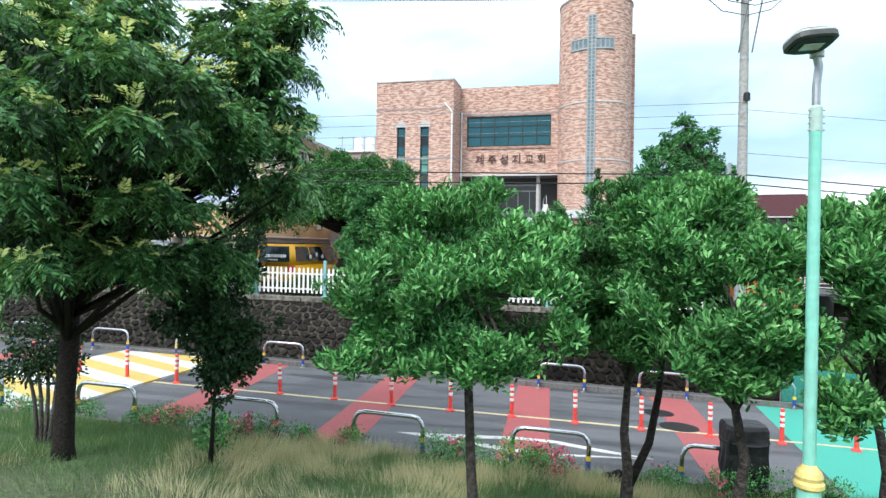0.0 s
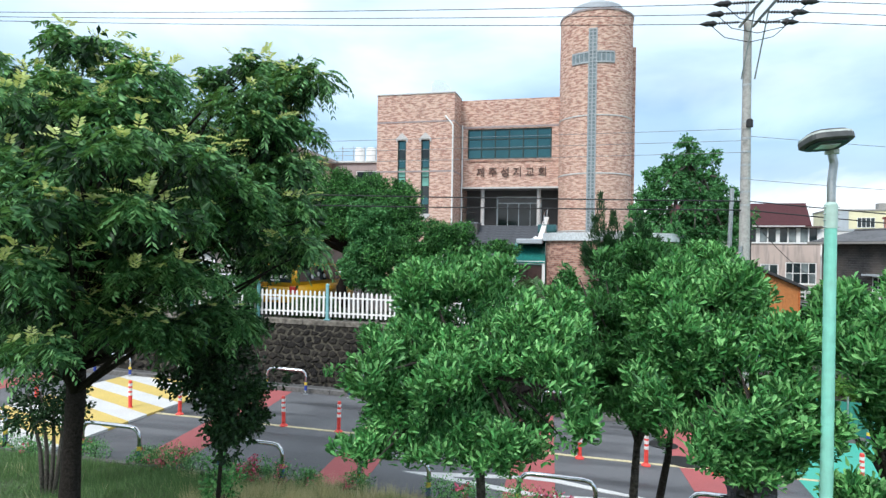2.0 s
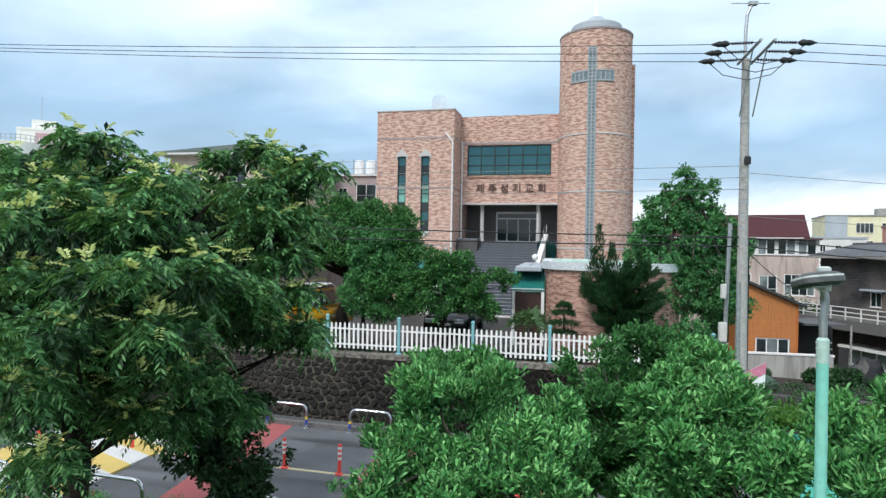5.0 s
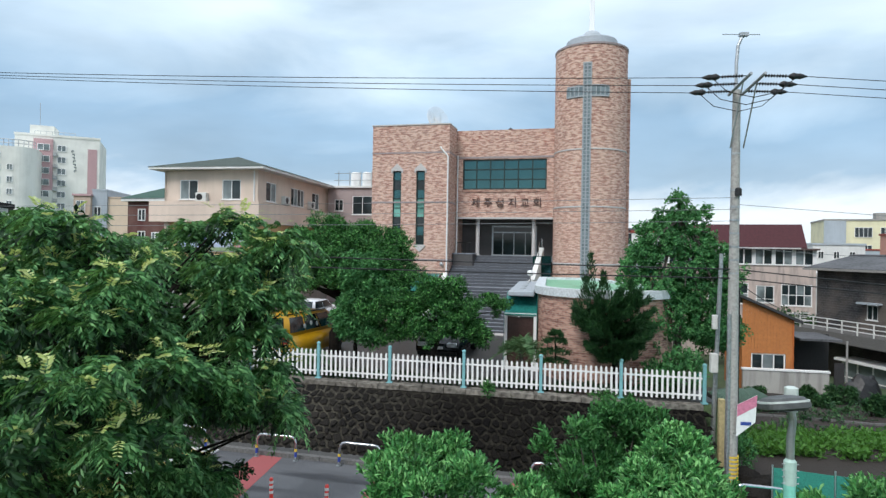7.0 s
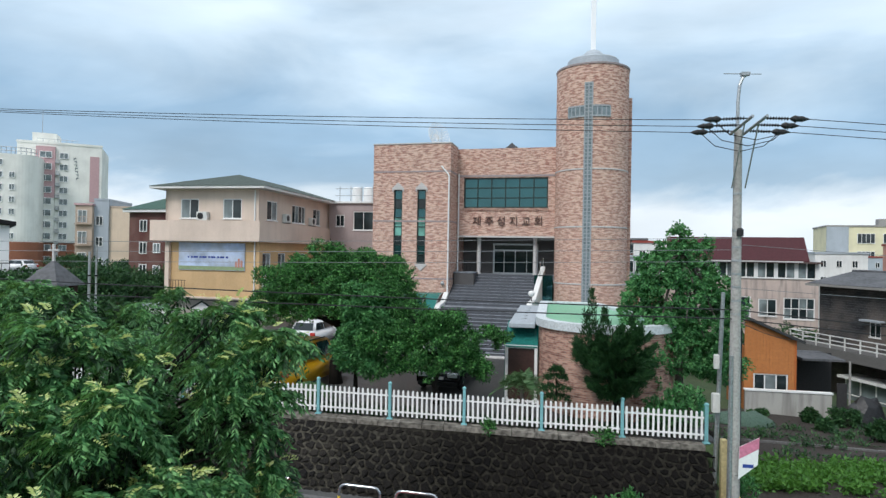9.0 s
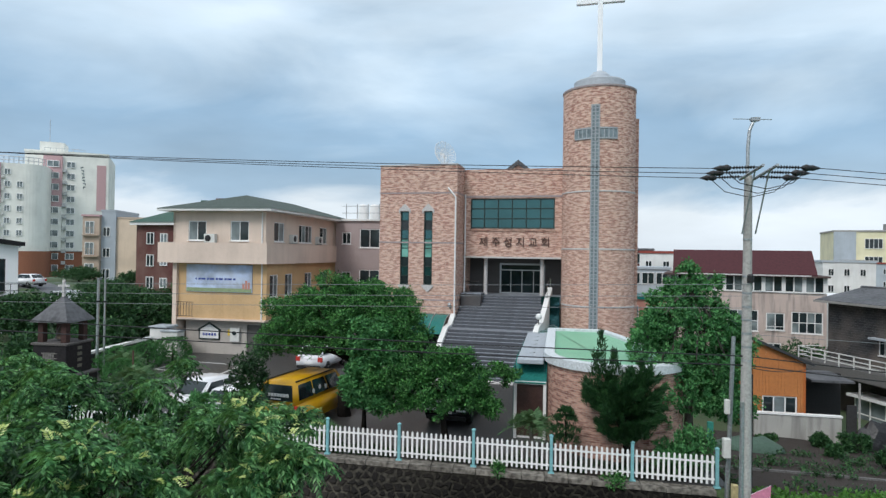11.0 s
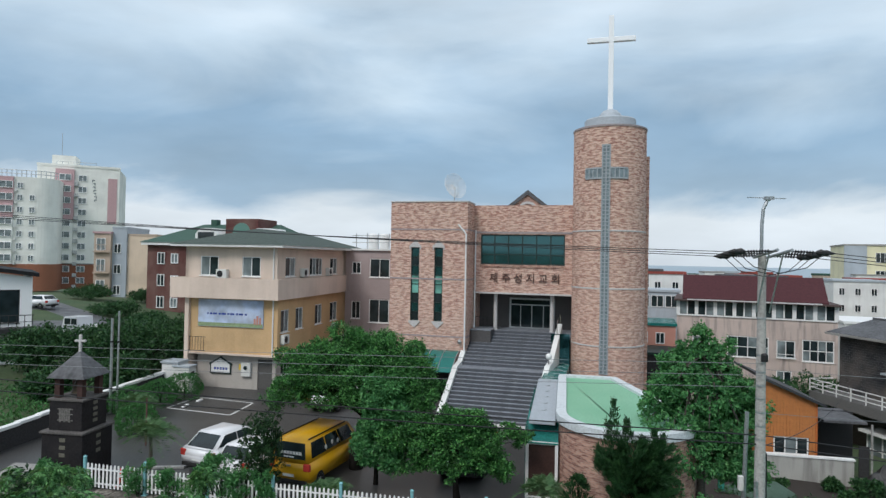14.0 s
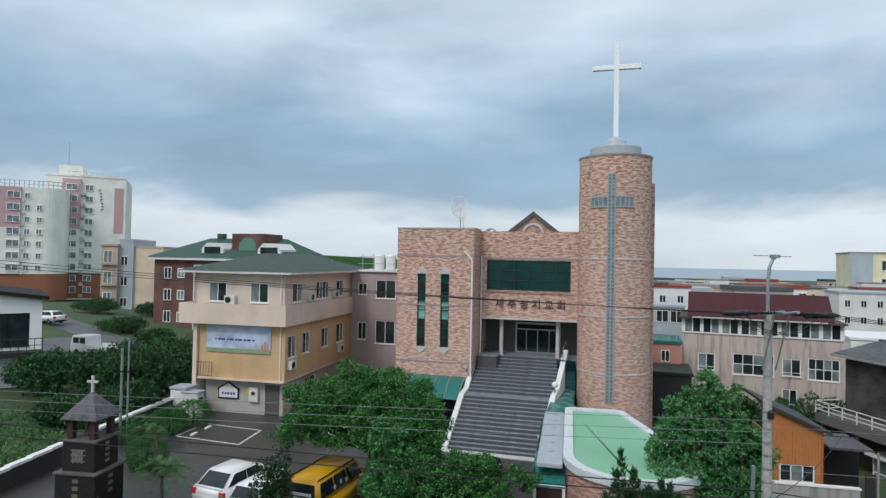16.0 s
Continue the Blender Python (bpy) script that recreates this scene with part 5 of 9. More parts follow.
def crown_tips(blobs, count, seed=1, inner=0.55, up=0.35, gap=0.0):
    """Twig ends over several uneven clumps (centre, radii), thicker on the outside, with gaps."""
    rng = np.random.default_rng(seed)
    vol = np.array([b[1][0] * b[1][1] * b[1][2] for b in blobs]) ** 0.67
    out = []
    off = rng.uniform(0, 50, 3)
    while len(out) < count:
        c, r = blobs[rng.choice(len(blobs), p=vol / vol.sum())]
        d = rng.normal(0, 1, 3)
        d /= np.linalg.norm(d)
        k = inner + (1 - inner) * rng.random() ** 0.5
        p = np.array(c) + d * np.array(r) * k * (1 + 0.25 * noise.noise(Vector(d * 2.2 + off)))
        if gap and noise.noise(Vector(p * 1.3 + off)) < -0.35 + gap:
            continue
        w = d / np.array(r)
        w = w / np.linalg.norm(w) + np.array([0, 0, up])
        out.append((p, w))
    return out


def clumps(blobs, k, f, seed, flat=0.75):
    """Smaller leaf clumps set over the outside of each large one, so that the crown breaks into tufts."""
    rng = np.random.default_rng(seed)
    out = []
    for c, r in blobs:
        for _ in range(k):
            d = rng.normal(0, 1, 3)
            d[2] = abs(d[2]) if rng.random() < 0.72 else d[2]
            d /= np.linalg.norm(d)
            q = np.array(c) + d * np.array(r) * rng.uniform(0.62, 1.02)
            s_ = f * (r[0] + r[1] + r[2]) / 3 * rng.uniform(0.7, 1.3)
            out.append((tuple(q), (s_, s_, s_ * flat)))
    return out


def branching(bm, start, ends, r0, bend=0.15, seed=1, n=7):
    """Limbs from a start to each end, thinning as they go."""
    rng = random.Random(seed)
    s = Vector(start)
    for e in ends:
        e = Vector(e)
        m1 = s.lerp(e, 0.35) + Vector((rng.uniform(-bend, bend), rng.uniform(-bend, bend), rng.uniform(0, bend)))
        m2 = s.lerp(e, 0.7) + Vector((rng.uniform(-bend, bend), rng.uniform(-bend, bend), rng.uniform(0, bend)))
        tube(bm, [s, m1, m2, e], [r0, r0 * 0.7, r0 * 0.45, r0 * 0.15], n)
    return bm


def tree(name, label, at, trunk_pts, trunk_r, blobs, tips, leaf_m, leaf, per=7, bark=None, seed=1, limbs=12, category="tree", group="", **kw):
    """A tapered trunk with limbs into the clumps of its crown."""
    t = thing(name, label, category, at, 0, group)
    rng = random.Random(seed)
    bm = B()
    k = len(trunk_pts)
    rs = [trunk_r * (1.25 if i == 0 else 1 - 0.55 * i / max(1, k - 1)) for i in range(k)]
    tube(bm, trunk_pts, rs, 10)
    for b_i in range(limbs):
        c, r = blobs[b_i % len(blobs)]
        st = Vector(trunk_pts[-1]).lerp(Vector(trunk_pts[-2]), rng.uniform(0, 0.35))
        e = Vector(c) + Vector((rng.uniform(-0.8, 0.8) * r[0], rng.uniform(-0.8, 0.8) * r[1], rng.uniform(-0.5, 0.7) * r[2]))
        branching(bm, st, [e], trunk_r * 0.45, 0.12 * max(r), seed + b_i, 6)
    part("trunk", bm, bark or M_bark, t, "bark-covered trunk with limbs", smooth=True)
    if kw.get("tufts"):
        blobs = clumps(blobs, kw["tufts"], kw.get("tuft_r", 0.42), seed) + [(c, (r[0] * 0.7, r[1] * 0.7, r[2] * 0.7)) for c, r in blobs]
    leaf_mesh("crown", crown_tips(blobs, tips, seed, kw.get("inner", 0.5), kw.get("up", 0.35), kw.get("gap", 0.0)), leaf_m, leaf[0], leaf[1], per, kw.get("spread_", 0.8), kw.get("droop", 0.0), seed, kw.get("full", False), parent=t, jitter=kw.get("jitter", 0.03), label=kw.get("crown_label", ""))
    return t


def put(x, y):
    return (x, y, land(x, y))


def frond_mesh(name, tips, material, length, leaflet, width, pairs, droop, seed, parent=None, label="", hang=0.5):
    """Feathered leaves: leaflets in pairs along an arching stalk, one leaf at each tip."""
    rng = np.random.default_rng(seed)
    m_ = len(tips)
    P = np.array([t[0] for t in tips], float)
    d = np.array([t[1] for t in tips], float)
    d /= np.linalg.norm(d, axis=1)[:, None]
    d += rng.normal(0, 0.28, d.shape)
    d /= np.linalg.norm(d, axis=1)[:, None]
    L = (length * rng.uniform(0.7, 1.25, m_))[:, None]
    side = np.cross(d, np.array([0, 0, 1.0]))
    side /= np.linalg.norm(side, axis=1)[:, None] + 1e-9
    vs = []
    for i in range(pairs):
        u = 0.2 + 0.8 * i / (pairs - 1)
        c = P + d * L * u + np.array([0, 0, -1.0]) * droop * L * u * u
        for sg in (-1, 1):
            e = side * sg * 0.8 + d * 0.6 + rng.normal(0, 0.12, d.shape)
            e[:, 2] -= hang * rng.uniform(0.6, 1.4, m_)
            e /= np.linalg.norm(e, axis=1)[:, None]
            ll = (leaflet * (1.1 - 0.35 * abs(u - 0.5)) * rng.uniform(0.8, 1.15, m_))[:, None]
            wv = np.cross(e, np.cross(side * sg, d) + np.array([0, 0, 0.8]))
            wv /= np.linalg.norm(wv, axis=1)[:, None] + 1e-9
            vs.append(np.stack([c, c + e * ll * 0.42 + wv * width * 0.5, c + e * ll, c + e * ll * 0.42 - wv * width * 0.5], 1))
    V = np.concatenate(vs, 0).reshape(-1, 3)
    idx = np.arange(len(V) // 4)[:, None] * 4
    F = np.concatenate([idx + np.array([[0, 1, 2]]), idx + np.array([[0, 2, 3]])], 1).reshape(-1, 3)
    me = bpy.data.meshes.new(name)
    me.from_pydata(V.tolist(), [], F.tolist())
    me.materials.append(material)
    ob = new(name, me)
    ob.parent = parent
    if label:
        ob["label"] = label
    return ob


def tuft_tips(tufts, each, seed, low=-0.25, lift=0.35):
    """Leaf places over the upper side of each tuft."""
    rng = np.random.default_rng(seed)
    out = []
    for c, r in tufts:
        k = int(each * (r[0] / 0.34) ** 2)
        d = rng.normal(0, 1, (k * 2, 3))
        d /= np.linalg.norm(d, axis=1)[:, None]
        d = d[d[:, 2] > low][:k]
        q = np.array(c) + d * np.array(r) * rng.uniform(0.55, 1.0, (len(d), 1))
        w = d * np.array([1, 1, 0.5]) + np.array([0, 0, lift])
        out += list(zip(q, w))
    return out


def rel(at, blobs):
    """Clumps given in the world, turned into the tree's own place."""
    return [((c[0] - at[0], c[1] - at[1], c[2] - at[2]), r) for c, r in blobs]


# ---- trees on the near bank ----
NEAR = "evergreen trees on the bank"
EV = "round glossy evergreen tree with a slim dark trunk on grass"
EVER = dict(limbs=24, group=NEAR, bark=M_bark_mid, inner=0.35, up=1.2, spread_=0.62, tufts=13, tuft_r=0.3, gap=0.1, full=True)
at = put(5.13, 5.95)
tree("evergreen_tree", EV, at, [(0.02, 0, -0.1), (0.04, 0.03, 0.6), (0.0, 0.02, 1.2), (-0.05, 0, 2.3), (-0.12, 0, 3.1)], 0.066,
     rel(at, [((4.5, 5.9, 3.4), (0.65, 0.65, 0.5)), ((5.45, 5.8, 3.35), (0.65, 0.65, 0.5)), ((4.95, 6.2, 3.85), (0.65, 0.6, 0.4)), ((4.15, 5.45, 3.25), (0.4, 0.4, 0.33)), ((4.9, 5.35, 3.15), (0.6, 0.42, 0.42)), ((5.65, 5.4, 3.05), (0.42, 0.4, 0.42)),
              ((4.5, 5.55, 2.72), (0.42, 0.4, 0.3)), ((5.2, 5.45, 2.65), (0.5, 0.4, 0.3)), ((5.75, 5.95, 2.7), (0.4, 0.4, 0.33)), ((4.7, 6.35, 2.8), (0.5, 0.5, 0.4)), ((5.8, 6.45, 3.5), (0.4, 0.4, 0.4)), ((4.45, 6.8, 3.95), (0.35, 0.35, 0.3)), ((4.1, 5.35, 2.62), (0.24, 0.22, 0.12)), ((4.95, 6.7, 4.05), (0.3, 0.3, 0.3)), ((4.9, 5.8, 2.72), (0.6, 0.5, 0.33))]),
     5600, M_leaf_ever, (0.086, 0.029), 12, seed=11, **EVER)
at = put(6.9, 7.8)
tree("evergreen_tree", EV, at, [(0, 0, -0.1), (0.06, 0, 0.7), (0.0, 0, 1.2), (0.05, 0, 2.1)], 0.085,
     rel(at, [((6.65, 7.7, 3.2), (0.7, 0.7, 0.7)), ((7.2, 7.9, 3.6), (0.7, 0.7, 0.7)), ((6.55, 7.6, 3.85), (0.55, 0.6, 0.45)), ((7.3, 7.8, 2.6), (0.55, 0.55, 0.45)), ((6.4, 7.8, 2.65), (0.42, 0.45, 0.4)), ((6.85, 7.5, 2.5), (0.5, 0.45, 0.35)), ((7.0, 7.9, 4.25), (0.45, 0.45, 0.3))]),
     3300, M_leaf_shade, (0.086, 0.029), 12, seed=12, **EVER)
part("second_stem", tube(B(), [(0.06, 0, 0.55), (0.3, 0.0, 1.1), (0.42, 0.05, 1.7), (0.5, 0.1, 2.5)], [0.06, 0.05, 0.042, 0.02], 8), M_bark, bpy.data.objects["evergreen_tree.001"], smooth=True)
at = put(7.55, 5.95)
tree("evergreen_tree", EV, at, [(0, 0, -0.1), (-0.03, 0, 0.7), (0.1, 0.03, 1.5), (-0.05, 0, 2.2)], 0.075,
     rel(at, [((7.0, 6.0, 3.45), (0.55, 0.55, 0.5)), ((7.6, 5.9, 3.4), (0.6, 0.6, 0.5)), ((7.35, 6.3, 3.95), (0.6, 0.6, 0.33)), ((7.2, 5.5, 3.05), (0.58, 0.42, 0.42)), ((7.75, 5.5, 2.95), (0.42, 0.4, 0.38)), ((7.0, 5.55, 2.72), (0.35, 0.35, 0.3)), ((7.45, 5.6, 2.6), (0.45, 0.4, 0.25)), ((7.45, 7.0, 4.1), (0.4, 0.4, 0.3)), ((6.75, 6.1, 3.85), (0.33, 0.33, 0.3)), ((7.6, 6.3, 2.8), (0.5, 0.5, 0.4))]),
     4300, M_leaf_ever, (0.086, 0.029), 12, seed=13, **EVER)
at = put(8.8, 6.0)
tree("evergreen_tree", EV, at, [(0, 0, -0.1), (0.03, 0, 0.7), (0.1, 0.03, 1.5), (-0.05, 0, 2.2)], 0.07,
     rel(at, [((8.35, 5.4, 3.5), (0.5, 0.45, 0.42)), ((8.95, 5.7, 3.4), (0.65, 0.6, 0.5)), ((8.6, 5.8, 3.85), (0.5, 0.5, 0.3)), ((8.45, 5.35, 2.9), (0.45, 0.4, 0.33)), ((9.2, 5.9, 2.95), (0.6, 0.5, 0.4)), ((8.05, 5.12, 2.42), (0.22, 0.2, 0.26)), ((9.5, 6.2, 3.6), (0.55, 0.5, 0.4)), ((9.3, 6.3, 4.0), (0.35, 0.35, 0.25))]),
     3600, M_leaf_ever, (0.086, 0.029), 12, seed=14, **EVER)
at = put(1.0, 8.9)
tree("small_camellia_tree", "small dark camellia tree with a thin straight trunk", at, [(0, 0, -0.1), (0.15, -0.25, 0.5), (0.32, -0.55, 1.0), (0.65, -1.1, 2.0)], 0.04,
     rel(at, [((1.7, 7.75, 2.55), (0.72, 0.65, 0.55)), ((1.65, 7.8, 3.05), (0.65, 0.6, 0.45)), ((1.75, 7.8, 2.05), (0.42, 0.42, 0.4)), ((1.3, 7.8, 2.8), (0.4, 0.4, 0.35)), ((1.65, 7.85, 1.7), (0.2, 0.2, 0.3))]),
     1250, M_leaf_deep, (0.085, 0.042), 8, seed=15, limbs=14, inner=0.3, up=0.2, tufts=7, tuft_r=0.33, gap=0.08)

# the big feather-leaved tree
at = put(-0.98, 8.35)
big = thing("feather_leaved_tree", "tall dark tree with hanging feathery leaves and pale tips", "tree", at)
crown_w = [((0.7, 6.35, 6.5), (0.4, 0.42, 0.28)), ((0.95, 6.6, 6.1), (0.55, 0.55, 0.4)), ((1.75, 5.75, 5.9), (0.32, 0.32, 0.24)), ((1.5, 7.9, 6.45), (0.3, 0.3, 0.26)), ((2.5, 7.15, 6.1), (0.36, 0.36, 0.24)), ((2.15, 7.2, 5.95), (0.42, 0.42, 0.3)), ((2.2, 7.35, 5.6), (0.45, 0.42, 0.28)),
           ((1.85, 4.9, 5.1), (0.42, 0.38, 0.3)), ((2.3, 5.15, 4.6), (0.38, 0.36, 0.28)), ((2.3, 5.6, 5.1), (0.38, 0.38, 0.3)), ((2.35, 6.6, 4.6), (0.42, 0.42, 0.3)), ((2.2, 7.9, 4.2), (0.6, 0.5, 0.3)), ((1.45, 4.7, 4.6), (0.42, 0.38, 0.3)), ((1.07, 5.35, 3.35), (0.38, 0.34, 0.18)), ((1.8, 7.4, 3.5), (0.5, 0.5, 0.2)),
           ((1.3, 6.3, 5.5), (0.65, 0.6, 0.45)), ((0.9, 5.5, 5.6), (0.55, 0.5, 0.36)), ((0.2, 6.3, 5.85), (0.7, 0.6, 0.45)), ((-0.6, 7.0, 6.2), (0.8, 0.7, 0.45)), ((0.6, 7.4, 5.2), (1.0, 0.9, 0.7)), ((1.2, 6.4, 4.6), (0.7, 0.7, 0.45)), ((0.3, 6.2, 4.7), (0.8, 0.7, 0.5)), ((0.9, 7.5, 4.0), (0.8, 0.7, 0.35)),
           ((-0.5, 7.5, 4.5), (1.0, 0.9, 0.6)), ((-0.2, 7.5, 3.55), (0.9, 0.8, 0.3)), ((-1.5, 8.0, 5.4), (1.2, 1.0, 0.8)), ((-2.0, 8.5, 4.2), (1.2, 1.0, 0.5)), ((1.6, 8.3, 5.2), (0.6, 0.6, 0.4)), ((0.5, 8.6, 6.0), (0.8, 0.7, 0.45)), ((-1.6, 9.0, 6.4), (1.0, 0.9, 0.5)), ((0.55, 5.5, 4.9), (0.55, 0.5, 0.4)),
           ((0.9, 5.2, 4.1), (0.55, 0.5, 0.3)), ((0.2, 6.0, 3.7), (0.7, 0.6, 0.3)), ((-0.9, 7.6, 3.2), (0.8, 0.7, 0.25)), ((1.75, 6.3, 4.0), (0.5, 0.5, 0.28)), ((-2.6, 9.2, 3.4), (0.9, 0.8, 0.4)), ((-3.0, 9.0, 5.6), (1.0, 1.0, 0.7)), ((1.55, 5.6, 5.55), (0.36, 0.36, 0.26)), ((2.4, 6.35, 4.9), (0.3, 0.3, 0.22)),
           ((1.0, 6.8, 3.4), (0.7, 0.6, 0.22)), ((1.5, 7.1, 3.25), (0.5, 0.5, 0.2)), ((-0.4, 6.2, 4.3), (0.7, 0.6, 0.4)), ((1.9, 7.2, 4.5), (0.5, 0.5, 0.3)), ((1.6, 7.6, 5.0), (0.6, 0.6, 0.35)),
           ((1.25, 8.9, 6.05), (0.5, 0.5, 0.26)), ((0.3, 8.1, 6.1), (0.6, 0.6, 0.26)), ((-0.1, 10.2, 5.85), (0.7, 0.6, 0.33)), ((-1.2, 8.0, 6.25), (0.7, 0.6, 0.3)), ((-2.6, 9.2, 6.6), (0.8, 0.7, 0.36)), ((0.9, 10.0, 5.5), (0.6, 0.6, 0.33)), ((-1.2, 10.4, 6.2), (0.8, 0.7, 0.36)), ((-3.6, 10.2, 6.3), (0.8, 0.7, 0.4)), ((1.6, 9.6, 5.4), (0.5, 0.5, 0.3)),
           ((2.9, 7.2, 6.38), (0.24, 0.24, 0.18)), ((2.6, 7.3, 6.25), (0.36, 0.36, 0.26)), ((1.95, 7.6, 6.62), (0.34, 0.34, 0.24)), ((2.5, 7.0, 5.75), (0.32, 0.32, 0.26)), ((2.75, 7.1, 5.7), (0.26, 0.26, 0.24)), ((2.7, 7.1, 5.25), (0.28, 0.28, 0.22)), ((2.85, 7.2, 4.8), (0.26, 0.26, 0.22)), ((2.75, 7.2, 4.35), (0.28, 0.28, 0.2)),
           ((-0.9, 11.5, 6.5), (0.3, 0.3, 0.3)), ((0.4, 11.3, 5.95), (0.35, 0.35, 0.28)), ((1.0, 11.0, 5.75), (0.4, 0.4, 0.28)), ((1.6, 10.6, 5.8), (0.42, 0.42, 0.28)), ((-4.2, 10.8, 6.5), (0.8, 0.7, 0.4))]
crown_l = rel(at, crown_w)
bm = B()
tube(bm, [(0, 0, -0.15), (0.0, 0, 0.25), (0.03, 0.0, 1.0), (0.12, -0.05, 1.75), (0.2, -0.15, 2.6), (0.35, -0.4, 3.6), (0.5, -0.8, 4.6), (0.8, -1.2, 5.4)], [0.2, 0.145, 0.125, 0.13, 0.115, 0.09, 0.06, 0.03], 12)
random.seed(5)
for k, (c, r) in enumerate(crown_l):
    for q in range(2):
        st = Vector((0.12, -0.1, 1.8 + 0.16 * (k % 12)))
        branching(bm, st, [Vector(c) + Vector((random.uniform(-0.5, 0.5) * r[0], random.uniform(-0.5, 0.5) * r[1], random.uniform(-0.6, 0.2) * r[2]))], 0.045, 0.25, 40 + k * 2 + q, 6)
part("trunk", bm, M_bark, big, "dark furrowed trunk with spreading limbs", smooth=True)
# each twig end carries an umbrella of feathered leaves whose leaflets hang down
rng = np.random.default_rng(20)
twigs = []
for c, r in crown_l:
    for _ in range(int(5 + 20 * r[0] * r[1])):
        d = rng.normal(0, 1, 3)
        d[2] = abs(d[2]) if rng.random() < 0.78 else d[2]
        d /= np.linalg.norm(d)
        twigs.append((np.array(c) + d * np.array(r) * np.array([1.0, 1.0, 0.8]) * rng.uniform(0.5, 1.12), d))
fans = []
for c, d in twigs:
    for _ in range(int(rng.integers(13, 20))):
        a_ = rng.uniform(0, 6.28)
        w_ = np.array([math.cos(a_), math.sin(a_), rng.uniform(-0.15, 1.0)]) + d * 0.55
        fans.append((c + rng.normal(0, 0.05, 3), w_))
frond_mesh("crown", fans, M_leaf_big, 0.25, 0.088, 0.024, 8, 0.7, 22, big, "", 0.85)
# near-black leaf colour inside the crown stands in for its own shade
leaf_mesh("inner_leaves", crown_tips([(c, (r[0] * 0.85, r[1] * 0.85, r[2] * 0.75)) for c, r in crown_l], 2700, 26, 0.05, -0.4), M_leaf_deep, 0.14, 0.05, 7, 0.9, 0.6, 26, parent=big, label="dark inner leaves that paint shade into the crown")["kind"] = "stuff"
shoots = []
for c, d in twigs:
    if (c[1] < -1.6 or c[0] > 2.7) and d[2] > -0.1 and rng.random() < 0.5:
        for _ in range(int(rng.integers(2, 5))):
            a_ = rng.uniform(0, 6.28)
            shoots.append((c + np.array([math.cos(a_) * 0.12, math.sin(a_) * 0.12, rng.uniform(0.03, 0.14)]), np.array([math.cos(a_), math.sin(a_), rng.uniform(0.5, 1.3)]) + d * 0.3))
frond_mesh("young_leaves", shoots, M_leaf_tip, 0.24, 0.06, 0.024, 6, 0.35, 24, big, "pale yellow-green young leaf tips", 0.1)["kind"] = "stuff"
at = put(-1.75, 8.9)
sap = thing("young_tree", "young tree with several thin stems beside the big trunk", "tree", at)
bm = B()
for k in range(4):
    tube(bm, [(0.05 * k - 0.08, 0, -0.1), (0.1 * k - 0.16, 0.02 * k, 0.8), (0.18 * k - 0.3, 0.05 * k - 0.1, 1.7)], [0.04, 0.03, 0.012], 7)
part("trunk", bm, M_bark_grey, sap, smooth=True)
leaf_mesh("crown", crown_tips([((0.0, 0, 1.7), (0.55, 0.5, 0.45)), ((-0.3, 0, 1.35), (0.4, 0.4, 0.3)), ((0.25, 0, 1.4), (0.35, 0.35, 0.3))], 420, 25, 0.3), M_leaf_deep, 0.08, 0.04, 7, 0.8, 0.2, 25, parent=sap)

# grass, azaleas, stones and the wrapped bin on the bank
rng = np.random.default_rng(7)
blades = {"grass": ([], []), "dry_grass": ([], [])}
for k in range(125000):
    x, s = rng.uniform(-9, 13), 10.6 - abs(rng.normal(0, 1.7))
    px_, py_ = street(x, s)
    z = land(px_, py_) + 0.045
    dry = noise.noise(Vector((px_ * 0.55, py_ * 0.8, 9))) + 0.6 * noise.noise(Vector((px_ * 2.1, py_ * 2.1, 3))) + 0.6 * math.exp(-((px_ - 2.3) / 1.6) ** 2) - (0.35 if px_ < 0.3 else 0.0)
    V, F = blades["dry_grass" if dry + rng.normal(0, 0.16) > 0.22 else "grass"]
    h = rng.uniform(0.05, 0.22) * (1.15 + 0.6 * dry + 0.5 * noise.noise(Vector((px_ * 3.0, py_ * 3.0, 40))))
    a = rng.uniform(0, 6.28)
    w = 0.0045
    lean_ = 2.5 * noise.noise(Vector((px_ * 0.9, py_ * 0.9, 20)))
    lx, ly = rng.normal(0, 0.07) + 0.09 * lean_, rng.normal(0, 0.07)
    n0 = len(V)
    V += [(px_ - w * math.cos(a), py_ - w * math.sin(a), z - 0.02), (px_ + w * math.cos(a), py_ + w * math.sin(a), z - 0.02), (px_ + lx, py_ + ly, z + h)]
    F.append((n0, n0 + 1, n0 + 2))
for nm_, m_, lb_ in (("grass", M_grass, "long green grass over the near bank"), ("dry_grass", M_straw, "dry straw-coloured grass in patches on the bank")):
    me = bpy.data.meshes.new(nm_)
    me.from_pydata([tuple(map(float, v)) for v in blades[nm_][0]], [], blades[nm_][1])
    me.materials.append(m_)
    tagged(new(nm_, me), lb_, "grass", kind="stuff")
bm = B()
xs_ = list(np.arange(-16, 20.1, 0.5))
ss_ = list(np.arange(-7.3, 10.71, 0.45))
gr_ = [[bm.verts.new((*street(x, s), land(*street(x, s)) + 0.05)) for x in xs_] for s in ss_]
for i in range(len(ss_) - 1):
    for j in range(len(xs_) - 1):
        bm.faces.new((gr_[i][j], gr_[i][j + 1], gr_[i + 1][j + 1], gr_[i + 1][j]))
single("turf", bm, M_grassbase, "rough dry turf on the near bank", kind="structure", smooth=True)


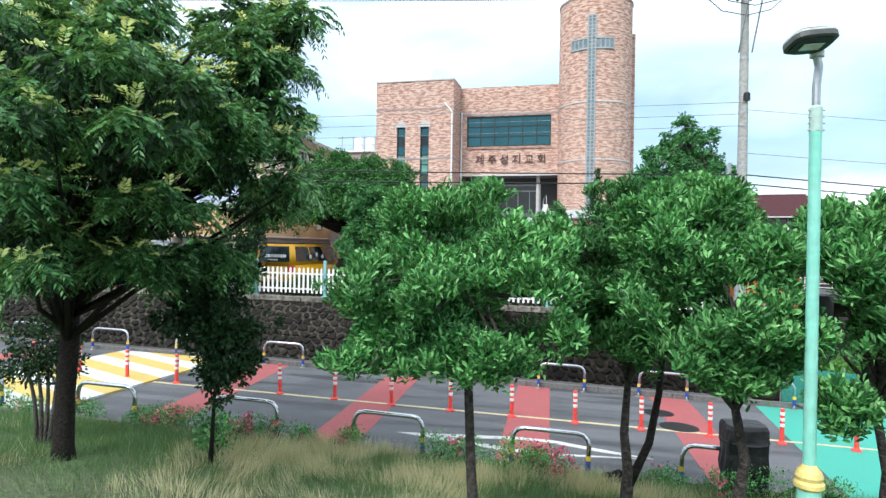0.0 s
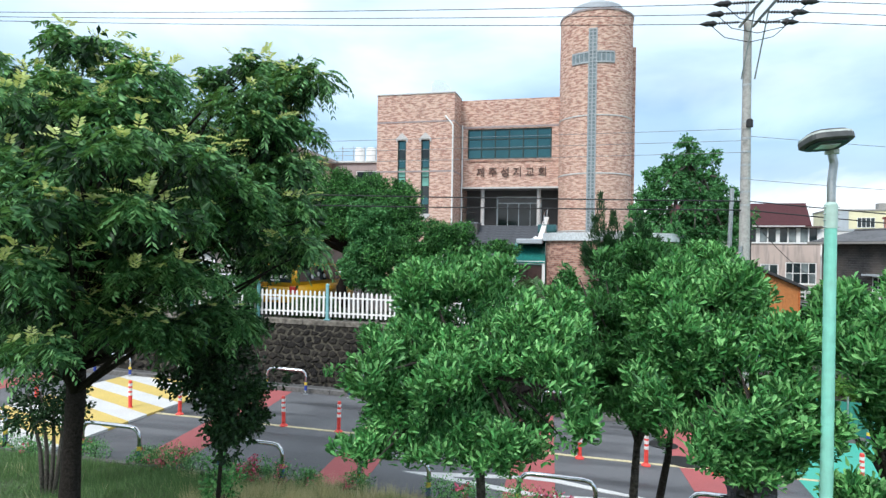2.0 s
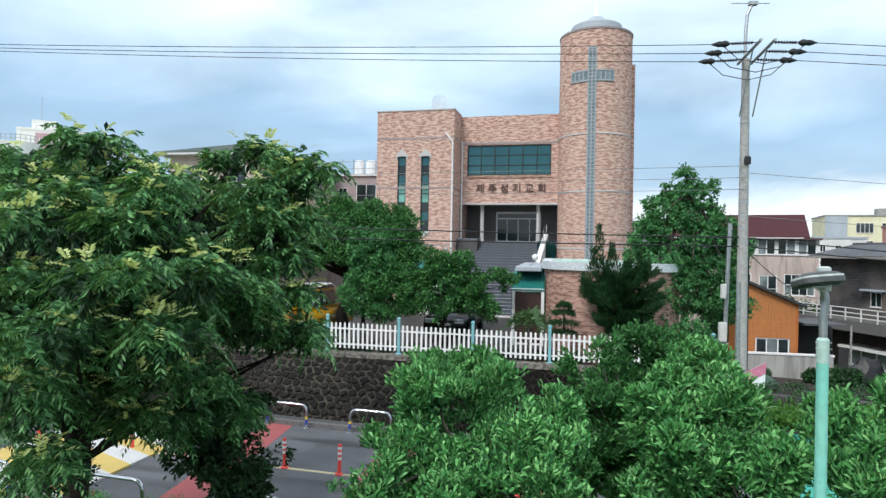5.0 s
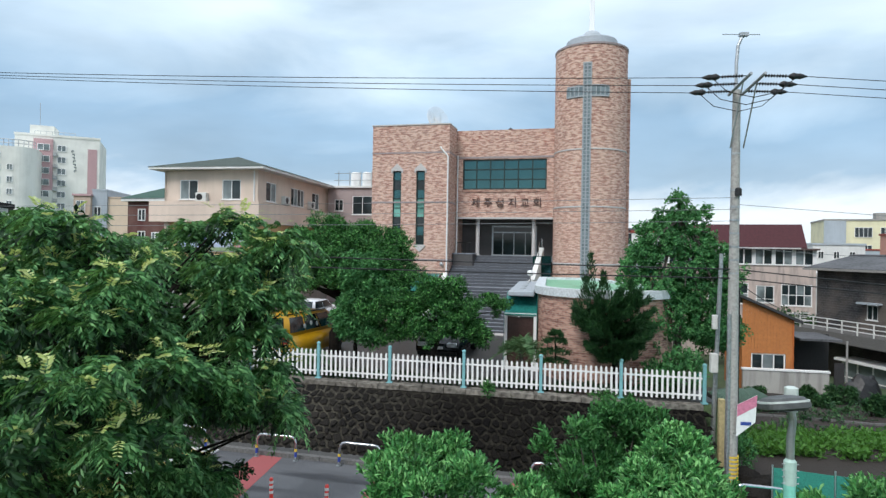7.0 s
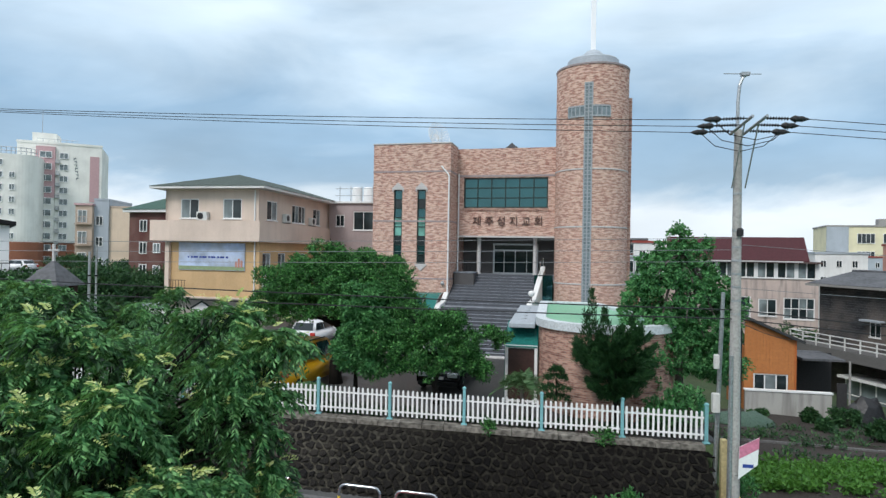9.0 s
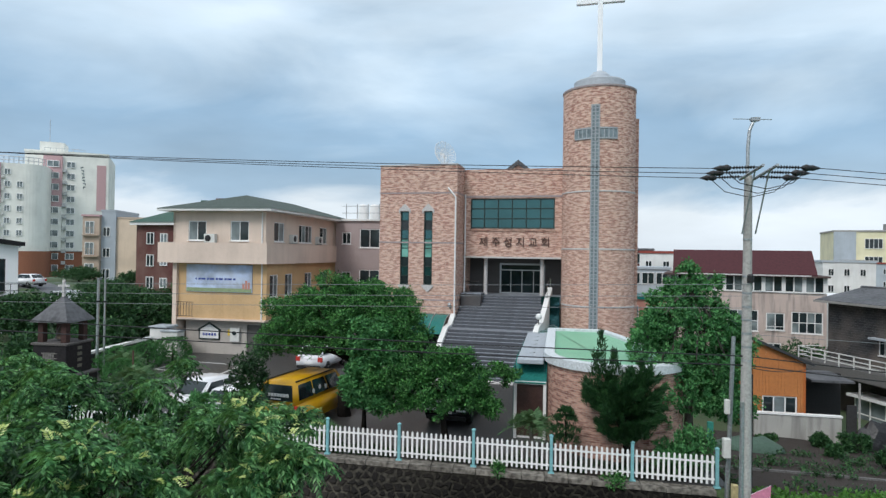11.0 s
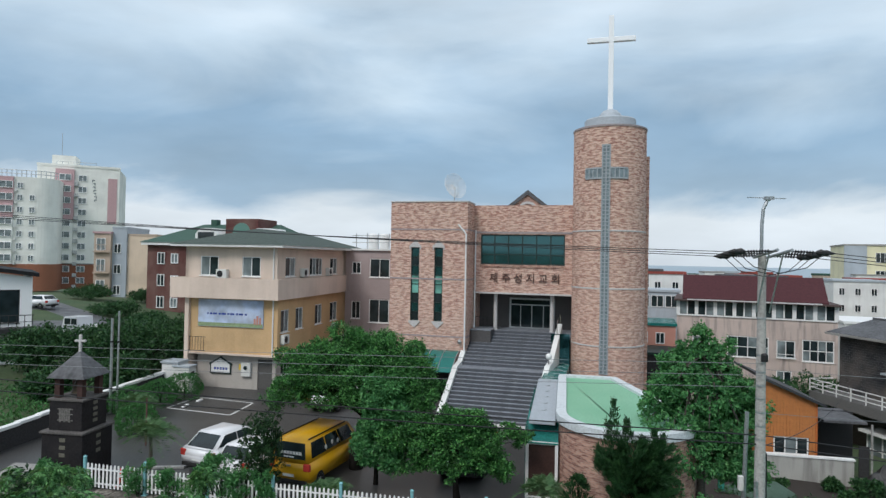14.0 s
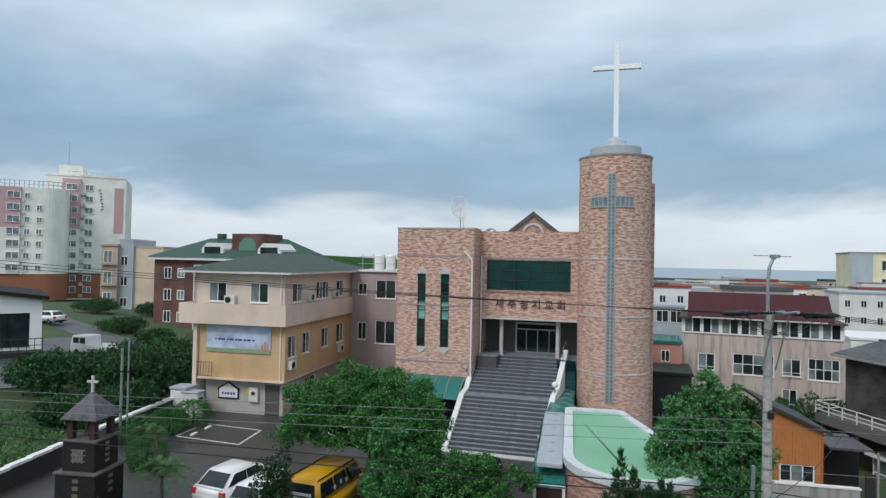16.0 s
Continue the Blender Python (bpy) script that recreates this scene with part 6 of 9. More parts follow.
def shrub(name, label, x, y, z, r, leaf_m, leaf, tips, per=6, flowers=0, seed=1, group="", category="shrub", h=None, flower_m=None, loose=False):
    """A low bush: bare stems inside, leaves over an uneven dome, blooms on top."""
    h = h or r * 0.8
    t = thing(name, label, category, (x, y, z), 0, group)
    rr = random.Random(seed)
    bm = B()
    for k in range(6):
        branching(bm, (0, 0, -0.05), [(rr.uniform(-0.6, 0.6) * r, rr.uniform(-0.6, 0.6) * r, rr.uniform(0.6, 1.2) * h)], 0.03 * max(0.5, r), 0.1 * r, seed + k, 5)
    part("stem", bm, M_bark, t)["kind"] = "stuff"
    blobs = [((0, 0, h * 0.75), (r, r * 0.9, h * 0.75))] + [((rr.uniform(-0.5, 0.5) * r, rr.uniform(-0.5, 0.5) * r, h * rr.uniform(0.7, 1.2)), (r * 0.5, r * 0.5, h * 0.5)) for _ in range(4)]
    if loose:
        blobs = [((rr.uniform(-0.9, 0.9) * r, rr.uniform(-0.4, 0.4) * r, h * rr.uniform(0.2, 1.25)), (r * rr.uniform(0.2, 0.4), r * 0.3, r * rr.uniform(0.2, 0.5))) for _ in range(9)]
    leaf_mesh("foliage", crown_tips(blobs, tips, seed, 0.3 if loose else 0.5, 0.5), leaf_m, leaf[0], leaf[1], per, 0.8, 0, seed, parent=t)
    if flowers > 3:
        sides = [(rr.uniform(-0.7, 0.7), rr.uniform(-0.9, 0.4)) for _ in range(1 + flowers // 14)]
        top = [q for q in crown_tips(blobs, flowers * 16, seed + 50, 0.95, 0.8) if q[0][2] > h * 0.5 and min(math.hypot(q[0][0] / r - a_, q[0][1] / r - b_) for a_, b_ in sides) < 0.3][:int(flowers * 0.9)]
        leaf_mesh("blooms", top, flower_m or M_azalea, 0.055, 0.05, 6, 1.0, 0, seed + 9, parent=t, label="pink-red blooms")["kind"] = "stuff"
    return t


AZ = "azaleas along the street"
for k, (x, y, r, fl) in enumerate(((-1.5, 11.05, 0.35, 25), (-1.0, 11.0, 0.4, 45), (-0.5, 10.85, 0.4, 30), (0.75, 10.55, 0.35, 90), (1.35, 10.6, 0.35, 45), (1.9, 10.4, 0.3, 15), (2.75, 10.45, 0.3, 20), (4.35, 10.35, 0.42, 45), (4.8, 10.2, 0.4, 10), (5.5, 9.9, 0.45, 6), (6.1, 9.75, 0.42, 95), (6.0, 10.05, 0.35, 0), (7.9, 9.7, 0.35, 15), (8.75, 9.6, 0.4, 35), (9.3, 9.6, 0.45, 0), (-3.8, 11.0, 0.35, 15), (-2.6, 11.1, 0.35, 30), (-4.6, 11.2, 0.4, 10), (10.2, 9.7, 0.35, 20))):
    shrub("azalea_bush", "low azalea bush with pink-red blooms by the rail" if fl else "low green azalea bush by the rail", x, y, land(x, y), r, M_leaf_ever, (0.05, 0.022), 170, 6, int(fl * (0.6 if fl > 80 else 0.28)), 60 + k, AZ, "bush")
shrub("leafy_sapling", "bright green leafy sapling at the foot of the camellia", 0.95, 9.2, land(0.95, 9.2), 0.3, M_leaf_ever, (0.09, 0.05), 90, 6, 0, 99, h=0.5)


def stone_mesh(name, seed, mat_, rx=0.3, ry=0.25, rz=0.2):
    rr = random.Random(seed)
    bm = B()
    bmesh.ops.create_icosphere(bm, subdivisions=2, radius=1.0)
    for v_ in bm.verts:
        k_ = 1 + 0.25 * noise.noise(v_.co * 1.4 + Vector((seed * 3.1, 0, 0)))
        v_.co = Vector((v_.co.x * rx * k_, v_.co.y * ry * k_, v_.co.z * rz * k_))
    return mesh_of(name, bm, mat_)


for k, (x, y, sc) in enumerate(((7.2, 9.95, 0.9), (7.65, 9.85, 0.7), (7.0, 9.8, 0.6), (9.95, 10.0, 0.8), (10.4, 9.9, 0.6), (0.55, 10.6, 0.6), (0.2, 10.5, 0.5))):
    ob = new("rock", stone_mesh("rock", k + 1, M_basalt))
    ob.matrix_world = Matrix.LocRotScale((x, y, land(x, y) + 0.06), Euler((0, 0, k)), (sc, sc, sc))
    tagged(ob, "dark rough basalt rock on the grass", "rock", "rocks on the bank")
def squared(t):
    """Turns a round outline into a box with soft corners."""
    return 0.92 / max(abs(math.cos(t)), abs(math.sin(t))) ** 0.75


bx_ = thing("wrapped_bin", "upright bin wrapped in wrinkled black plastic", "bin", (9.1, 9.95, land(9.1, 9.95)))
bm = B()
rings = []
for i, (z, r) in enumerate(((-0.05, 0.36), (0.12, 0.34), (0.3, 0.32), (0.5, 0.34), (0.72, 0.33), (0.92, 0.35), (1.1, 0.34), (1.16, 0.31))):
    rings.append([bm.verts.new((r * squared(t) * (1 + 0.12 * noise.noise(Vector((math.cos(t) * 2.5, math.sin(t) * 2.5, z * 3)))) * math.cos(t), 0.8 * r * squared(t) * (1 + 0.12 * noise.noise(Vector((math.cos(t) * 2.5, math.sin(t) * 2.5, z * 3 + 5)))) * math.sin(t), z)) for t in np.linspace(0, 2 * math.pi, 25)[:-1]])
for a_, b_ in zip(rings, rings[1:]):
    for k in range(24):
        bm.faces.new((a_[k], a_[(k + 1) % 24], b_[(k + 1) % 24], b_[k]))
bm.faces.new(rings[-1])
part("plastic_wrap", bm, M_sheetblack, bx_)
part("tie", lathe(B(), [(0.35, 0.88), (0.365, 0.9), (0.35, 0.93)], 20), M_cable, bx_)

# ---- street furniture ----
# tubular rails
rail_t = thing("tube_barrier", "low bent steel barrier with yellow and blue bands", "barrier", (0, 0, 0), 0, "street barriers")
pts = [(-0.63, 0, 0), (-0.63, 0, 0.52), (-0.6, 0, 0.62), (-0.53, 0, 0.69), (-0.43, 0, 0.71), (0.43, 0, 0.71), (0.53, 0, 0.69), (0.6, 0, 0.62), (0.63, 0, 0.52), (0.63, 0, 0)]
part("rail", tube(B(), pts, 0.04, 10), M_steel, rail_t, smooth=True)
for sx in (-0.63, 0.63):
    part("yellow_band", rod(B(), (sx, 0, 0.28), (sx, 0, 0.36), 0.043, n=12), M_yellow, rail_t)
    part("blue_band", rod(B(), (sx, 0, 0.12), (sx, 0, 0.27), 0.043, n=12), M_blue, rail_t)
    part("foot_plate", lathe(B(), [(0.08, -0.02), (0.08, 0.012), (0.05, 0.02)], 12, (sx, 0)), M_galv, rail_t)
spots_ = [(x, 10.93 - 0.085 * x, -4.86) for x in (-8.0, -5.3, -2.28, 0.65, 3.37, 6.17, 8.87, 11.75, 14.5)] + [(x, 17.93 - 0.06 * x, -3.4) for x in (-10.2, -7.25, -4.3, -1.35, 1.28, 3.0, 6.95, 9.67, 12.37, 15.3, 18.2, 21)]
for k, (x, y, a) in enumerate(spots_):
    m_ = pose(x, y, zg(x, y) + 0.0, 0, 1.9, a)
    if k == 0:
        rail_t.matrix_world = m_
    else:
        copy_thing(rail_t, m_)
# flexible posts
bol = thing("delineator_post", "orange flexible post with white reflective bands on its base", "traffic post", (0, 0, 0), 0, "orange posts on the centre line")
part("base", lathe(B(), [(0.1, 0), (0.1, 0.025), (0.06, 0.05), (0.048, 0.07)], 16), M_orange, bol)
part("shaft", lathe(B(), [(0.046, 0.07), (0.046, 0.71), (0.034, 0.735), (0.005, 0.74)], 14), M_orange, bol)
for z in (0.36, 0.48, 0.6):
    part("reflective_band", lathe(B(), [(0.047, z), (0.0495, z + 0.005), (0.0495, z + 0.065), (0.047, z + 0.07)], 14), M_reflect, bol)
first = True
for k in range(-3, 18):
    x = -4.28 + k * 1.405
    y = 14.62 - 0.082 * (x + 2.0)
    m_ = pose(x, y, zg(x, y), random.uniform(-1, 1), random.uniform(-1, 1), k * 20)
    if first:
        bol.matrix_world, first = m_, False
    else:
        copy_thing(bol, m_)

# near street lamp
lamp = thing("street_lamp", "mint green street lamp with a tilted flat grey head", "street lamp", (7.79, 5.08, land(7.79, 5.08)))
lz = 4.8 - land(7.79, 5.08)
part("base_sleeve", lathe(B(), [(0.13, -0.05), (0.12, 0.05), (0.092, 0.15), (0.085, 1.62)], 20), M_mint, lamp)
part("collar", lathe(B(), [(0.088, 1.6), (0.108, 1.62), (0.108, 1.65), (0.09, 1.67), (0.1, 1.7), (0.085, 1.74), (0.06, 1.77), (0.046, 1.79)], 20), plain("pale yellow collar", (0.72, 0.58, 0.2), 0.5, vary=0.2), lamp, "yellow moulded collar")
part("pole", lathe(B(), [(0.047, 1.6), (0.043, lz - 0.2)], 16), M_mint, lamp)
part("upper_pole", lathe(B(), [(0.046, lz - 0.2), (0.046, lz - 0.02), (0.03, lz)], 16), plain("pale mint paint", (0.42, 0.58, 0.52), 0.45, vary=0.15), lamp, "faded pale upper sleeve")
for k in range(4):
    part("clip", rod(B(), (-0.062, -0.01, lz - 0.19 + k * 0.05), (0.062, -0.01, lz - 0.19 + k * 0.05), 0.005, n=5), M_galv, lamp)
part("neck", tube(B(), [(0.0, 0, lz - 0.05), (0.0, 0.0, lz + 0.15), (0.015, 0.0, lz + 0.3), (-0.01, 0.0, lz + 0.42)], 0.03, 10), M_galv, lamp, "grey bent steel neck")
part("socket", lathe(B(), [(0.0, lz + 0.36), (0.05, lz + 0.37), (0.05, lz + 0.55), (0.03, lz + 0.56), (0.0, lz + 0.56)], 14), plain("pale lamp socket", (0.5, 0.56, 0.52), 0.4), lamp, "pale socket behind the head")
HEAD = pose(-0.115, -0.14, lz + 0.45, -12, -5, 6)
outline = [(0.168 * math.copysign(abs(math.cos(k * 0.2618)) ** 0.55, math.cos(k * 0.2618)), 0.145 * math.copysign(abs(math.sin(k * 0.2618)) ** 0.6, math.sin(k * 0.2618))) for k in range(24)]
bm = B()
rings = [[bm.verts.new((x * q, y * q, z)) for x, y in outline] for q, z in ((0.9, -0.035), (1.0, -0.025), (1.0, 0.012), (0.8, 0.05), (0.45, 0.066))]
for a_, b_ in zip(rings, rings[1:]):
    for k in range(24):
        bm.faces.new((a_[k], a_[(k + 1) % 24], b_[(k + 1) % 24], b_[k]))
bm.faces.new(rings[0][::-1])
bm.faces.new(rings[-1])
part("head", bm, plain("lamp head grey", (0.075, 0.08, 0.08), 0.5), lamp, "rounded dark lamp head").matrix_basis = HEAD
part("top_cover", prism(B(), [(x * 0.98, y * 0.98) for x, y in outline], 0.013, 0.03), plain("pale lamp cover", (0.55, 0.6, 0.57), 0.4), lamp, "pale cover").matrix_basis = HEAD
part("lens", prism(B(), [(x * 0.82, y * 0.8) for x, y in outline], -0.045, -0.036), M_black, lamp).matrix_basis = HEAD
part("led_panel", box(B(), -0.075, 0.075, -0.045, 0.045, -0.052, -0.046), M_headlamp, lamp).matrix_basis = HEAD

# utility poles
pz = zg(12.35, 19.6)
up = thing("utility_pole", "tall concrete utility pole with strain insulators", "utility pole", (12.35, 19.3, 0))
part("shaft", lathe(B(), [(0.19, pz - 0.2), (0.15, 5.0), (0.11, 11.35)], 18), M_pole, up)
bm = B()
tube(bm, [(-0.02, 0, 9.8), (-0.02, 0, 12.2), (0.02, 0, 12.7), (0.12, 0, 12.95), (0.2, 0, 13.0)], 0.05, 10)
part("top_tube", bm, M_galv, up)
bm = B()
rod(bm, (-0.45, 0, 13.05), (0.65, 0, 13.02), 0.012, n=6)
box(bm, 0.05, 0.3, -0.08, 0.08, 12.98, 13.08)
part("top_bar", bm, M_galv, up)
for sx in (-0.18, 0.2):
    bm = B()
    rod(bm, (sx, 0.15, 11.25), (sx + 0.05, -1.45, 11.45), 0.045, n=8)
    rod(bm, (sx, -0.05, 9.6), (sx + 0.04, -0.9, 11.38), 0.022, n=6)
    part("cross_arm", bm, M_galv, up)
for yo, zo in ((-1.3, 11.42), (-0.7, 11.36), (-0.1, 11.3)):
    for sx in (-1, 1):
        ins = new("insulator")
        ins.parent = up
        ins["label"] = "dark ribbed strain insulator"
        prof = [(0.012, 0.0)]
        for q in range(8):
            prof += [(0.02, 0.1 + q * 0.075), (0.055, 0.12 + q * 0.075), (0.02, 0.15 + q * 0.075)]
        prof += [(0.02, 0.75)]
        part("ribs", lathe(B(), prof, 10), M_black, ins)
        part("clamp", lathe(B(), [(0.03, 0.72), (0.06, 0.76), (0.1, 0.84), (0.075, 0.95), (0.085, 1.02), (0.05, 1.12), (0.015, 1.22)], 10), M_black, ins)
        ins.matrix_basis = pose(0.2 * sx, yo, zo, 0, 92 * sx, 0)
    bm = B()
    tube(bm, [(-1.1, yo, zo - 0.08), (-0.7, yo, zo - 0.45), (0, yo - 0.05, zo - 0.62), (0.7, yo, zo - 0.45), (1.1, yo, zo - 0.08)], 0.012, 6)
    part("jumper", bm, M_cable, up)
for z in (1.2, 2.2, 3.4, 4.6, 5.8, 6.2, 6.6, 7.0, 7.4, 7.8, 8.3, 9.4):
    part("strap", rod(B(), (0, 0, z), (0, 0, z + 0.06), 0.17 - 0.004 * z, n=14), M_galv, up)
part("junction_box", lathe(B(), [(0.1, 8.15), (0.1, 8.35), (0.06, 8.4)], 12, (0.05, -0.12)), M_black, up)
part("conduit", rod(B(), (-0.16, -0.16, pz), (-0.15, -0.13, 4.6), 0.06, n=10), M_galv, up)
for k in range(7):
    part("warning_band", rod(B(), (0.02, 0, pz + 0.15 + k * 0.12), (0.02, 0, pz + 0.21 + k * 0.12), 0.2, n=16), M_yellow, up)
part("cable_guard", box(B(), 0.12, 0.22, 0.05, 0.2, pz, 5.4), M_black, up)
p2 = thing("steel_pole", "short galvanised pole leaning beside the utility pole", "pole", (12.15, 20.05, 0))
part("shaft", rod(B(), (-0.12, 0, fence_z(12) - 1.9), (0.12, 0.1, 6.42), 0.075, 0.06, 12), M_galv, p2)
part("meter_case", box(B(), -0.24, -0.02, -0.22, -0.02, 2.7, 3.3, 0.02), M_ac, p2)
part("meter_case", box(B(), -0.2, -0.05, -0.2, -0.05, 4.05, 4.5, 0.02), M_ac, p2)
part("yellow_guard", box(B(), 0.02, 0.2, -0.25, -0.07, -0.2, 1.9, 0.02), plain("faded yellow guard", (0.5, 0.42, 0.22), 0.7), p2)
sg = thing("cloth_sign", "small pink and white banner tied to the pole", "sign", (12.3, 19.08, 1.0))
part("cloth", panel(B(), [(0.08, 0), (0.62, 0.45), (0.66, 1.25), (0.1, 0.95)], -0.1, -0.085), M_white, sg)
part("pink_band", panel(B(), [(0.1, 0.6), (0.645, 0.92), (0.66, 1.25), (0.1, 0.95)], -0.108, -0.102), plain("pink print", (0.6, 0.2, 0.3), 0.7), sg)
part("writing", box(B(), 0.2, 0.5, -0.107, -0.103, 0.35, 0.45), M_blue, sg)
part("tie", rod(B(), (0.0, -0.09, 0.1), (0.1, -0.09, 0.1), 0.01, n=6), M_cable, sg)


def cable(label, p, q, sag, r, m_):
    p, q = Vector(p), Vector(q)
    pts_ = [p.lerp(q, k / 24) - Vector((0, 0, sag * 4 * (k / 24) * (1 - k / 24))) for k in range(25)]
    single("power_cable", tube(B(), pts_, r, 5), m_, label, "cable", "overhead cables")


for yo, zo in ((-1.3, 11.38), (-0.7, 11.32), (-0.1, 11.26)):
    cable("thin black overhead power line", (11.0, 19.3 + yo, zo), (-48, 21.5 + yo, zo + 3.9 + 0.9 * yo * 0.6), 0.55, 0.011, M_cable)
    cable("thin black overhead power line", (13.7, 19.3 + yo, zo), (62, 14.5 + yo, zo - 3.2), 0.5, 0.011, M_cable)
for z0, z1 in ((5.95, 7.3), (5.68, 6.7)):
    cable("thick black overhead telephone cable", (12.3, 19.25, z0), (-45, 20.6, z1 + 0.3), 0.35, 0.02, M_cable)
    cable("thick black overhead telephone cable", (12.4, 19.25, z0), (60, 19.5, z0 - 2.4), 0.5, 0.018, M_cable)
for z0, z1 in ((8.1, 7.6), (7.75, 7.3), (7.4, 6.95)):
    cable("thin pale overhead service wire", (12.35, 19.15, z0), (-45, 20.3, z1), 0.25, 0.008, M_wirelight)
for z0 in (7.9, 6.6):
    cable("thin pale overhead service wire", (12.5, 19.3, z0), (62, 26, z0 - 1.0), 0.5, 0.008, M_wirelight)
cable("black service drop cable to the house", (12.45, 19.4, 5.6), (28.3, 46.5, 2.6), 0.7, 0.014, M_cable)


# ---- yard: trees and planting ----
YZ = 1.7
at = (-1.9, 26.3, YZ)
tree("broad_crowned_tree", "broad dark-trunked evergreen tree with a wide dense crown in the yard", at, [(0, 0, -0.1), (-0.1, 0, 0.9), (0.15, 0.1, 1.7), (0.3, 0.2, 2.6)], 0.26,
     rel(at, [((-4.2, 27.5, 5.6), (1.9, 2.0, 1.3)), ((-2.4, 27.0, 6.3), (2.0, 2.0, 1.4)), ((-0.6, 26.6, 6.1), (1.8, 1.9, 1.4)), ((0.6, 26.0, 5.6), (1.4, 1.5, 1.2)), ((-3.4, 25.6, 5.2), (1.6, 1.4, 1.1)), ((-1.4, 25.2, 5.4), (1.6, 1.4, 1.1)), ((-5.0, 26.8, 4.9), (1.2, 1.3, 0.9)), ((0.9, 25.2, 4.9), (1.0, 1.0, 0.9)), ((-1.8, 27.6, 7.0), (1.5, 1.5, 0.7))]),
     9500, M_leaf_camphor, (0.12, 0.055), 10, seed=31, limbs=30, inner=0.4, up=0.7, jitter=0.06, tufts=12, tuft_r=0.3, gap=0.12)
at = (-0.6, 24.6, YZ)
tree("evergreen_tree", "dark blue-green evergreen tree with a slender trunk in the yard", at, [(0, 0, -0.1), (0.0, 0, 0.9), (0.0, 0.1, 1.6), (0.1, 0.0, 2.6)], 0.09,
     rel(at, [((-0.4, 24.5, 4.6), (1.1, 1.0, 1.1)), ((0.5, 24.3, 4.3), (1.0, 1.0, 0.9)), ((-0.1, 24.4, 5.5), (0.9, 0.9, 0.7)), ((-0.9, 24.3, 3.7), (0.8, 0.8, 0.6)), ((-0.5, 23.9, 3.1), (0.85, 0.8, 0.55)), ((0.3, 23.9, 2.9), (0.8, 0.7, 0.6))]),
     2200, M_leaf_ginkgo, (0.15, 0.075), 9, seed=32, limbs=14, inner=0.5, up=0.4, jitter=0.05, tufts=6, tuft_r=0.4)
at = (2.9, 23.4, YZ)
tree("spreading_tree", "low spreading green tree beside the dark car", at, [(0, 0, -0.1), (-0.1, 0, 0.8), (0.1, 0.0, 1.4), (0.2, 0.0, 1.9)], 0.13,
     rel(at, [((2.2, 23.4, 4.2), (1.3, 1.1, 0.7)), ((3.4, 23.3, 4.1), (1.3, 1.2, 0.75)), ((4.3, 23.4, 3.8), (0.9, 0.9, 0.6)), ((2.9, 23.2, 4.7), (1.2, 1.0, 0.6)), ((1.4, 23.3, 4.0), (1.0, 0.9, 0.55)), ((0.5, 23.4, 3.9), (0.8, 0.8, 0.45)), ((4.9, 23.5, 4.2), (0.7, 0.7, 0.5)), ((3.7, 22.8, 3.4), (0.9, 0.7, 0.45)), ((2.7, 22.7, 3.3), (0.9, 0.7, 0.45)), ((4.6, 23.0, 3.2), (0.6, 0.6, 0.4)), ((1.6, 23.2, 3.2), (0.9, 0.7, 0.5))]),
     3900, M_leaf_camphor, (0.12, 0.055), 10, seed=33, limbs=18, inner=0.4, up=0.6, jitter=0.05, tufts=10, tuft_r=0.32, gap=0.1)
# juniper with flame-like sprays
at = (9.2, 21.25, YZ)
jun = thing("juniper_tree", "dark juniper with ragged upright sprays before the brick wall", "tree", at)
bm = B()
tube(bm, [(0, 0, -0.1), (0.05, 0, 0.7), (0.0, 0, 1.8), (-0.1, 0, 3.2)], [0.15, 0.12, 0.09, 0.04], 10)
rng = np.random.default_rng(34)
flames = [((-0.78, 0, 3.7), 1.5, 0.2), ((-0.95, 0.1, 3.2), 1.1, 0.22), ((-0.35, 0, 3.45), 0.8, 0.24), ((0.5, -0.1, 3.3), 0.6, 0.2)]
for k in range(90):
    d = rng.normal(0, 1, 3)
    d /= np.linalg.norm(d)
    c = d * np.array([1.25, 1.1, 1.2]) * rng.uniform(0.45, 1.0)
    c[0] *= 0.75 + 0.25 * min(1.0, (c[2] + 1.25) / 0.9)
    flames.append((tuple(c + np.array([0.05, 0, 2.15])), rng.uniform(0.4, 0.75), rng.uniform(0.16, 0.28)))
tips = []
for k, (c, L, wd) in enumerate(flames):
    if k % 3 == 0:
        branching(bm, (0, 0, 0.9 + 0.02 * k), [c], 0.04, 0.15, 300 + k, 6)
    lean = np.array([c[0] * 0.85 * (k > 3) - 0.05, c[1] * 0.8, 0.75]) + rng.normal(0, 0.25, 3) * (k > 3)
    lean /= np.linalg.norm(lean)
    for _ in range(62):
        u_ = rng.random() ** 1.1
        a_ = rng.uniform(0, 6.28)
        tw = np.array([math.cos(a_), math.sin(a_), 0]) * wd * (1 - u_) ** 0.8 * math.sqrt(rng.random())
        tips.append((np.array(c) + lean * L * (u_ - 0.4) + tw, lean * 1.0 + tw * 1.4))
part("trunk", bm, M_bark, jun, smooth=True)
leaf_mesh("foliage", tips, M_leaf_pine, 0.2, 0.03, 6, 0.3, 0, 35, parent=jun, jitter=0.04)
at = (12.0, 24.0, YZ)
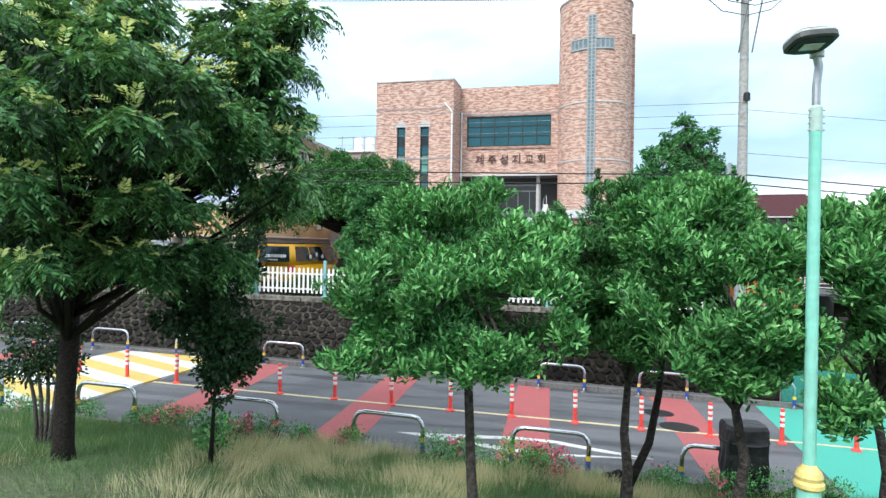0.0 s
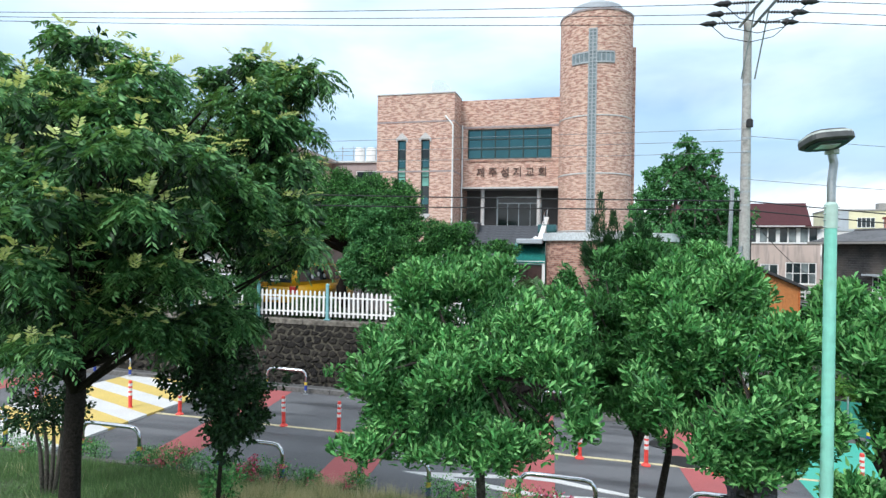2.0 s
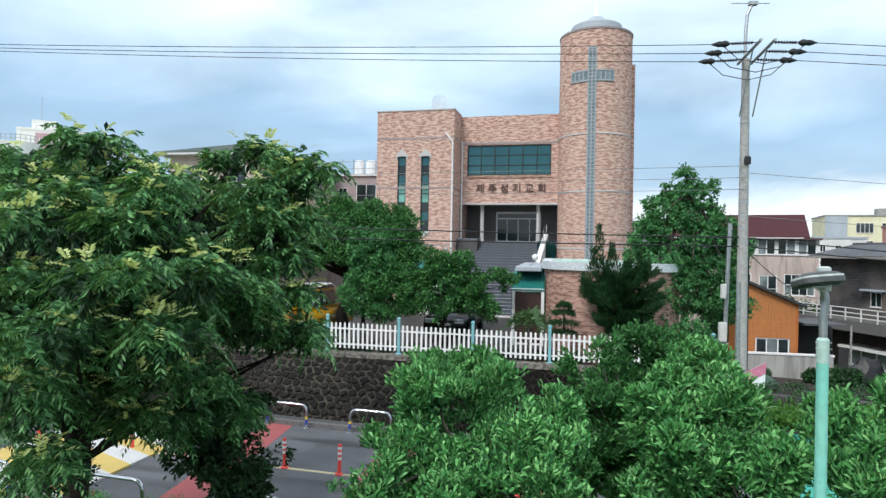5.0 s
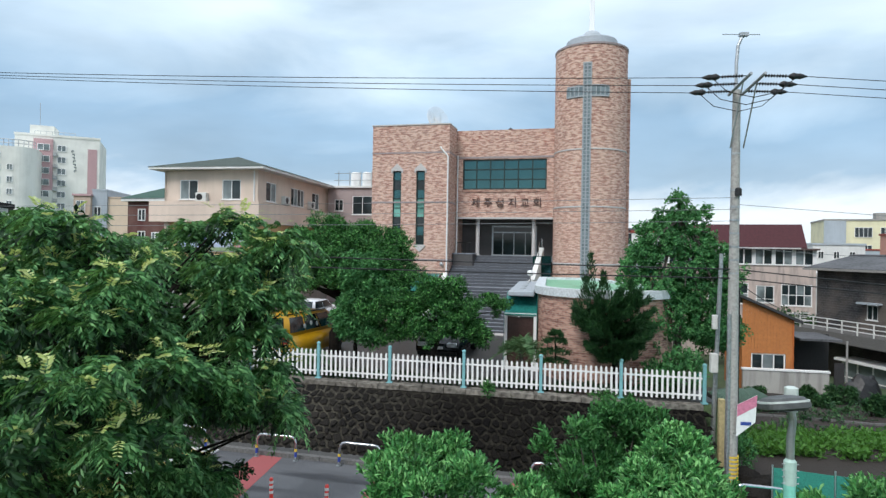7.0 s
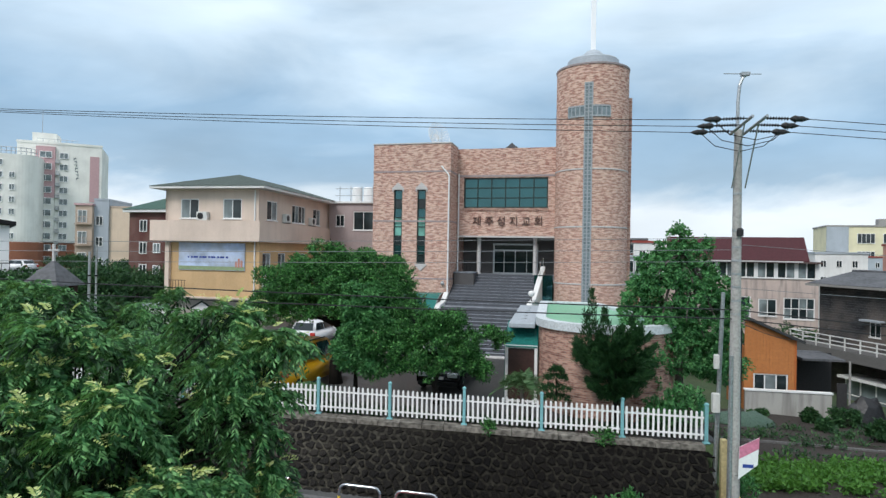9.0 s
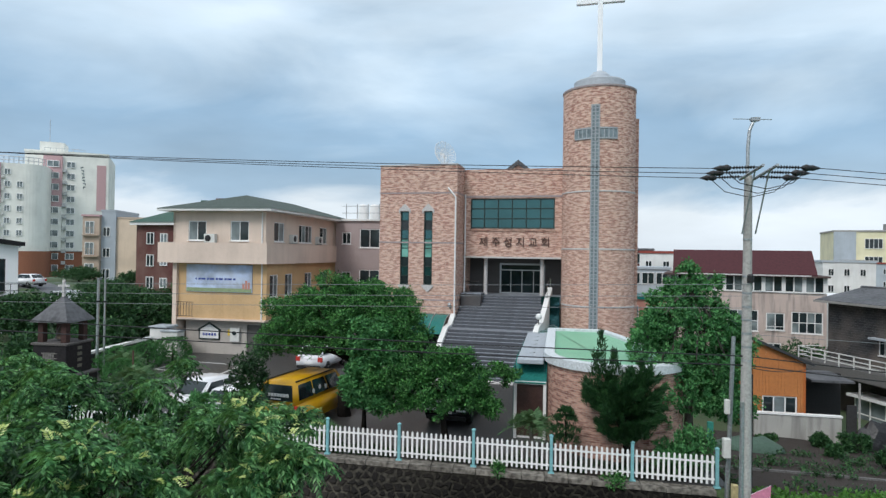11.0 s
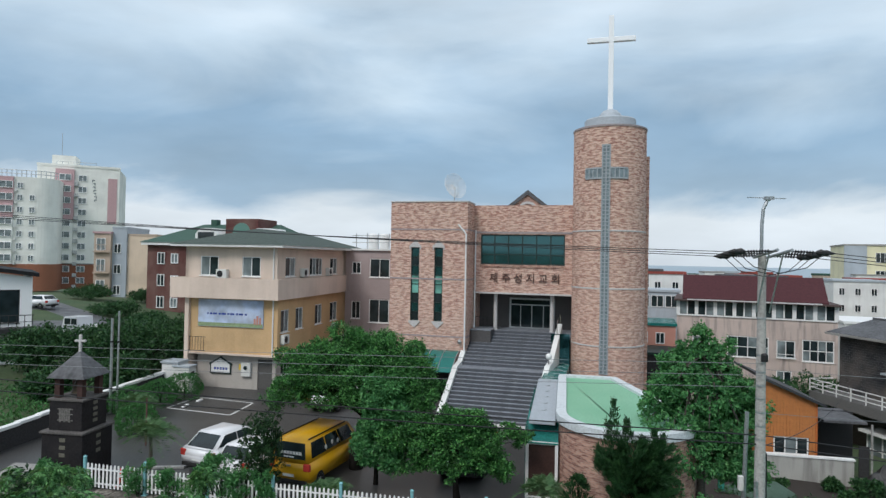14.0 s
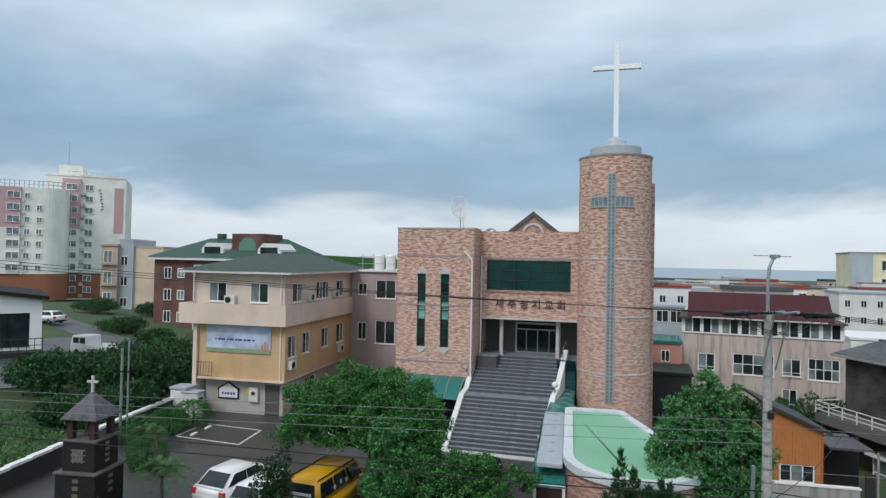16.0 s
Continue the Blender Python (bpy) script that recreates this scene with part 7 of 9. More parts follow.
tree("ginkgo_tree", "tall conical leafy tree at the corner of the yard", at, [(0, 0, -0.2), (0, 0, 1.5), (0.05, 0, 3.5), (0, 0, 6.4)], 0.17,
     rel(at, [((12.0, 24, 3.9), (2.4, 1.9, 1.0)), ((10.9, 23.8, 5.0), (1.6, 1.5, 0.85)), ((13.0, 24, 4.9), (1.6, 1.5, 0.85)), ((12.0, 23.9, 6.1), (1.9, 1.6, 0.8)), ((11.3, 24, 6.9), (1.0, 1.0, 0.6)), ((12.7, 24, 6.9), (1.0, 1.0, 0.6)), ((12.0, 24, 7.6), (0.8, 0.8, 0.5)), ((12.0, 24, 8.3), (0.35, 0.35, 0.5)), ((13.4, 23.6, 3.4), (1.1, 1.1, 0.7)), ((10.6, 23.4, 3.2), (1.0, 0.9, 0.8)), ((12.9, 24, 7.8), (0.22, 0.22, 0.45)), ((11.3, 24, 7.7), (0.22, 0.22, 0.45)), ((10.4, 24, 5.9), (0.7, 0.7, 0.45)), ((13.7, 24, 5.8), (0.6, 0.6, 0.4))]),
     5200, M_leaf_ginkgo, (0.15, 0.08), 8, seed=36, limbs=24, inner=0.5, up=0.3, jitter=0.05, bark=M_bark_grey, tufts=10, tuft_r=0.3, droop=0.25)
for k, (x, y, r, h) in enumerate(((11.5, 21.2, 0.75, 1.0), (10.7, 21.0, 0.6, 0.7), (12.7, 22.3, 0.8, 1.3), (13.1, 21.0, 0.6, 0.9))):
    z = YZ if x < 12.2 else land(x, y)
    shrub("leafy_shrub", "loose bright green shrub in the yard corner", x, y, z, r, M_leaf_ginkgo, (0.14, 0.06), 260, 7, 0, 140 + k, "corner shrubs", h=h)
# layered dwarf pine
at = (7.25, 21.45, YZ)
dp = thing("layered_pine", "small clipped pine with flat leaf tiers", "tree", at)
part("trunk", tube(B(), [(0, 0, -0.1), (0.02, 0, 0.6), (0, 0, 1.75)], [0.05, 0.04, 0.02], 8), M_bark, dp)
tp = []
for z, r in ((0.85, 0.5), (1.2, 0.48), (1.55, 0.36), (1.8, 0.2)):
    for k in range(70):
        a_ = rng.uniform(0, 6.28)
        q = r * math.sqrt(rng.random())
        tp.append((np.array([q * math.cos(a_), q * math.sin(a_), z + 0.1 * (1 - q / r)]), np.array([math.cos(a_) * 0.6, math.sin(a_) * 0.6, 0.8])))
leaf_mesh("foliage", tp, M_leaf_pine, 0.13, 0.04, 7, 0.5, 0, 37, parent=dp)


def palm(x, y, z, h, r, n, seed, label, group="palms"):
    """A short trunk with arching fronds of narrow leaflets."""
    t = thing("small_palm", label, "palm", (x, y, z), 0, group)
    part("trunk", tube(B(), [(0, 0, -0.1), (0.02, 0, h * 0.5), (0, 0, h)], [0.1, 0.08, 0.07], 9), M_bark_grey, t)
    rg = np.random.default_rng(seed)
    tips_ = [(np.array([0, 0, h]), np.array([math.cos(a_), math.sin(a_), rg.uniform(0.35, 1.9)])) for a_ in np.linspace(0, 12.56, n * 2)]
    frond_mesh("fronds", tips_, M_palm, r, r * 0.3, 0.03, 18, 0.6, seed, t, hang=0.25)
    return t


palm(6.1, 22.1, YZ, 1.1, 1.0, 26, 41, "small palm with arching fronds beside the gate")
palm(-1.9, 22.2, YZ, 0.4, 1.1, 34, 42, "dark sago palm behind the fence")
palm(-10.4, 24.3, YZ, 1.6, 1.2, 34, 43, "palm with drooping grey-green fronds near the monument")
palm(-15.6, 31.2, YZ, 1.0, 1.1, 30, 44, "palm with drooping grey-green fronds near the monument")
# clipped and loose bushes
for k, (x, y, r, h) in enumerate(((-17.2, 33.0, 1.2, 1.55), (-16.8, 35.1, 1.05, 1.6), (-16.3, 37.0, 1.1, 1.65), (-14.4, 29.3, 1.0, 1.5))):
    t_ = thing("clipped_bush", "rounded dark green clipped bush by the yard wall", "bush", (x, y, YZ), 0, "clipped bushes")
    part("stem", tube(B(), [(0, 0, -0.05), (0.05, 0, h * 0.4), (0, 0, h * 0.7)], [0.06, 0.05, 0.03], 7), M_bark, t_)
    leaf_mesh("foliage", crown_tips([((0, 0, h * 0.42), (r, r, h * 0.58))], 1500, 150 + k, 0.8, 0.4), M_leaf_shade, 0.09, 0.045, 5, 0.8, 0, 150 + k, parent=t_, jitter=0.02)
shrub("yard_bush", "dark leafy bush beside the yellow van", -4.5, 22.0, YZ, 0.9, M_leaf_deep, (0.13, 0.06), 650, 8, 0, 160, h=2.2)
for k, (x, r, h) in enumerate(((-12.6, 0.6, 0.7), (-11.2, 0.4, 0.45), (-8.9, 0.5, 1.0), (-7.5, 0.45, 0.8), (-6.4, 0.5, 1.3), (-5.5, 0.45, 1.8), (-4.6, 0.5, 1.5), (-3.8, 0.4, 1.1))):
    shrub("wall_weed", "loose weedy bush growing over the fence", x, fence_y(x) - 0.12, fence_z(x) - 0.05, r, M_leaf_ginkgo, (0.13, 0.05), 200, 7, 0, 170 + k, "weeds on the wall", h=h, loose=True)
for k, (x, r) in enumerate(((8.7, 0.4), (5.0, 0.2))):
    shrub("wall_weed", "small weed tuft growing on the wall top", x, fence_y(x) - 0.3, fence_z(x) - 0.2, r, M_leaf_camphor, (0.1, 0.045), 80, 6, 0, 180 + k, "weeds on the wall", h=0.3)

# low dark planting along the inside of the fence
rng = np.random.default_rng(190)
tips = []
for k in range(1500):
    x = rng.uniform(-13, 11.6)
    hgt = 0.3 + 0.22 * noise.noise(Vector((x * 0.8, 0, 5)))
    tips.append((np.array([x, fence_y(x) + rng.uniform(0.16, 0.5), max(fence_z(x) - 0.05, 1.72) + rng.random() * hgt]), rng.normal(0, 0.5, 3) + np.array([0, -0.2, 0.7])))
tagged(leaf_mesh("fence_planting", tips, M_leaf_deep, 0.13, 0.045, 7, 0.8, 0.0, 191), "low dark green plants inside the picket fence", "plants", kind="stuff")


# ---- vehicles ----
def quad_plate(bm, c, inset_u, inset_v, off=0.012, thick=0.01):
    """A thin pane laid on the four-cornered face c, drawn in from its edges."""
    a, b, d, e = [Vector(p) for p in c]
    n_ = (b - a).cross(e - a).normalized()

    def at_(u, v):
        return a.lerp(b, u).lerp(e.lerp(d, u), v)

    q = [at_(inset_u[0], inset_v[0]), at_(inset_u[1], inset_v[0]), at_(inset_u[1], inset_v[1]), at_(inset_u[0], inset_v[1])]
    lo = [bm.verts.new(p + n_ * (off - thick)) for p in q]
    hi = [bm.verts.new(p + n_ * off) for p in q]
    bm.faces.new(lo[::-1])
    bm.faces.new(hi)
    for k in range(4):
        bm.faces.new((lo[k], lo[(k + 1) % 4], hi[(k + 1) % 4], hi[k]))
    return bm


def car(name, label, at, turn, L, W, H, paint, belt, lower, cab, rows=2, category="car", bars=False):
    """front at -y: lower body outline, a tapered cabin, panes, wheels, lamps and plates."""
    t = thing(name, label, category, at, turn)
    bm = B()
    slab(bm, lower, -W / 2, W / 2)
    bmesh.ops.recalc_face_normals(bm, faces=bm.faces)
    bmesh.ops.bevel(bm, geom=list(bm.edges), offset=0.07, segments=3, affect="EDGES")
    part("body", bm, paint, t, smooth=True)
    y0, y1, y2, y3 = cab
    wb, wt = W / 2 * 0.95, W / 2 * 0.78
    lo = [(-wb, y0, belt - 0.05), (wb, y0, belt - 0.05), (wb, y1, belt - 0.05), (-wb, y1, belt - 0.05)]
    hi = [(-wt, y2, H), (wt, y2, H), (wt, y3, H), (-wt, y3, H)]
    bm = B()
    vl, vh = [bm.verts.new(p) for p in lo], [bm.verts.new(p) for p in hi]
    bm.faces.new(vh)
    bm.faces.new(vl[::-1])
    for k in range(4):
        bm.faces.new((vl[k], vl[(k + 1) % 4], vh[(k + 1) % 4], vh[k]))
    bmesh.ops.recalc_face_normals(bm, faces=bm.faces)
    bmesh.ops.bevel(bm, geom=list(bm.edges), offset=0.06, segments=3, affect="EDGES")
    part("cabin", bm, paint, t, smooth=True)
    faces = [(lo[0], lo[1], hi[1], hi[0]), (lo[1], lo[2], hi[2], hi[1]), (lo[2], lo[3], hi[3], hi[2]), (lo[3], lo[0], hi[0], hi[3])]
    for k, f in enumerate(faces):
        if k in (0, 2):
            part("windscreen" if k == 0 else "rear_window", quad_plate(B(), f, (0.08, 0.92), (0.2, 0.9)), M_glass, t)
        else:
            for r_ in range(rows):
                u0, u1 = 0.06 + r_ * 0.88 / rows, 0.06 + (r_ + 1) * 0.88 / rows - 0.02
                part("side_window", quad_plate(B(), f, (u0, u1), (0.22, 0.9)), M_glass, t)
    wr = 0.33
    for sx in (-1, 1):
        for wy in (-L / 2 + 0.85, L / 2 - 0.85):
            w_ = new("wheel")
            w_.parent = t
            w_.matrix_basis = pose(sx * (W / 2 - 0.1), wy, wr, 0, 90 * sx, 0)
            part("tyre", lathe(B(), [(0.2, -0.09), (wr - 0.03, -0.1), (wr, -0.06), (wr, 0.06), (wr - 0.03, 0.11), (0.2, 0.115)], 24), M_rubber, w_)
            part("rim", lathe(B(), [(0.21, 0.06), (0.21, 0.117), (0.17, 0.1), (0.05, 0.12), (0.01, 0.12)], 16), M_galv, w_)
        part("headlight", box(B(), *sorted((sx * (W / 2 - 0.5), sx * (W / 2 - 0.08))), -L / 2 - 0.01, -L / 2 + 0.12, belt - 0.38, belt - 0.2, 0.02), M_headlamp, t)
        part("taillight", box(B(), *sorted((sx * (W / 2 - 0.28), sx * (W / 2 + 0.006))), L / 2 - 0.12, L / 2 + 0.012, belt - 0.3, belt - 0.02, 0.02), M_lampglass, t)
        part("mirror", box(B(), *sorted((sx * (W / 2 - 0.02), sx * (W / 2 + 0.2))), y0 + 0.35, y0 + 0.5, belt - 0.02, belt + 0.16, 0.03), paint, t)
    for sy in (-1, 1):
        part("number_plate", box(B(), -0.26, 0.26, *sorted((sy * (L / 2 - 0.02), sy * (L / 2 + 0.015))), 0.55, 0.66), M_white, t)
        part("bumper", box(B(), -W / 2 + 0.08, W / 2 - 0.08, *sorted((sy * (L / 2 - 0.15), sy * (L / 2 + 0.03))), 0.28, 0.46, 0.03), M_rubber, t)
    if bars:
        for sx in (-0.68, 0.68):
            part("roof_bar", box(B(), sx - 0.025, sx + 0.025, y2 + 0.2, y3 - 0.15, H + 0.01, H + 0.06, 0.01), M_black, t)
    return t


van = car("yellow_van", "yellow minibus parked behind the fence with dark rear window", (-3.35, 25.85, YZ), 168.2, 5.1, 1.9, 1.95, M_van, 1.12,
          [(-2.55, 0.3), (-2.57, 0.75), (-2.35, 0.98), (-1.75, 1.1), (2.5, 1.14), (2.55, 0.8), (2.55, 0.3)], (-1.8, 2.52, -1.05, 2.36), 3, "van", True)
bm = B()
for k in range(7):
    box(bm, -0.55 + k * 0.14, -0.44 + k * 0.14, 2.49, 2.51, 1.42, 1.54)
for k in range(4):
    box(bm, -0.2 + k * 0.12, -0.11 + k * 0.12, 2.51, 2.53, 1.3, 1.36)
part("window_writing", bm, M_white, van)
for sx in (-1, 1):
    for k in range(3):
        part("sticker", lathe(B(), [(0.1, 0), (0.1, 0.004), (0.02, 0.006)], 12), M_white, van).matrix_basis = pose(sx * 0.9, 0.2 + k * 0.5, 1.45 + 0.08 * (k % 2), 0, 82 * sx, 0)
part("emblem", box(B(), -0.1, 0.1, 2.55, 2.562, 0.95, 1.02, 0.004), M_galv, van)
SUV = [(-2.05, 0.32), (-2.1, 0.65), (-1.95, 0.88), (-1.1, 1.0), (2.0, 1.05), (2.1, 0.8), (2.1, 0.32)]
car("white_car", "white crossover car parked on the yard asphalt", (-7.75, 26.4, YZ), 164.4, 4.25, 1.82, 1.58, M_carwhite, 1.0, [(-2.12, 0.34), (-2.16, 0.6), (-2.0, 0.82), (-1.5, 0.95), (-0.9, 1.02), (1.7, 1.1), (2.05, 1.06), (2.16, 0.75), (2.1, 0.34)], (-1.1, 2.1, -0.15, 1.3), 2, "car", False)
car("white_car", "white hatchback half hidden behind a dark bush", (-5.95, 25.2, YZ), 168, 3.7, 1.62, 1.5, M_carwhite, 0.98, [(y * 0.88, z) for y, z in SUV], (-1.0, 1.78, -0.3, 1.4), 2)
car("white_car", "white hatchback parked deep in the yard", (-6.3, 37.0, YZ), 172, 4.0, 1.7, 1.52, M_carwhite, 0.98, [(y * 0.95, z) for y, z in SUV], (-1.05, 1.9, -0.3, 1.5), 2)
car("black_car", "black car with bright headlamps under the spreading tree", (3.0, 27.6, YZ), -8, 4.6, 1.85, 1.62, M_carblack, 1.02, [(y * 1.09, z) for y, z in SUV], (-1.25, 2.15, -0.45, 1.75), 2)
truck = thing("white_truck", "small white pickup truck with a double cab on the lane", "truck", (-36.0, 53.6, land(-36.0, 53.6) + 0.12), 258)
bm = B()
slab(bm, [(-2.3, 0.35), (-2.35, 0.95), (-2.1, 1.9), (-0.3, 1.95), (-0.2, 0.95), (-0.2, 0.35)], -0.85, 0.85)
bmesh.ops.recalc_face_normals(bm, faces=bm.faces)
bmesh.ops.bevel(bm, geom=list(bm.edges), offset=0.06, segments=2, affect="EDGES")
part("cab", bm, M_carwhite, truck)
part("bed", wall(B(), -0.15, 2.4, 0.75, 1.15, [], -0.85, -0.8, "y"), M_carwhite, truck)
part("bed", wall(B(), -0.15, 2.4, 0.75, 1.15, [], 0.8, 0.85, "y"), M_carwhite, truck)
part("bed_floor", box(B(), -0.85, 0.85, -0.15, 2.4, 0.6, 0.75), M_galv, truck)
for sx in (-1, 1):
    for r_ in range(2):
        part("side_window", box(B(), *sorted((sx * 0.85, sx * 0.86)), -1.95 + r_ * 0.85, -1.2 + r_ * 0.8, 1.2, 1.75), M_glass, truck)
    for wy in (-1.5, 1.5):
        part("wheel", rod(B(), (sx * 0.65, wy, 0.32), (sx * 0.87, wy, 0.32), 0.32, n=18), M_rubber, truck)
part("windscreen", box(B(), -0.75, 0.75, -2.27, -2.22, 1.15, 1.75), M_glass, truck)
car("white_car", "small white car on the lane by the green plot", (-51.5, 65.5, land(-51.5, 65.5) + 0.1), -100, 4.2, 1.75, 1.48, M_carwhite, 0.95, SUV, (-1.1, 1.9, -0.3, 1.4), 2)

# cones, cabinet, kerb lines in the yard
cone = thing("traffic_cone", "orange traffic cone with a white band by the fence", "traffic cone", (-10.55, 22.6, YZ), 0, "cones")
part("cone_base", box(B(), -0.18, 0.18, -0.18, 0.18, 0, 0.03, 0.01), M_orange, cone)
part("cone_body", lathe(B(), [(0.14, 0.03), (0.03, 0.68), (0.01, 0.7)], 16), M_orange, cone)
part("white_band", lathe(B(), [(0.088, 0.35), (0.09, 0.352), (0.068, 0.48), (0.066, 0.482)], 16), M_reflect, cone)
copy_thing(cone, pose(-10.15, 22.75, YZ, 0, 0, 30))
cab_ = thing("cabinet", "white metal cabinet with a sloping lid by the annex", "cabinet", annex_at(-6.9, -0.9, YZ), -4.5)
part("body", box(B(), -0.65, 0.55, -0.6, 0.6, 0.1, 1.9, 0.02), M_whitewall, cab_)
part("lid", box(B(), -0.72, 0.62, -0.68, 0.66, 1.9, 2.05, 0.02), M_greytin, cab_)
bm = B()
prism(bm, [(-11.0, 24.5), (-9.2, 24.9), (-8.6, 26.8), (-8.75, 26.85), (-9.35, 25.05), (-11.0, 24.65)], 1.69, 1.78)
single("planter_kerb", bm, M_stonetrim, "pale kerb round a planting bed in the yard", kind="structure")

# bay lines, wheel stops, a post and a cabinet in the yard's far corner
bay = [(-15.89, 34.46), (-11.46, 33.62), (-11.44, 36.64), (-15.58, 37.41)]
for p_, q_ in zip(bay, bay[1:] + bay[:1]):
    d_ = (Vector(q_) - Vector(p_)).normalized()
    n_ = Vector((-d_.y, d_.x)) * 0.06
    bm = B()
    prism(bm, [tuple(Vector(p_) - n_), tuple(Vector(q_) - n_), tuple(Vector(q_) + n_), tuple(Vector(p_) + n_)], YZ - 0.02, YZ + 0.005)
    single("road_marking", bm, M_roadwhite, "worn white parking bay line", kind="structure")
for x, y in ((-15.0, 34.9), (-14.9, 36.4)):
    single("wheel_stop", box(B(), x - 0.1, x + 0.1, y - 0.3, y + 0.3, YZ, YZ + 0.12, 0.03), M_white, "small white wheel stop in the parking bay", "wheel stop", "wheel stops")
single("sign_post", rod(B(), (-12.7, 27.5, YZ), (-12.7, 27.5, YZ + 2.3), 0.035, n=8), M_brick_red, "thin brown post in the yard", "post")
fc = thing("meter_cabinet", "white steel cabinet beside the annex wall", "cabinet", (-17.3, 38.7, YZ), -4)
part("body", box(B(), -0.6, 0.6, -0.4, 0.4, 0.05, 1.7, 0.02), M_ac, fc)
part("lid", box(B(), -0.66, 0.66, -0.46, 0.44, 1.7, 1.82, 0.02), M_greytin, fc)
part("vent", box(B(), 0.602, 0.612, -0.2, 0.2, 1.1, 1.4), M_black, fc)

# ---- monument ----
M_monledge = plain("dark worn ledge", (0.11, 0.1, 0.095), 0.9, vary=0.4)
mon = thing("memorial_tower", "black stone bell monument with a tiled roof and small cross", "monument", (-12.93, 23.18, YZ))
part("lower_block", box(B(), -0.9, 0.9, -0.9, 0.9, 0, 2.0, 0.02), M_monument, mon)
part("ledge", box(B(), -0.97, 0.97, -0.97, 0.97, 2.0, 2.1, 0.02), M_monledge, mon)
part("middle_block", box(B(), -0.73, 0.73, -0.73, 0.73, 2.1, 3.28, 0.02), M_monument, mon)
part("ledge", box(B(), -0.79, 0.79, -0.79, 0.79, 3.28, 3.38, 0.02), M_monledge, mon)
for sx in (-0.5, 0.5):
    for sy in (-0.5, 0.5):
        part("pillar", box(B(), sx - 0.12, sx + 0.12, sy - 0.12, sy + 0.12, 3.38, 4.2, 0.01), plain("dark brown brick", (0.05, 0.022, 0.018), 0.8), mon)
part("bell", lathe(B(), [(0.3, 3.5), (0.26, 3.6), (0.2, 3.85), (0.12, 4.0), (0.02, 4.05)], 18), plain("dark bronze", (0.06, 0.045, 0.03), 0.5, metal=0.6), mon)
bm = B()
vs = [bm.verts.new(p) for p in ((-0.82, -0.82, 4.2), (0.82, -0.82, 4.2), (0.82, 0.82, 4.2), (-0.82, 0.82, 4.2), (-0.78, -0.78, 4.28), (0.78, -0.78, 4.28), (0.78, 0.78, 4.28), (-0.78, 0.78, 4.28), (0, 0, 5.25))]
for q in ((3, 2, 1, 0), (0, 1, 5, 4), (1, 2, 6, 5), (2, 3, 7, 6), (3, 0, 4, 7), (4, 5, 8), (5, 6, 8), (6, 7, 8), (7, 4, 8)):
    bm.faces.new([vs[k] for k in q])
part("roof", bm, M_slate, mon, "dark pyramid roof")
bm = B()
box(bm, -0.05, 0.05, -0.05, 0.05, 5.15, 5.88, 0.01)
box(bm, -0.24, -0.05, -0.05, 0.05, 5.58, 5.67, 0.01)
box(bm, 0.05, 0.24, -0.05, 0.05, 5.58, 5.67, 0.01)
part("cross", bm, M_stonetrim, mon, "small pale cross")
M_relief = plain("worn relief stone", (0.16, 0.15, 0.14), 0.8, vary=0.4)
M_gilt = plain("worn gilt", (0.15, 0.14, 0.11), 0.6)
for k in range(5):
    part("relief_bar", box(B(), -0.28 + 0.1 * k, -0.2 + 0.1 * k, -0.745, -0.728, 2.45 + 0.04 * (k % 2), 3.0), M_relief, mon, "pale carved relief")
for z in (2.5, 2.75, 2.95):
    part("relief_bar", box(B(), -0.34, 0.32, -0.75, -0.728, z, z + 0.04), M_relief, mon, "pale carved relief")
for k in range(4):
    part("writing", box(B(), 0.728, 0.745, -0.1, 0.15, 3.05 - 0.24 * k, 3.18 - 0.24 * k), M_gilt, mon)
for k in range(3):
    part("writing", box(B(), 0.9, 0.915, -0.1, 0.16, 1.7 - 0.3 * k, 1.85 - 0.3 * k), M_gilt, mon)
    part("writing", box(B(), -0.1, 0.15, -0.915, -0.9, 1.7 - 0.3 * k, 1.85 - 0.3 * k), M_gilt, mon)

# dark boundary wall with a stepped white cap
bw = thing("boundary_wall", "dark wall with a stepped white cap along the drive", "wall")
pp = [(-18.65, 20.6, 2.45), (-18.68, 25.2, 2.62), (-18.7, 29.0, 2.75), (-18.72, 34.0, 2.86), (-18.75, 39.4, 2.9)]
for (x0, y0, za), (x1, y1, zb) in zip(pp, pp[1:]):
    n_ = 3
    for k in range(n_):
        a_ = [x0 + (x1 - x0) * k / n_, y0 + (y1 - y0) * k / n_]
        b_ = [x0 + (x1 - x0) * (k + 1) / n_, y0 + (y1 - y0) * (k + 1) / n_]
        z_ = za + (zb - za) * (k + 0.5) / n_
        part("wall_panel", prism(B(), [(a_[0] - 0.12, a_[1]), (a_[0] + 0.12, a_[1]), (b_[0] + 0.12, b_[1]), (b_[0] - 0.12, b_[1])], 0.6, z_), M_darkwall, bw)
        part("cap", prism(B(), [(a_[0] - 0.17, a_[1]), (a_[0] + 0.17, a_[1]), (b_[0] + 0.17, b_[1]), (b_[0] - 0.17, b_[1])], z_, z_ + 0.14), M_white, bw)
bm = B()
prism(bm, [(-15.9, 20.8), (-13.9, 21.2), (-13.9, 24.2), (-16.7, 24.2)], 1.55, 1.72)
single("drive", bm, M_concrete, "grey concrete drive beside the monument", kind="structure")
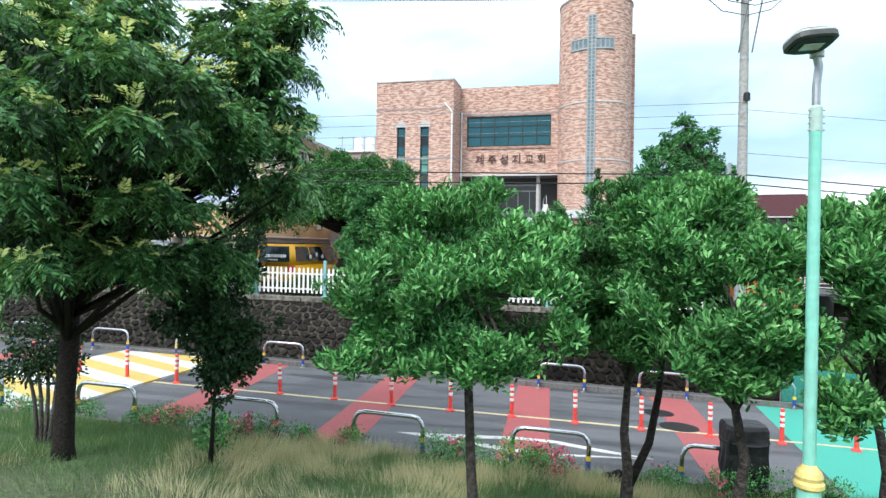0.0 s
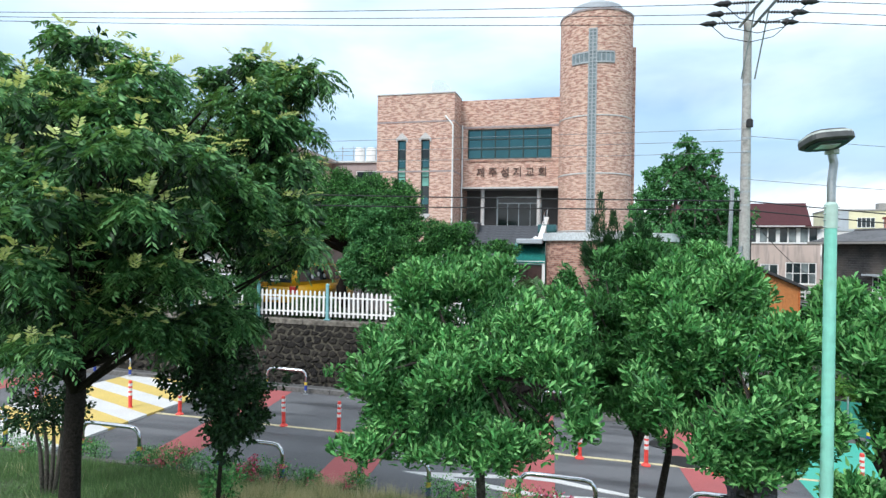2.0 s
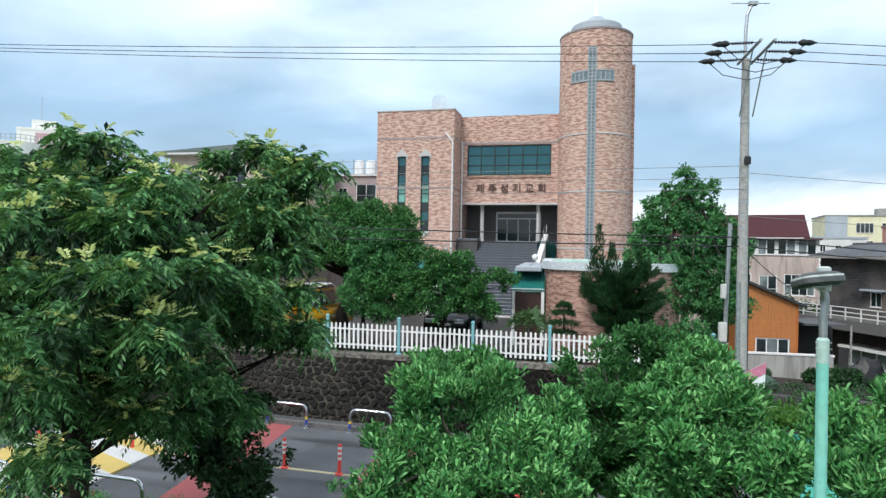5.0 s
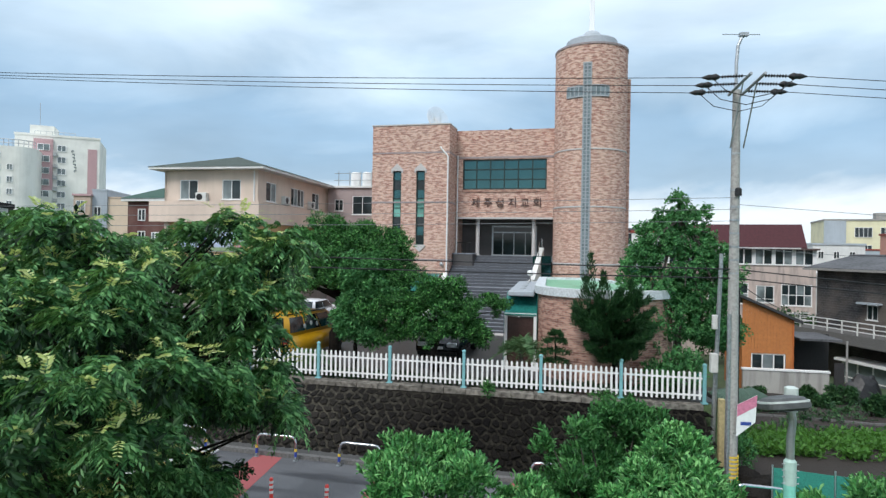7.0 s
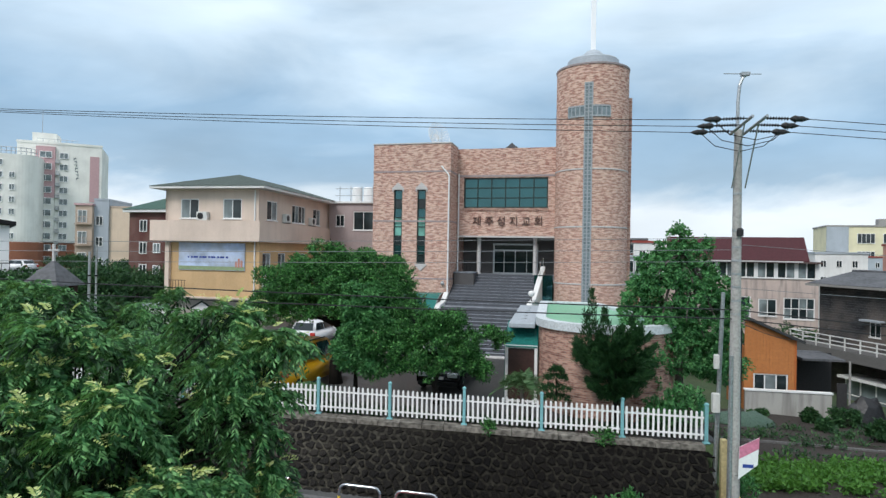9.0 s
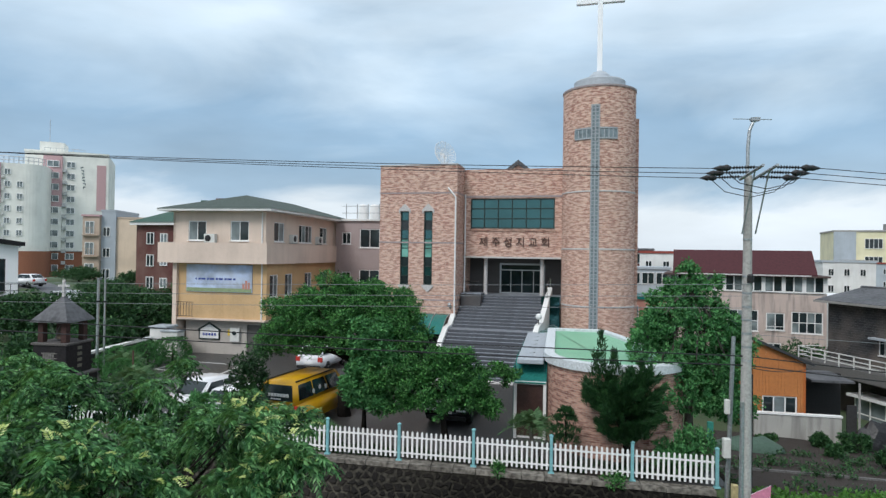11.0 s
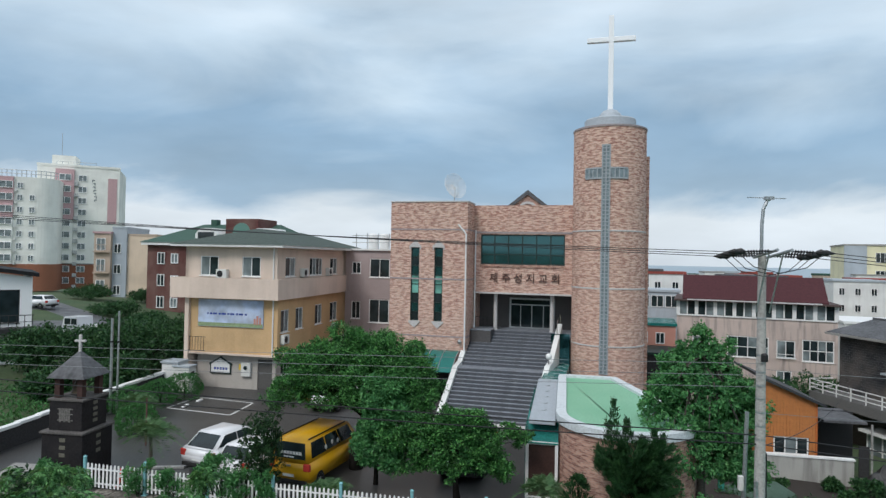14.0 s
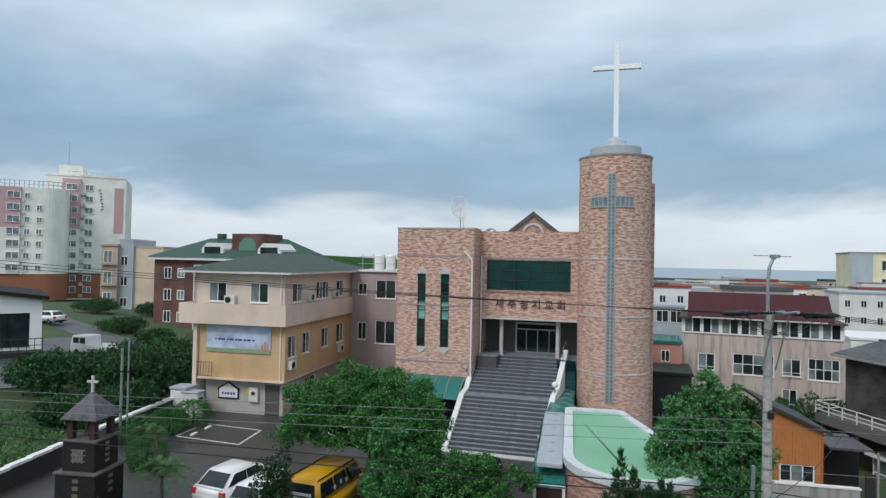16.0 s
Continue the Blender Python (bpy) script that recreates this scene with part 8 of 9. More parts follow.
for dx in (0.0, 0.42):
    q = thing("thin_steel_pole", "thin grey steel pole by the boundary wall", "pole", (-18.3 + dx, 32.6, 1.6), 0, "thin poles")
    part("shaft", rod(B(), (0, 0, 0), (0, 0, 5.6 + dx), 0.09 - dx * 0.06, 0.07 - dx * 0.05, 10), M_galv, q)
    part("band", rod(B(), (0, 0, 4.2), (0, 0, 4.3), 0.1, n=10), M_black, q)


# ---- buildings to the right ----
def win_set(w, h, frame_m, pane_m, cols=2, d=0.08):
    """Shared frame and pane meshes for repeats of one window; the face of the wall is at y = 0."""
    bm = B()
    f = 0.07
    box(bm, 0, w, -d, 0.02, 0, f)
    box(bm, 0, w, -d, 0.02, h - f, h)
    box(bm, 0, f, -d, 0.02, f, h - f)
    box(bm, w - f, w, -d, 0.02, f, h - f)
    for k in range(1, cols):
        box(bm, w * k / cols - f / 2, w * k / cols + f / 2, -d, 0.02, f, h - f)
    fm = mesh_of("window_frame", bm, frame_m)
    pm = mesh_of("pane", box(B(), f * 0.5, w - f * 0.5, -d * 0.4, 0.01, f * 0.5, h - f * 0.5), pane_m)
    return fm, pm


def put_window(parent, meshes, at, turn=0.0):
    w = new("window", meshes[0])
    w.parent = parent
    w.matrix_basis = pose(*at, 0, 0, turn)
    p = new("pane", meshes[1])
    p.parent = w
    return w


W_wide = win_set(1.5, 1.5, M_white, M_glass)
W_small = win_set(0.9, 1.2, M_white, M_glass, 2)
W_flat = win_set(1.9, 1.4, M_white, M_glass_lite, 3, 0.14)
W_slim = win_set(0.6, 0.9, M_white, M_glass, 1)
W_tall = win_set(1.1, 1.6, M_white, M_glass_lite, 2)

mar = thing("apartment_house", "stained pink two storey house with a maroon sheet roof", "house", (22.0, 69.2, 0), -15)
WM = 15.0
part("wall", wall(B(), 0, WM, -4.5, 5.4, [(1.6, 3.3, 1.5, 3.3), (5.0, 8.9, 1.3, 3.5), (9.6, 11.3, 1.5, 3.3), (11.9, 15.0 - 0.3, 1.3, 3.5), (9.6, 11.0, -1.4, 0.2)], 0, 0.3), M_pinkwall, mar)
part("wall", wall(B(), 0.3, 10, -4.5, 7.0, [], 0, 0.3, "y"), M_pinkwall, mar)
part("wall", wall(B(), 0.3, 10, -4.5, 7.0, [], WM - 0.3, WM, "y"), M_pinkwall, mar)
part("wall", wall(B(), 0, WM, -4.5, 7.0, [], 10, 10.3), M_pinkwall, mar)
for a0, a1, z0, z1, c_, r_ in ((1.6, 3.3, 1.5, 3.3, 2, 1), (5.0, 8.9, 1.3, 3.5, 4, 2), (9.6, 11.3, 1.5, 3.3, 2, 1), (11.9, 14.7, 1.3, 3.5, 4, 2), (9.6, 11.0, -1.4, 0.2, 2, 1)):
    window(mar, a0, a1, z0, z1, 0, cols=c_, rows=r_, depth=0.12, fw=0.1, mix=[M_glass_lite, M_glass, M_glass])
bm = B()
for q in ((0.05, WM - 0.05, 5.4, 5.55), (0.05, WM - 0.05, 7.0, 7.15)):
    box(bm, q[0], q[1], -0.12, 0.02, q[2], q[3])
for k in range(9):
    a_ = 0.05 + k * (WM - 0.28) / 8
    box(bm, a_ - 0.1, a_ + 0.26, -0.12, 0.02, 5.55, 7.0)
    if k < 8:
        box(bm, a_ + 0.08 + (WM - 0.28) / 16 - 0.06, a_ + 0.08 + (WM - 0.28) / 16 + 0.06, -0.1, 0.02, 5.55, 7.0)
part("glazed_gallery", bm, M_white, mar, "white framed row of gallery windows")
for k in range(8):
    a_ = 0.21 + k * (WM - 0.28) / 8
    w_ = (WM - 0.28) / 8 - 0.16
    for h_ in range(2):
        part("pane", box(B(), a_ + h_ * w_ / 2 + 0.05, a_ + (h_ + 1) * w_ / 2 - 0.05, -0.04, 0.0, 5.6, 6.95), M_glass_lite if (k * 3 + h_ * 2) % 5 < 2 else M_glass, mar)
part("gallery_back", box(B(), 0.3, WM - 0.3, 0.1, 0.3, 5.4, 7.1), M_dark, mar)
bm = B()
slab(bm, [(-0.55, 7.3), (2.7, 9.75), (2.8, 9.75), (9.0, 7.2), (9.0, 7.05), (-0.55, 7.18)], 0.55, WM - 0.9)
part("roof", bm, M_maroon, mar, "steep maroon sheet roof")
part("roof_slab", box(B(), -0.3, WM + 0.2, -0.75, 10.3, 7.0, 7.18), plain("dark eaves", (0.09, 0.06, 0.055), 0.8), mar)
part("gutter", box(B(), 1.0, WM - 1.5, -0.85, -0.74, 7.1, 7.24), M_stonetrim, mar)
for a_ in (1.55, 9.55):
    bm = B()
    for k in range(2):
        box(bm, a_ - 0.05, a_ + 1.8, -0.3, -0.26, 1.55 + k * 0.35, 1.6 + k * 0.35)
    part("window_rail", bm, M_white, mar)

# charcoal brick house with a balcony
hs = thing("brick_house", "charcoal brick house with a long white-railed balcony", "house", (31.3, 54.6, 0), -73.1)
part("wall", wall(B(), -0.6, 19, 0.5, 5.3, [(4.3, 5.3, 1.55, 2.7)], 0.8, 1.1), M_brick_grey, hs)
part("wall", wall(B(), 1.1, 9, -6, 5.3, [], -0.6, -0.3, "y"), M_brick_grey, hs)
part("wall", wall(B(), -0.6, 19, -6, -0.3, [], 1.3, 1.6), M_brick_grey, hs)
window(hs, 4.3, 5.3, 1.55, 2.7, 0.8, cols=2, depth=0.1)
part("window_shelf", box(B(), 3.9, 5.7, 0.2, 0.79, 2.75, 2.9, 0.01), M_greytin, hs)
part("balcony_slab", box(B(), -1.3, 19, -1.5, 1.3, -0.3, 0.5), M_kerb, hs)
bm = B()
for z in (0.8, 1.12, 1.48):
    rod(bm, (-1.25, -1.45, z), (19, -1.45, z), 0.045, n=6)
    rod(bm, (-1.25, -1.45, z), (-1.25, 0.75, z), 0.045, n=6)
part("balcony_rail", bm, M_whitewall, hs)
for k in range(15):
    part("rail_post", rod(B(), (-1.25 + k * 1.4, -1.45, 0.5), (-1.25 + k * 1.4, -1.45, 1.5), 0.055, n=6), M_whitewall, hs)
bm = B()
slab(bm, [(0.15, 5.27), (0.15, 5.46), (4.8, 6.5), (9.8, 5.6), (9.8, 5.4)], -1.3, 19.5)
part("roof", bm, M_slate, hs, "grey slate roof with deep eaves")
part("gutter", box(B(), -1.35, 19.5, 0.0, 0.148, 5.24, 5.42), M_concrete, hs)
part("ridge", rod(B(), (-1.35, 4.8, 6.52), (19.5, 4.8, 6.52), 0.12, n=8), M_slate, hs)
part("lower_glazing", box(B(), 3.4, 9.0, -0.4, 0.8, -4.2, -1.7), M_glass_lite, hs)
bm = B()
for k in range(5):
    box(bm, 3.4 + k * 1.35, 3.5 + k * 1.35, -0.45, -0.39, -4.2, -1.7)
box(bm, 3.2, 9.2, -1.0, 0.9, -1.7, -1.5)
box(bm, 3.4, 9.0, -0.45, -0.39, -3.0, -2.92)
part("lower_frame", bm, M_whitewall, hs, "pale porch frame with a flat roof")
part("chimney", box(B(), 10, 10.9, 3.9, 4.8, 6.4, 8.6), M_brick_grey, hs)

# orange boarded shed
sh = thing("wooden_shed", "orange stained board shed with a sloping dark roof", "shed", (20.9, 41.9, 0), -3)
SW = 3.05


def shed_top(a):
    return 3.55 - 0.43 * a


board_w = SW / 16
for k in range(16):
    a0 = k * board_w
    zb = -2.6
    if 0.55 <= a0 < 2.6:
        part("board", panel(B(), [(a0, 0.02), (a0 + board_w - 0.012, 0.02), (a0 + board_w - 0.012, shed_top(a0 + board_w)), (a0, shed_top(a0))], 0, 0.03), M_wood, sh)
        part("board", box(B(), a0, a0 + board_w - 0.012, 0, 0.03, zb, -1.12), M_wood, sh)
    else:
        part("board", panel(B(), [(a0, zb), (a0 + board_w - 0.012, zb), (a0 + board_w - 0.012, shed_top(a0 + board_w)), (a0, shed_top(a0))], 0, 0.03), M_wood, sh)
part("back", wall(B(), 0.05, 4.0, -2.6, 1.7, [], 0.06, 0.2, "y"), M_wood, sh)
part("side_wall", wall(B(), 0.05, 5.0, -2.6, 1.7, [], SW - 0.1, SW, "y"), M_darkwall, sh)
window(sh, 0.57, 2.66, -1.12, 0.02, 0.03, cols=3, depth=0.1, fw=0.09, mix=[M_glass, M_glass_lite, M_glass])
bm = B()
panel(bm, [(-0.4, shed_top(-0.4) + 0.02), (SW + 0.5, shed_top(SW + 0.5) + 0.02), (SW + 0.5, shed_top(SW + 0.5) + 0.2), (-0.4, shed_top(-0.4) + 0.2)], -0.35, 5.5)
part("roof", bm, plain("dark sheet roof", (0.04, 0.042, 0.045), 0.6), sh)
part("corner_trim", box(B(), SW - 0.02, SW + 0.08, -0.06, 0.0, -2.6, shed_top(SW)), plain("deep orange trim", (0.45, 0.13, 0.03), 0.5), sh)
# dark roof, back and panel paint the shadow between shed and house
lt_ = thing("lean_to", "open lean-to between shed and house, coloured dark as shadow", "lean-to", (25.0, 42.5, 0), -3)
part("roof", box(B(), 0, 2.6, 0.6, 4.5, 0.75, 0.9), M_slate, lt_)
part("back", box(B(), 0, 3.0, 3.5, 3.7, -3, 0.9), M_darkwall, lt_)
part("post", rod(B(), (2.6, 0, -3), (2.6, 0, 0.9), 0.07, n=8), M_concrete, lt_)
part("panel", box(B(), 2.0, 2.6, 0.3, 0.4, -2.6, -0.6), M_darkwall, lt_)
cw = thing("concrete_wall", "low weathered concrete wall with a white top", "wall", (20.5, 40.6, 0), -4)
part("wall_body", box(B(), 0, 5.0, 0, 0.25, -3.6, -0.85), streaked("streaked concrete", (0.42, 0.41, 0.38), (0.16, 0.155, 0.14), 0.9), cw)
part("cap", box(B(), -0.05, 5.05, -0.06, 0.31, -0.85, -0.75), M_white, cw)

# vegetable plot
bm = B()
xs_, ys_ = list(np.arange(12.6, 40.1, 1.4)), list(np.arange(19.4, 41, 1.2))
gr_ = [[bm.verts.new((x, y, land(x, y) + 0.05)) for x in xs_] for y in ys_]
for i in range(len(ys_) - 1):
    for j in range(len(xs_) - 1):
        bm.faces.new((gr_[i][j], gr_[i][j + 1], gr_[i + 1][j + 1], gr_[i + 1][j]))
single("plot_soil", bm, M_soil, "brown tilled soil of the vegetable plot", kind="structure", smooth=True)
rng = np.random.default_rng(51)
tips = []
for k in range(1500):
    a_, b_ = rng.random(), rng.random()
    x, y = 14.3 + 9.5 * a_, 24.2 + 4.2 * b_ + 0.12 * a_ * 9.5 - 1.0
    if noise.noise(Vector((x * 0.7, y * 0.7, 1))) < -0.25:
        continue
    tips.append((np.array([x, y, land(x, y) + 0.12 + 0.1 * rng.random()]), np.array([0, 0, 1.0])))
cr_ob = leaf_mesh("crops", tips, M_crop, 0.22, 0.12, 8, 1.0, 0, 52, jitter=0.12)
tagged(cr_ob, "dense bed of bright green vegetable leaves", "crops", kind="stuff")
tips = []
for k in range(900):
    r_ = int(rng.integers(0, 6))
    x, y = 15.0 + 13.0 * rng.random(), 29.0 + 1.35 * r_ + rng.normal(0, 0.16)
    if noise.noise(Vector((x * 0.5, y * 0.5, 7))) > 0.0:
        tips.append((np.array([x, y, land(x, y) + 0.06 + 0.12 * rng.random()]), np.array([0, 0, 1.0])))
sd_ob = leaf_mesh("seedlings", tips, M_leaf_far, 0.2, 0.09, 7, 1.0, 0, 53, jitter=0.12)
tagged(sd_ob, "loose rows of dull green seedlings on tilled soil", "crops", kind="stuff")
ed = thing("plot_edging", "pale concrete edging along the vegetable plot", "edging")
for k in range(8):
    x0, x1 = 15.5 + k * 1.6, 15.5 + (k + 1) * 1.6 - 0.04
    y0 = 31.5 + 0.08 * k
    part("edging_piece", prism(B(), [(x0, y0), (x1, y0 + 0.08), (x1, y0 + 0.24), (x0, y0 + 0.16)], lambda x, y: land(x, y) - 0.1, lambda x, y: land(x, y) + 0.16), M_kerb, ed)
for k, (x, y, r, h) in enumerate(((28.3, 35.4, 0.8, 0.9), (24.8, 37.6, 0.7, 0.8), (23.6, 38.4, 0.6, 0.6), (30.2, 36.4, 1.1, 1.5), (31.0, 34.0, 1.2, 1.5), (24.6, 34.2, 0.6, 0.8), (20.0, 37.5, 0.5, 0.5), (23.0, 36.2, 0.4, 0.4), (26.0, 34.8, 0.5, 0.5))):
    shrub("plot_shrub", "rough green shrub beside the plot", x, y, land(x, y), r, M_leaf_far, (0.2, 0.09), 260, 7, 0, 190 + k, "plot shrubs", h=h, loose=True)
nb = thing("net_bed", "planted bed under grey-green netting", "netting", (18.6, 36.4, land(18.6, 36.4)))
bm = B()
bmesh.ops.create_uvsphere(bm, u_segments=24, v_segments=12, radius=1.0)
for v_ in bm.verts:
    v_.co = Vector((v_.co.x * 2.0, v_.co.y * 1.0, max(-0.1, v_.co.z * 0.75 * (1 + 0.3 * noise.noise(v_.co * 2)))))
part("net", bm, plain("grey green net", (0.07, 0.12, 0.09), 0.9, vary=0.5, fine=20, relief=0.6), nb, smooth=True)
part("net_edge", box(B(), -2.2, -1.9, -0.2, 0.0, -0.1, 1.5), M_net, nb)
tp_ = thing("blue_tarp", "crumpled teal tarpaulin heap on the plot", "tarpaulin", (24.5, 28.3, land(24.5, 28.3)))
bm = B()
bmesh.ops.create_icosphere(bm, subdivisions=3, radius=1.0)
for v_ in bm.verts:
    v_.co = Vector((v_.co.x * 1.6, v_.co.y * 0.8, max(-0.05, v_.co.z * 0.5 * (1 + 0.6 * noise.noise(v_.co * 2.3)))))
part("sheet", bm, plain("teal tarpaulin", (0.03, 0.3, 0.32), 0.45, vary=0.3), tp_)
part("rope", tube(B(), [(-1.2, -0.7, 0.1), (0, -0.6, 0.35), (1.2, -0.7, 0.1)], 0.02, 6), M_white, tp_)
bs = thing("black_sheet_heap", "heap under black sheeting by the house", "tarpaulin", (26.6, 38.9, land(26.6, 38.9)))
bm = B()
bmesh.ops.create_icosphere(bm, subdivisions=3, radius=1.0)
for v_ in bm.verts:
    v_.co = Vector((v_.co.x * 1.3, v_.co.y * 0.8, max(-0.05, v_.co.z * 1.7 * (1 + 0.4 * noise.noise(v_.co * 1.7)))))
part("sheet", bm, M_sheetblack, bs)
part("weight", box(B(), -0.3, 0.2, -0.95, -0.75, 0, 0.2), M_concrete, bs)
# teal net fence along the street
nf = thing("net_fence", "teal shade-net fence along the street edge", "fence")
for k in range(9):
    x0, x1 = 13.0 + k * 1.6, 13.0 + (k + 1) * 1.6
    for x in (x0,):
        px_, py_ = street(x, 18.75)
        part("post", rod(B(), (px_, py_, zg(px_, py_) - 0.1), (px_, py_, zg(px_, py_) + 1.1), 0.025, n=6), M_galv, nf)
    (xa, ya), (xb, yb) = street(x0 + 0.03, 18.74), street(x1 - 0.03, 18.74)
    part("net_panel", prism(B(), [(xa, ya), (xb, yb), (xb, yb + 0.02), (xa, ya + 0.02)], lambda x, y: zg(x, y) + 0.02, lambda x, y: zg(x, y) + 0.98 + 0.05 * math.sin(x * 3)), M_net, nf)
for k, (x, s) in enumerate(((12.9, 19.3), (13.3, 19.9), (13.0, 20.6), (13.6, 19.2))):
    px_, py_ = street(x, s)
    ob = new("rock", stone_mesh("rock", k + 21, M_basalt, 0.5, 0.4, 0.4))
    ob.matrix_world = pose(px_, py_, land(px_, py_) + 0.12, 0, 0, 50 * k)
    tagged(ob, "dark rough basalt boulder at the wall corner", "rock", "boulders at the corner")


# ---- far buildings ----
def block(name, label, at, turn, W, D, z0, z1, wall_m, rows, wins, side_rows=None, roof_m=None, category="building", cap=0.3, group=""):
    """A far house: walls, a flat roof slab, and rows of (a, z) windows on its front and right side."""
    t = thing(name, label, category, at, turn, group)
    part("wall", box(B(), 0, W, 0, D, z0, z1), wall_m, t)
    part("roof", box(B(), -0.15, W + 0.15, -0.15, D + 0.15, z1, z1 + cap), roof_m or M_concrete, t)
    for a_, z_ in rows:
        put_window(t, wins, (a_, 0, z_))
    for b_, z_ in side_rows or ():
        put_window(t, wins, (W, b_, z_), 90)
    return t


def farther(ob, k):
    """Moves a thing out along the line of sight and enlarges it by k."""
    c = Vector((5.5, 0.1, 9.9))
    ob.location = c + (ob.location - c) * k
    ob.scale = (k, k, k)


# apartment slab with a red-bayed tower and a lower wing whose end is rounded
apt = thing("apartment_block", "tall cream apartment block with dusty red panels and brick podium", "apartment block", (-82.0, 98.8, -0.6), 30)
part("wall", box(B(), 0.5, 13.7, 0, 12, 9.05, 26.9), M_apt, apt)
part("podium", box(B(), 0.4, 13.8, -0.1, 12, 4.5, 9.05), M_apt_brick, apt, "brick red podium")
part("podium_ledge", box(B(), 0.4, 13.85, -0.25, 0.0, 9.05, 9.22), M_concrete, apt)
part("red_bay", box(B(), 3.4, 6.35, -0.45, 0.0, 17.2, 26.4), M_apt_red, apt, "dusty red painted bay")
part("lower_bay", box(B(), 3.4, 6.35, -0.45, 0.0, 9.22, 17.2), M_apt, apt)
part("end_panel", box(B(), 11.8, 13.3, -0.08, 0.0, 16.7, 25.1), M_apt_red, apt, "dusty red painted strip")
part("parapet", box(B(), 0.4, 13.8, -0.1, 0.2, 26.9, 27.3), M_apt, apt)
part("stair_house", box(B(), 2.2, 6.0, 3, 8, 26.9, 29.3), M_apt, apt)
part("mast", rod(B(), (3.6, 4, 29.3), (3.6, 4, 33.6), 0.05, n=6), M_galv, apt)
W_bay = win_set(1.9, 1.15, M_brightwhite, M_glass_lite, 2, 0.16)
W_pair = win_set(1.35, 1.1, M_brightwhite, M_glass_lite, 2, 0.14)
for k in range(10):
    z_ = 24.35 - k * 2.09
    put_window(apt, W_bay, (4.0, -0.45 if z_ > 9.3 else -0.1, z_))
    put_window(apt, W_pair, (7.0, 0 if z_ > 9.3 else -0.1, z_))
    bm = B()
    box(bm, 6.4, 7.1, -0.6, -0.05, z_ - 0.9, z_ - 0.75)
    for q in range(4):
        rod(bm, (6.42 + q * 0.22, -0.58, z_ - 0.8), (6.42 + q * 0.22, -0.58, z_ - 0.3), 0.025, n=5)
    rod(bm, (6.4, -0.58, z_ - 0.3), (7.1, -0.58, z_ - 0.3), 0.03, n=5)
    shelf_ = part("unit_shelf", bm, M_galv, apt)
    part("outdoor_unit", box(B(), 6.45, 7.0, -0.5, -0.1, z_ - 0.75, z_ - 0.25, 0.03), M_ac, shelf_)
bm = B()
for k in range(7):
    u_ = 9.2 + 0.07 * k + 0.05 * (k % 2)
    box(bm, u_, u_ + 0.42, -0.05, 0.0, 24.55 - k * 0.6, 24.68 - k * 0.6)
    box(bm, u_ + (0.3 if k % 3 else 0.0), u_ + (0.4 if k % 3 else 0.1), -0.05, 0.0, 24.3 - k * 0.6, 24.54 - k * 0.6)
part("wall_writing", bm, plain("dark teal letters", (0.06, 0.1, 0.12), 0.6), apt)
bm = B()
for k in range(8):
    rod(bm, (3.5 + k * 0.9, 0, 27.3), (3.5 + k * 0.9, 0, 27.8), 0.04, n=5)
rod(bm, (3.5, 0, 27.8), (9.8, 0, 27.8), 0.04, n=5)
part("roof_rail", bm, M_galv, apt)
apt2 = thing("apartment_block", "lower round-ended wing of the cream apartment block with roof rails", "apartment block", (-95.3, 83.3, -0.6), 30)
end_ = [(20.9 + 3.1 * math.sin(a_), 2.6 * (1 - math.cos(a_))) for a_ in (radians(9 * k) for k in range(11))]
plan_ = [(0, 0)] + end_ + [(24.0, 10), (0, 10)]
part("wall", prism(B(), plan_, lambda x, y: 9.1, lambda x, y: 23.85), M_apt, apt2, smooth=False)
out_ = [(20.9 + (u_ - 20.9) * 1.03, v_ - 0.1) for u_, v_ in end_]
part("podium", prism(B(), [(0, -0.1)] + out_ + [(24.09, 10), (0, 10)], lambda x, y: 4.5, lambda x, y: 9.1), M_apt_brick, apt2, "brick red podium")
part("red_bay", box(B(), 13.6, 17.85, -0.35, 0.0, 16.9, 23.8), M_apt_red, apt2, "dusty red painted bay")
part("lower_bay", box(B(), 13.6, 17.85, -0.35, 0.0, 9.1, 16.9), M_apt, apt2)
W_slim = win_set(0.85, 1.0, M_brightwhite, M_glass_lite, 2, 0.12)
for k in range(7):
    z_ = 21.9 - k * 2.05
    put_window(apt2, W_bay, (15.9, -0.35 if z_ > 9.3 else -0.1, z_))
    put_window(apt2, W_slim, (18.35, 0 if z_ > 9.3 else -0.1, z_))
    if k:
        put_window(apt2, W_slim, (20.1, 0 if z_ > 9.3 else -0.1, z_))
    part("outdoor_unit", box(B(), 18.05, 18.35, -0.4, -0.05, z_ - 0.6, z_ - 0.2, 0.03), M_ac, apt2)
bm = B()
rim_ = [(14.0 + 0.7 * k, 0.15) for k in range(10)] + [(20.9 + 2.95 * math.sin(a_), 0.15 + 2.5 * (1 - math.cos(a_))) for a_ in (radians(15 * k) for k in range(6))]
for u_, v_ in rim_:
    rod(bm, (u_, v_, 23.85), (u_, v_, 25.0), 0.06, n=5)
for z_ in (24.4, 25.0):
    tube(bm, [(u_, v_, z_) for u_, v_ in rim_], [0.06] * len(rim_), 5)
part("roof_rail", bm, M_galv, apt2)

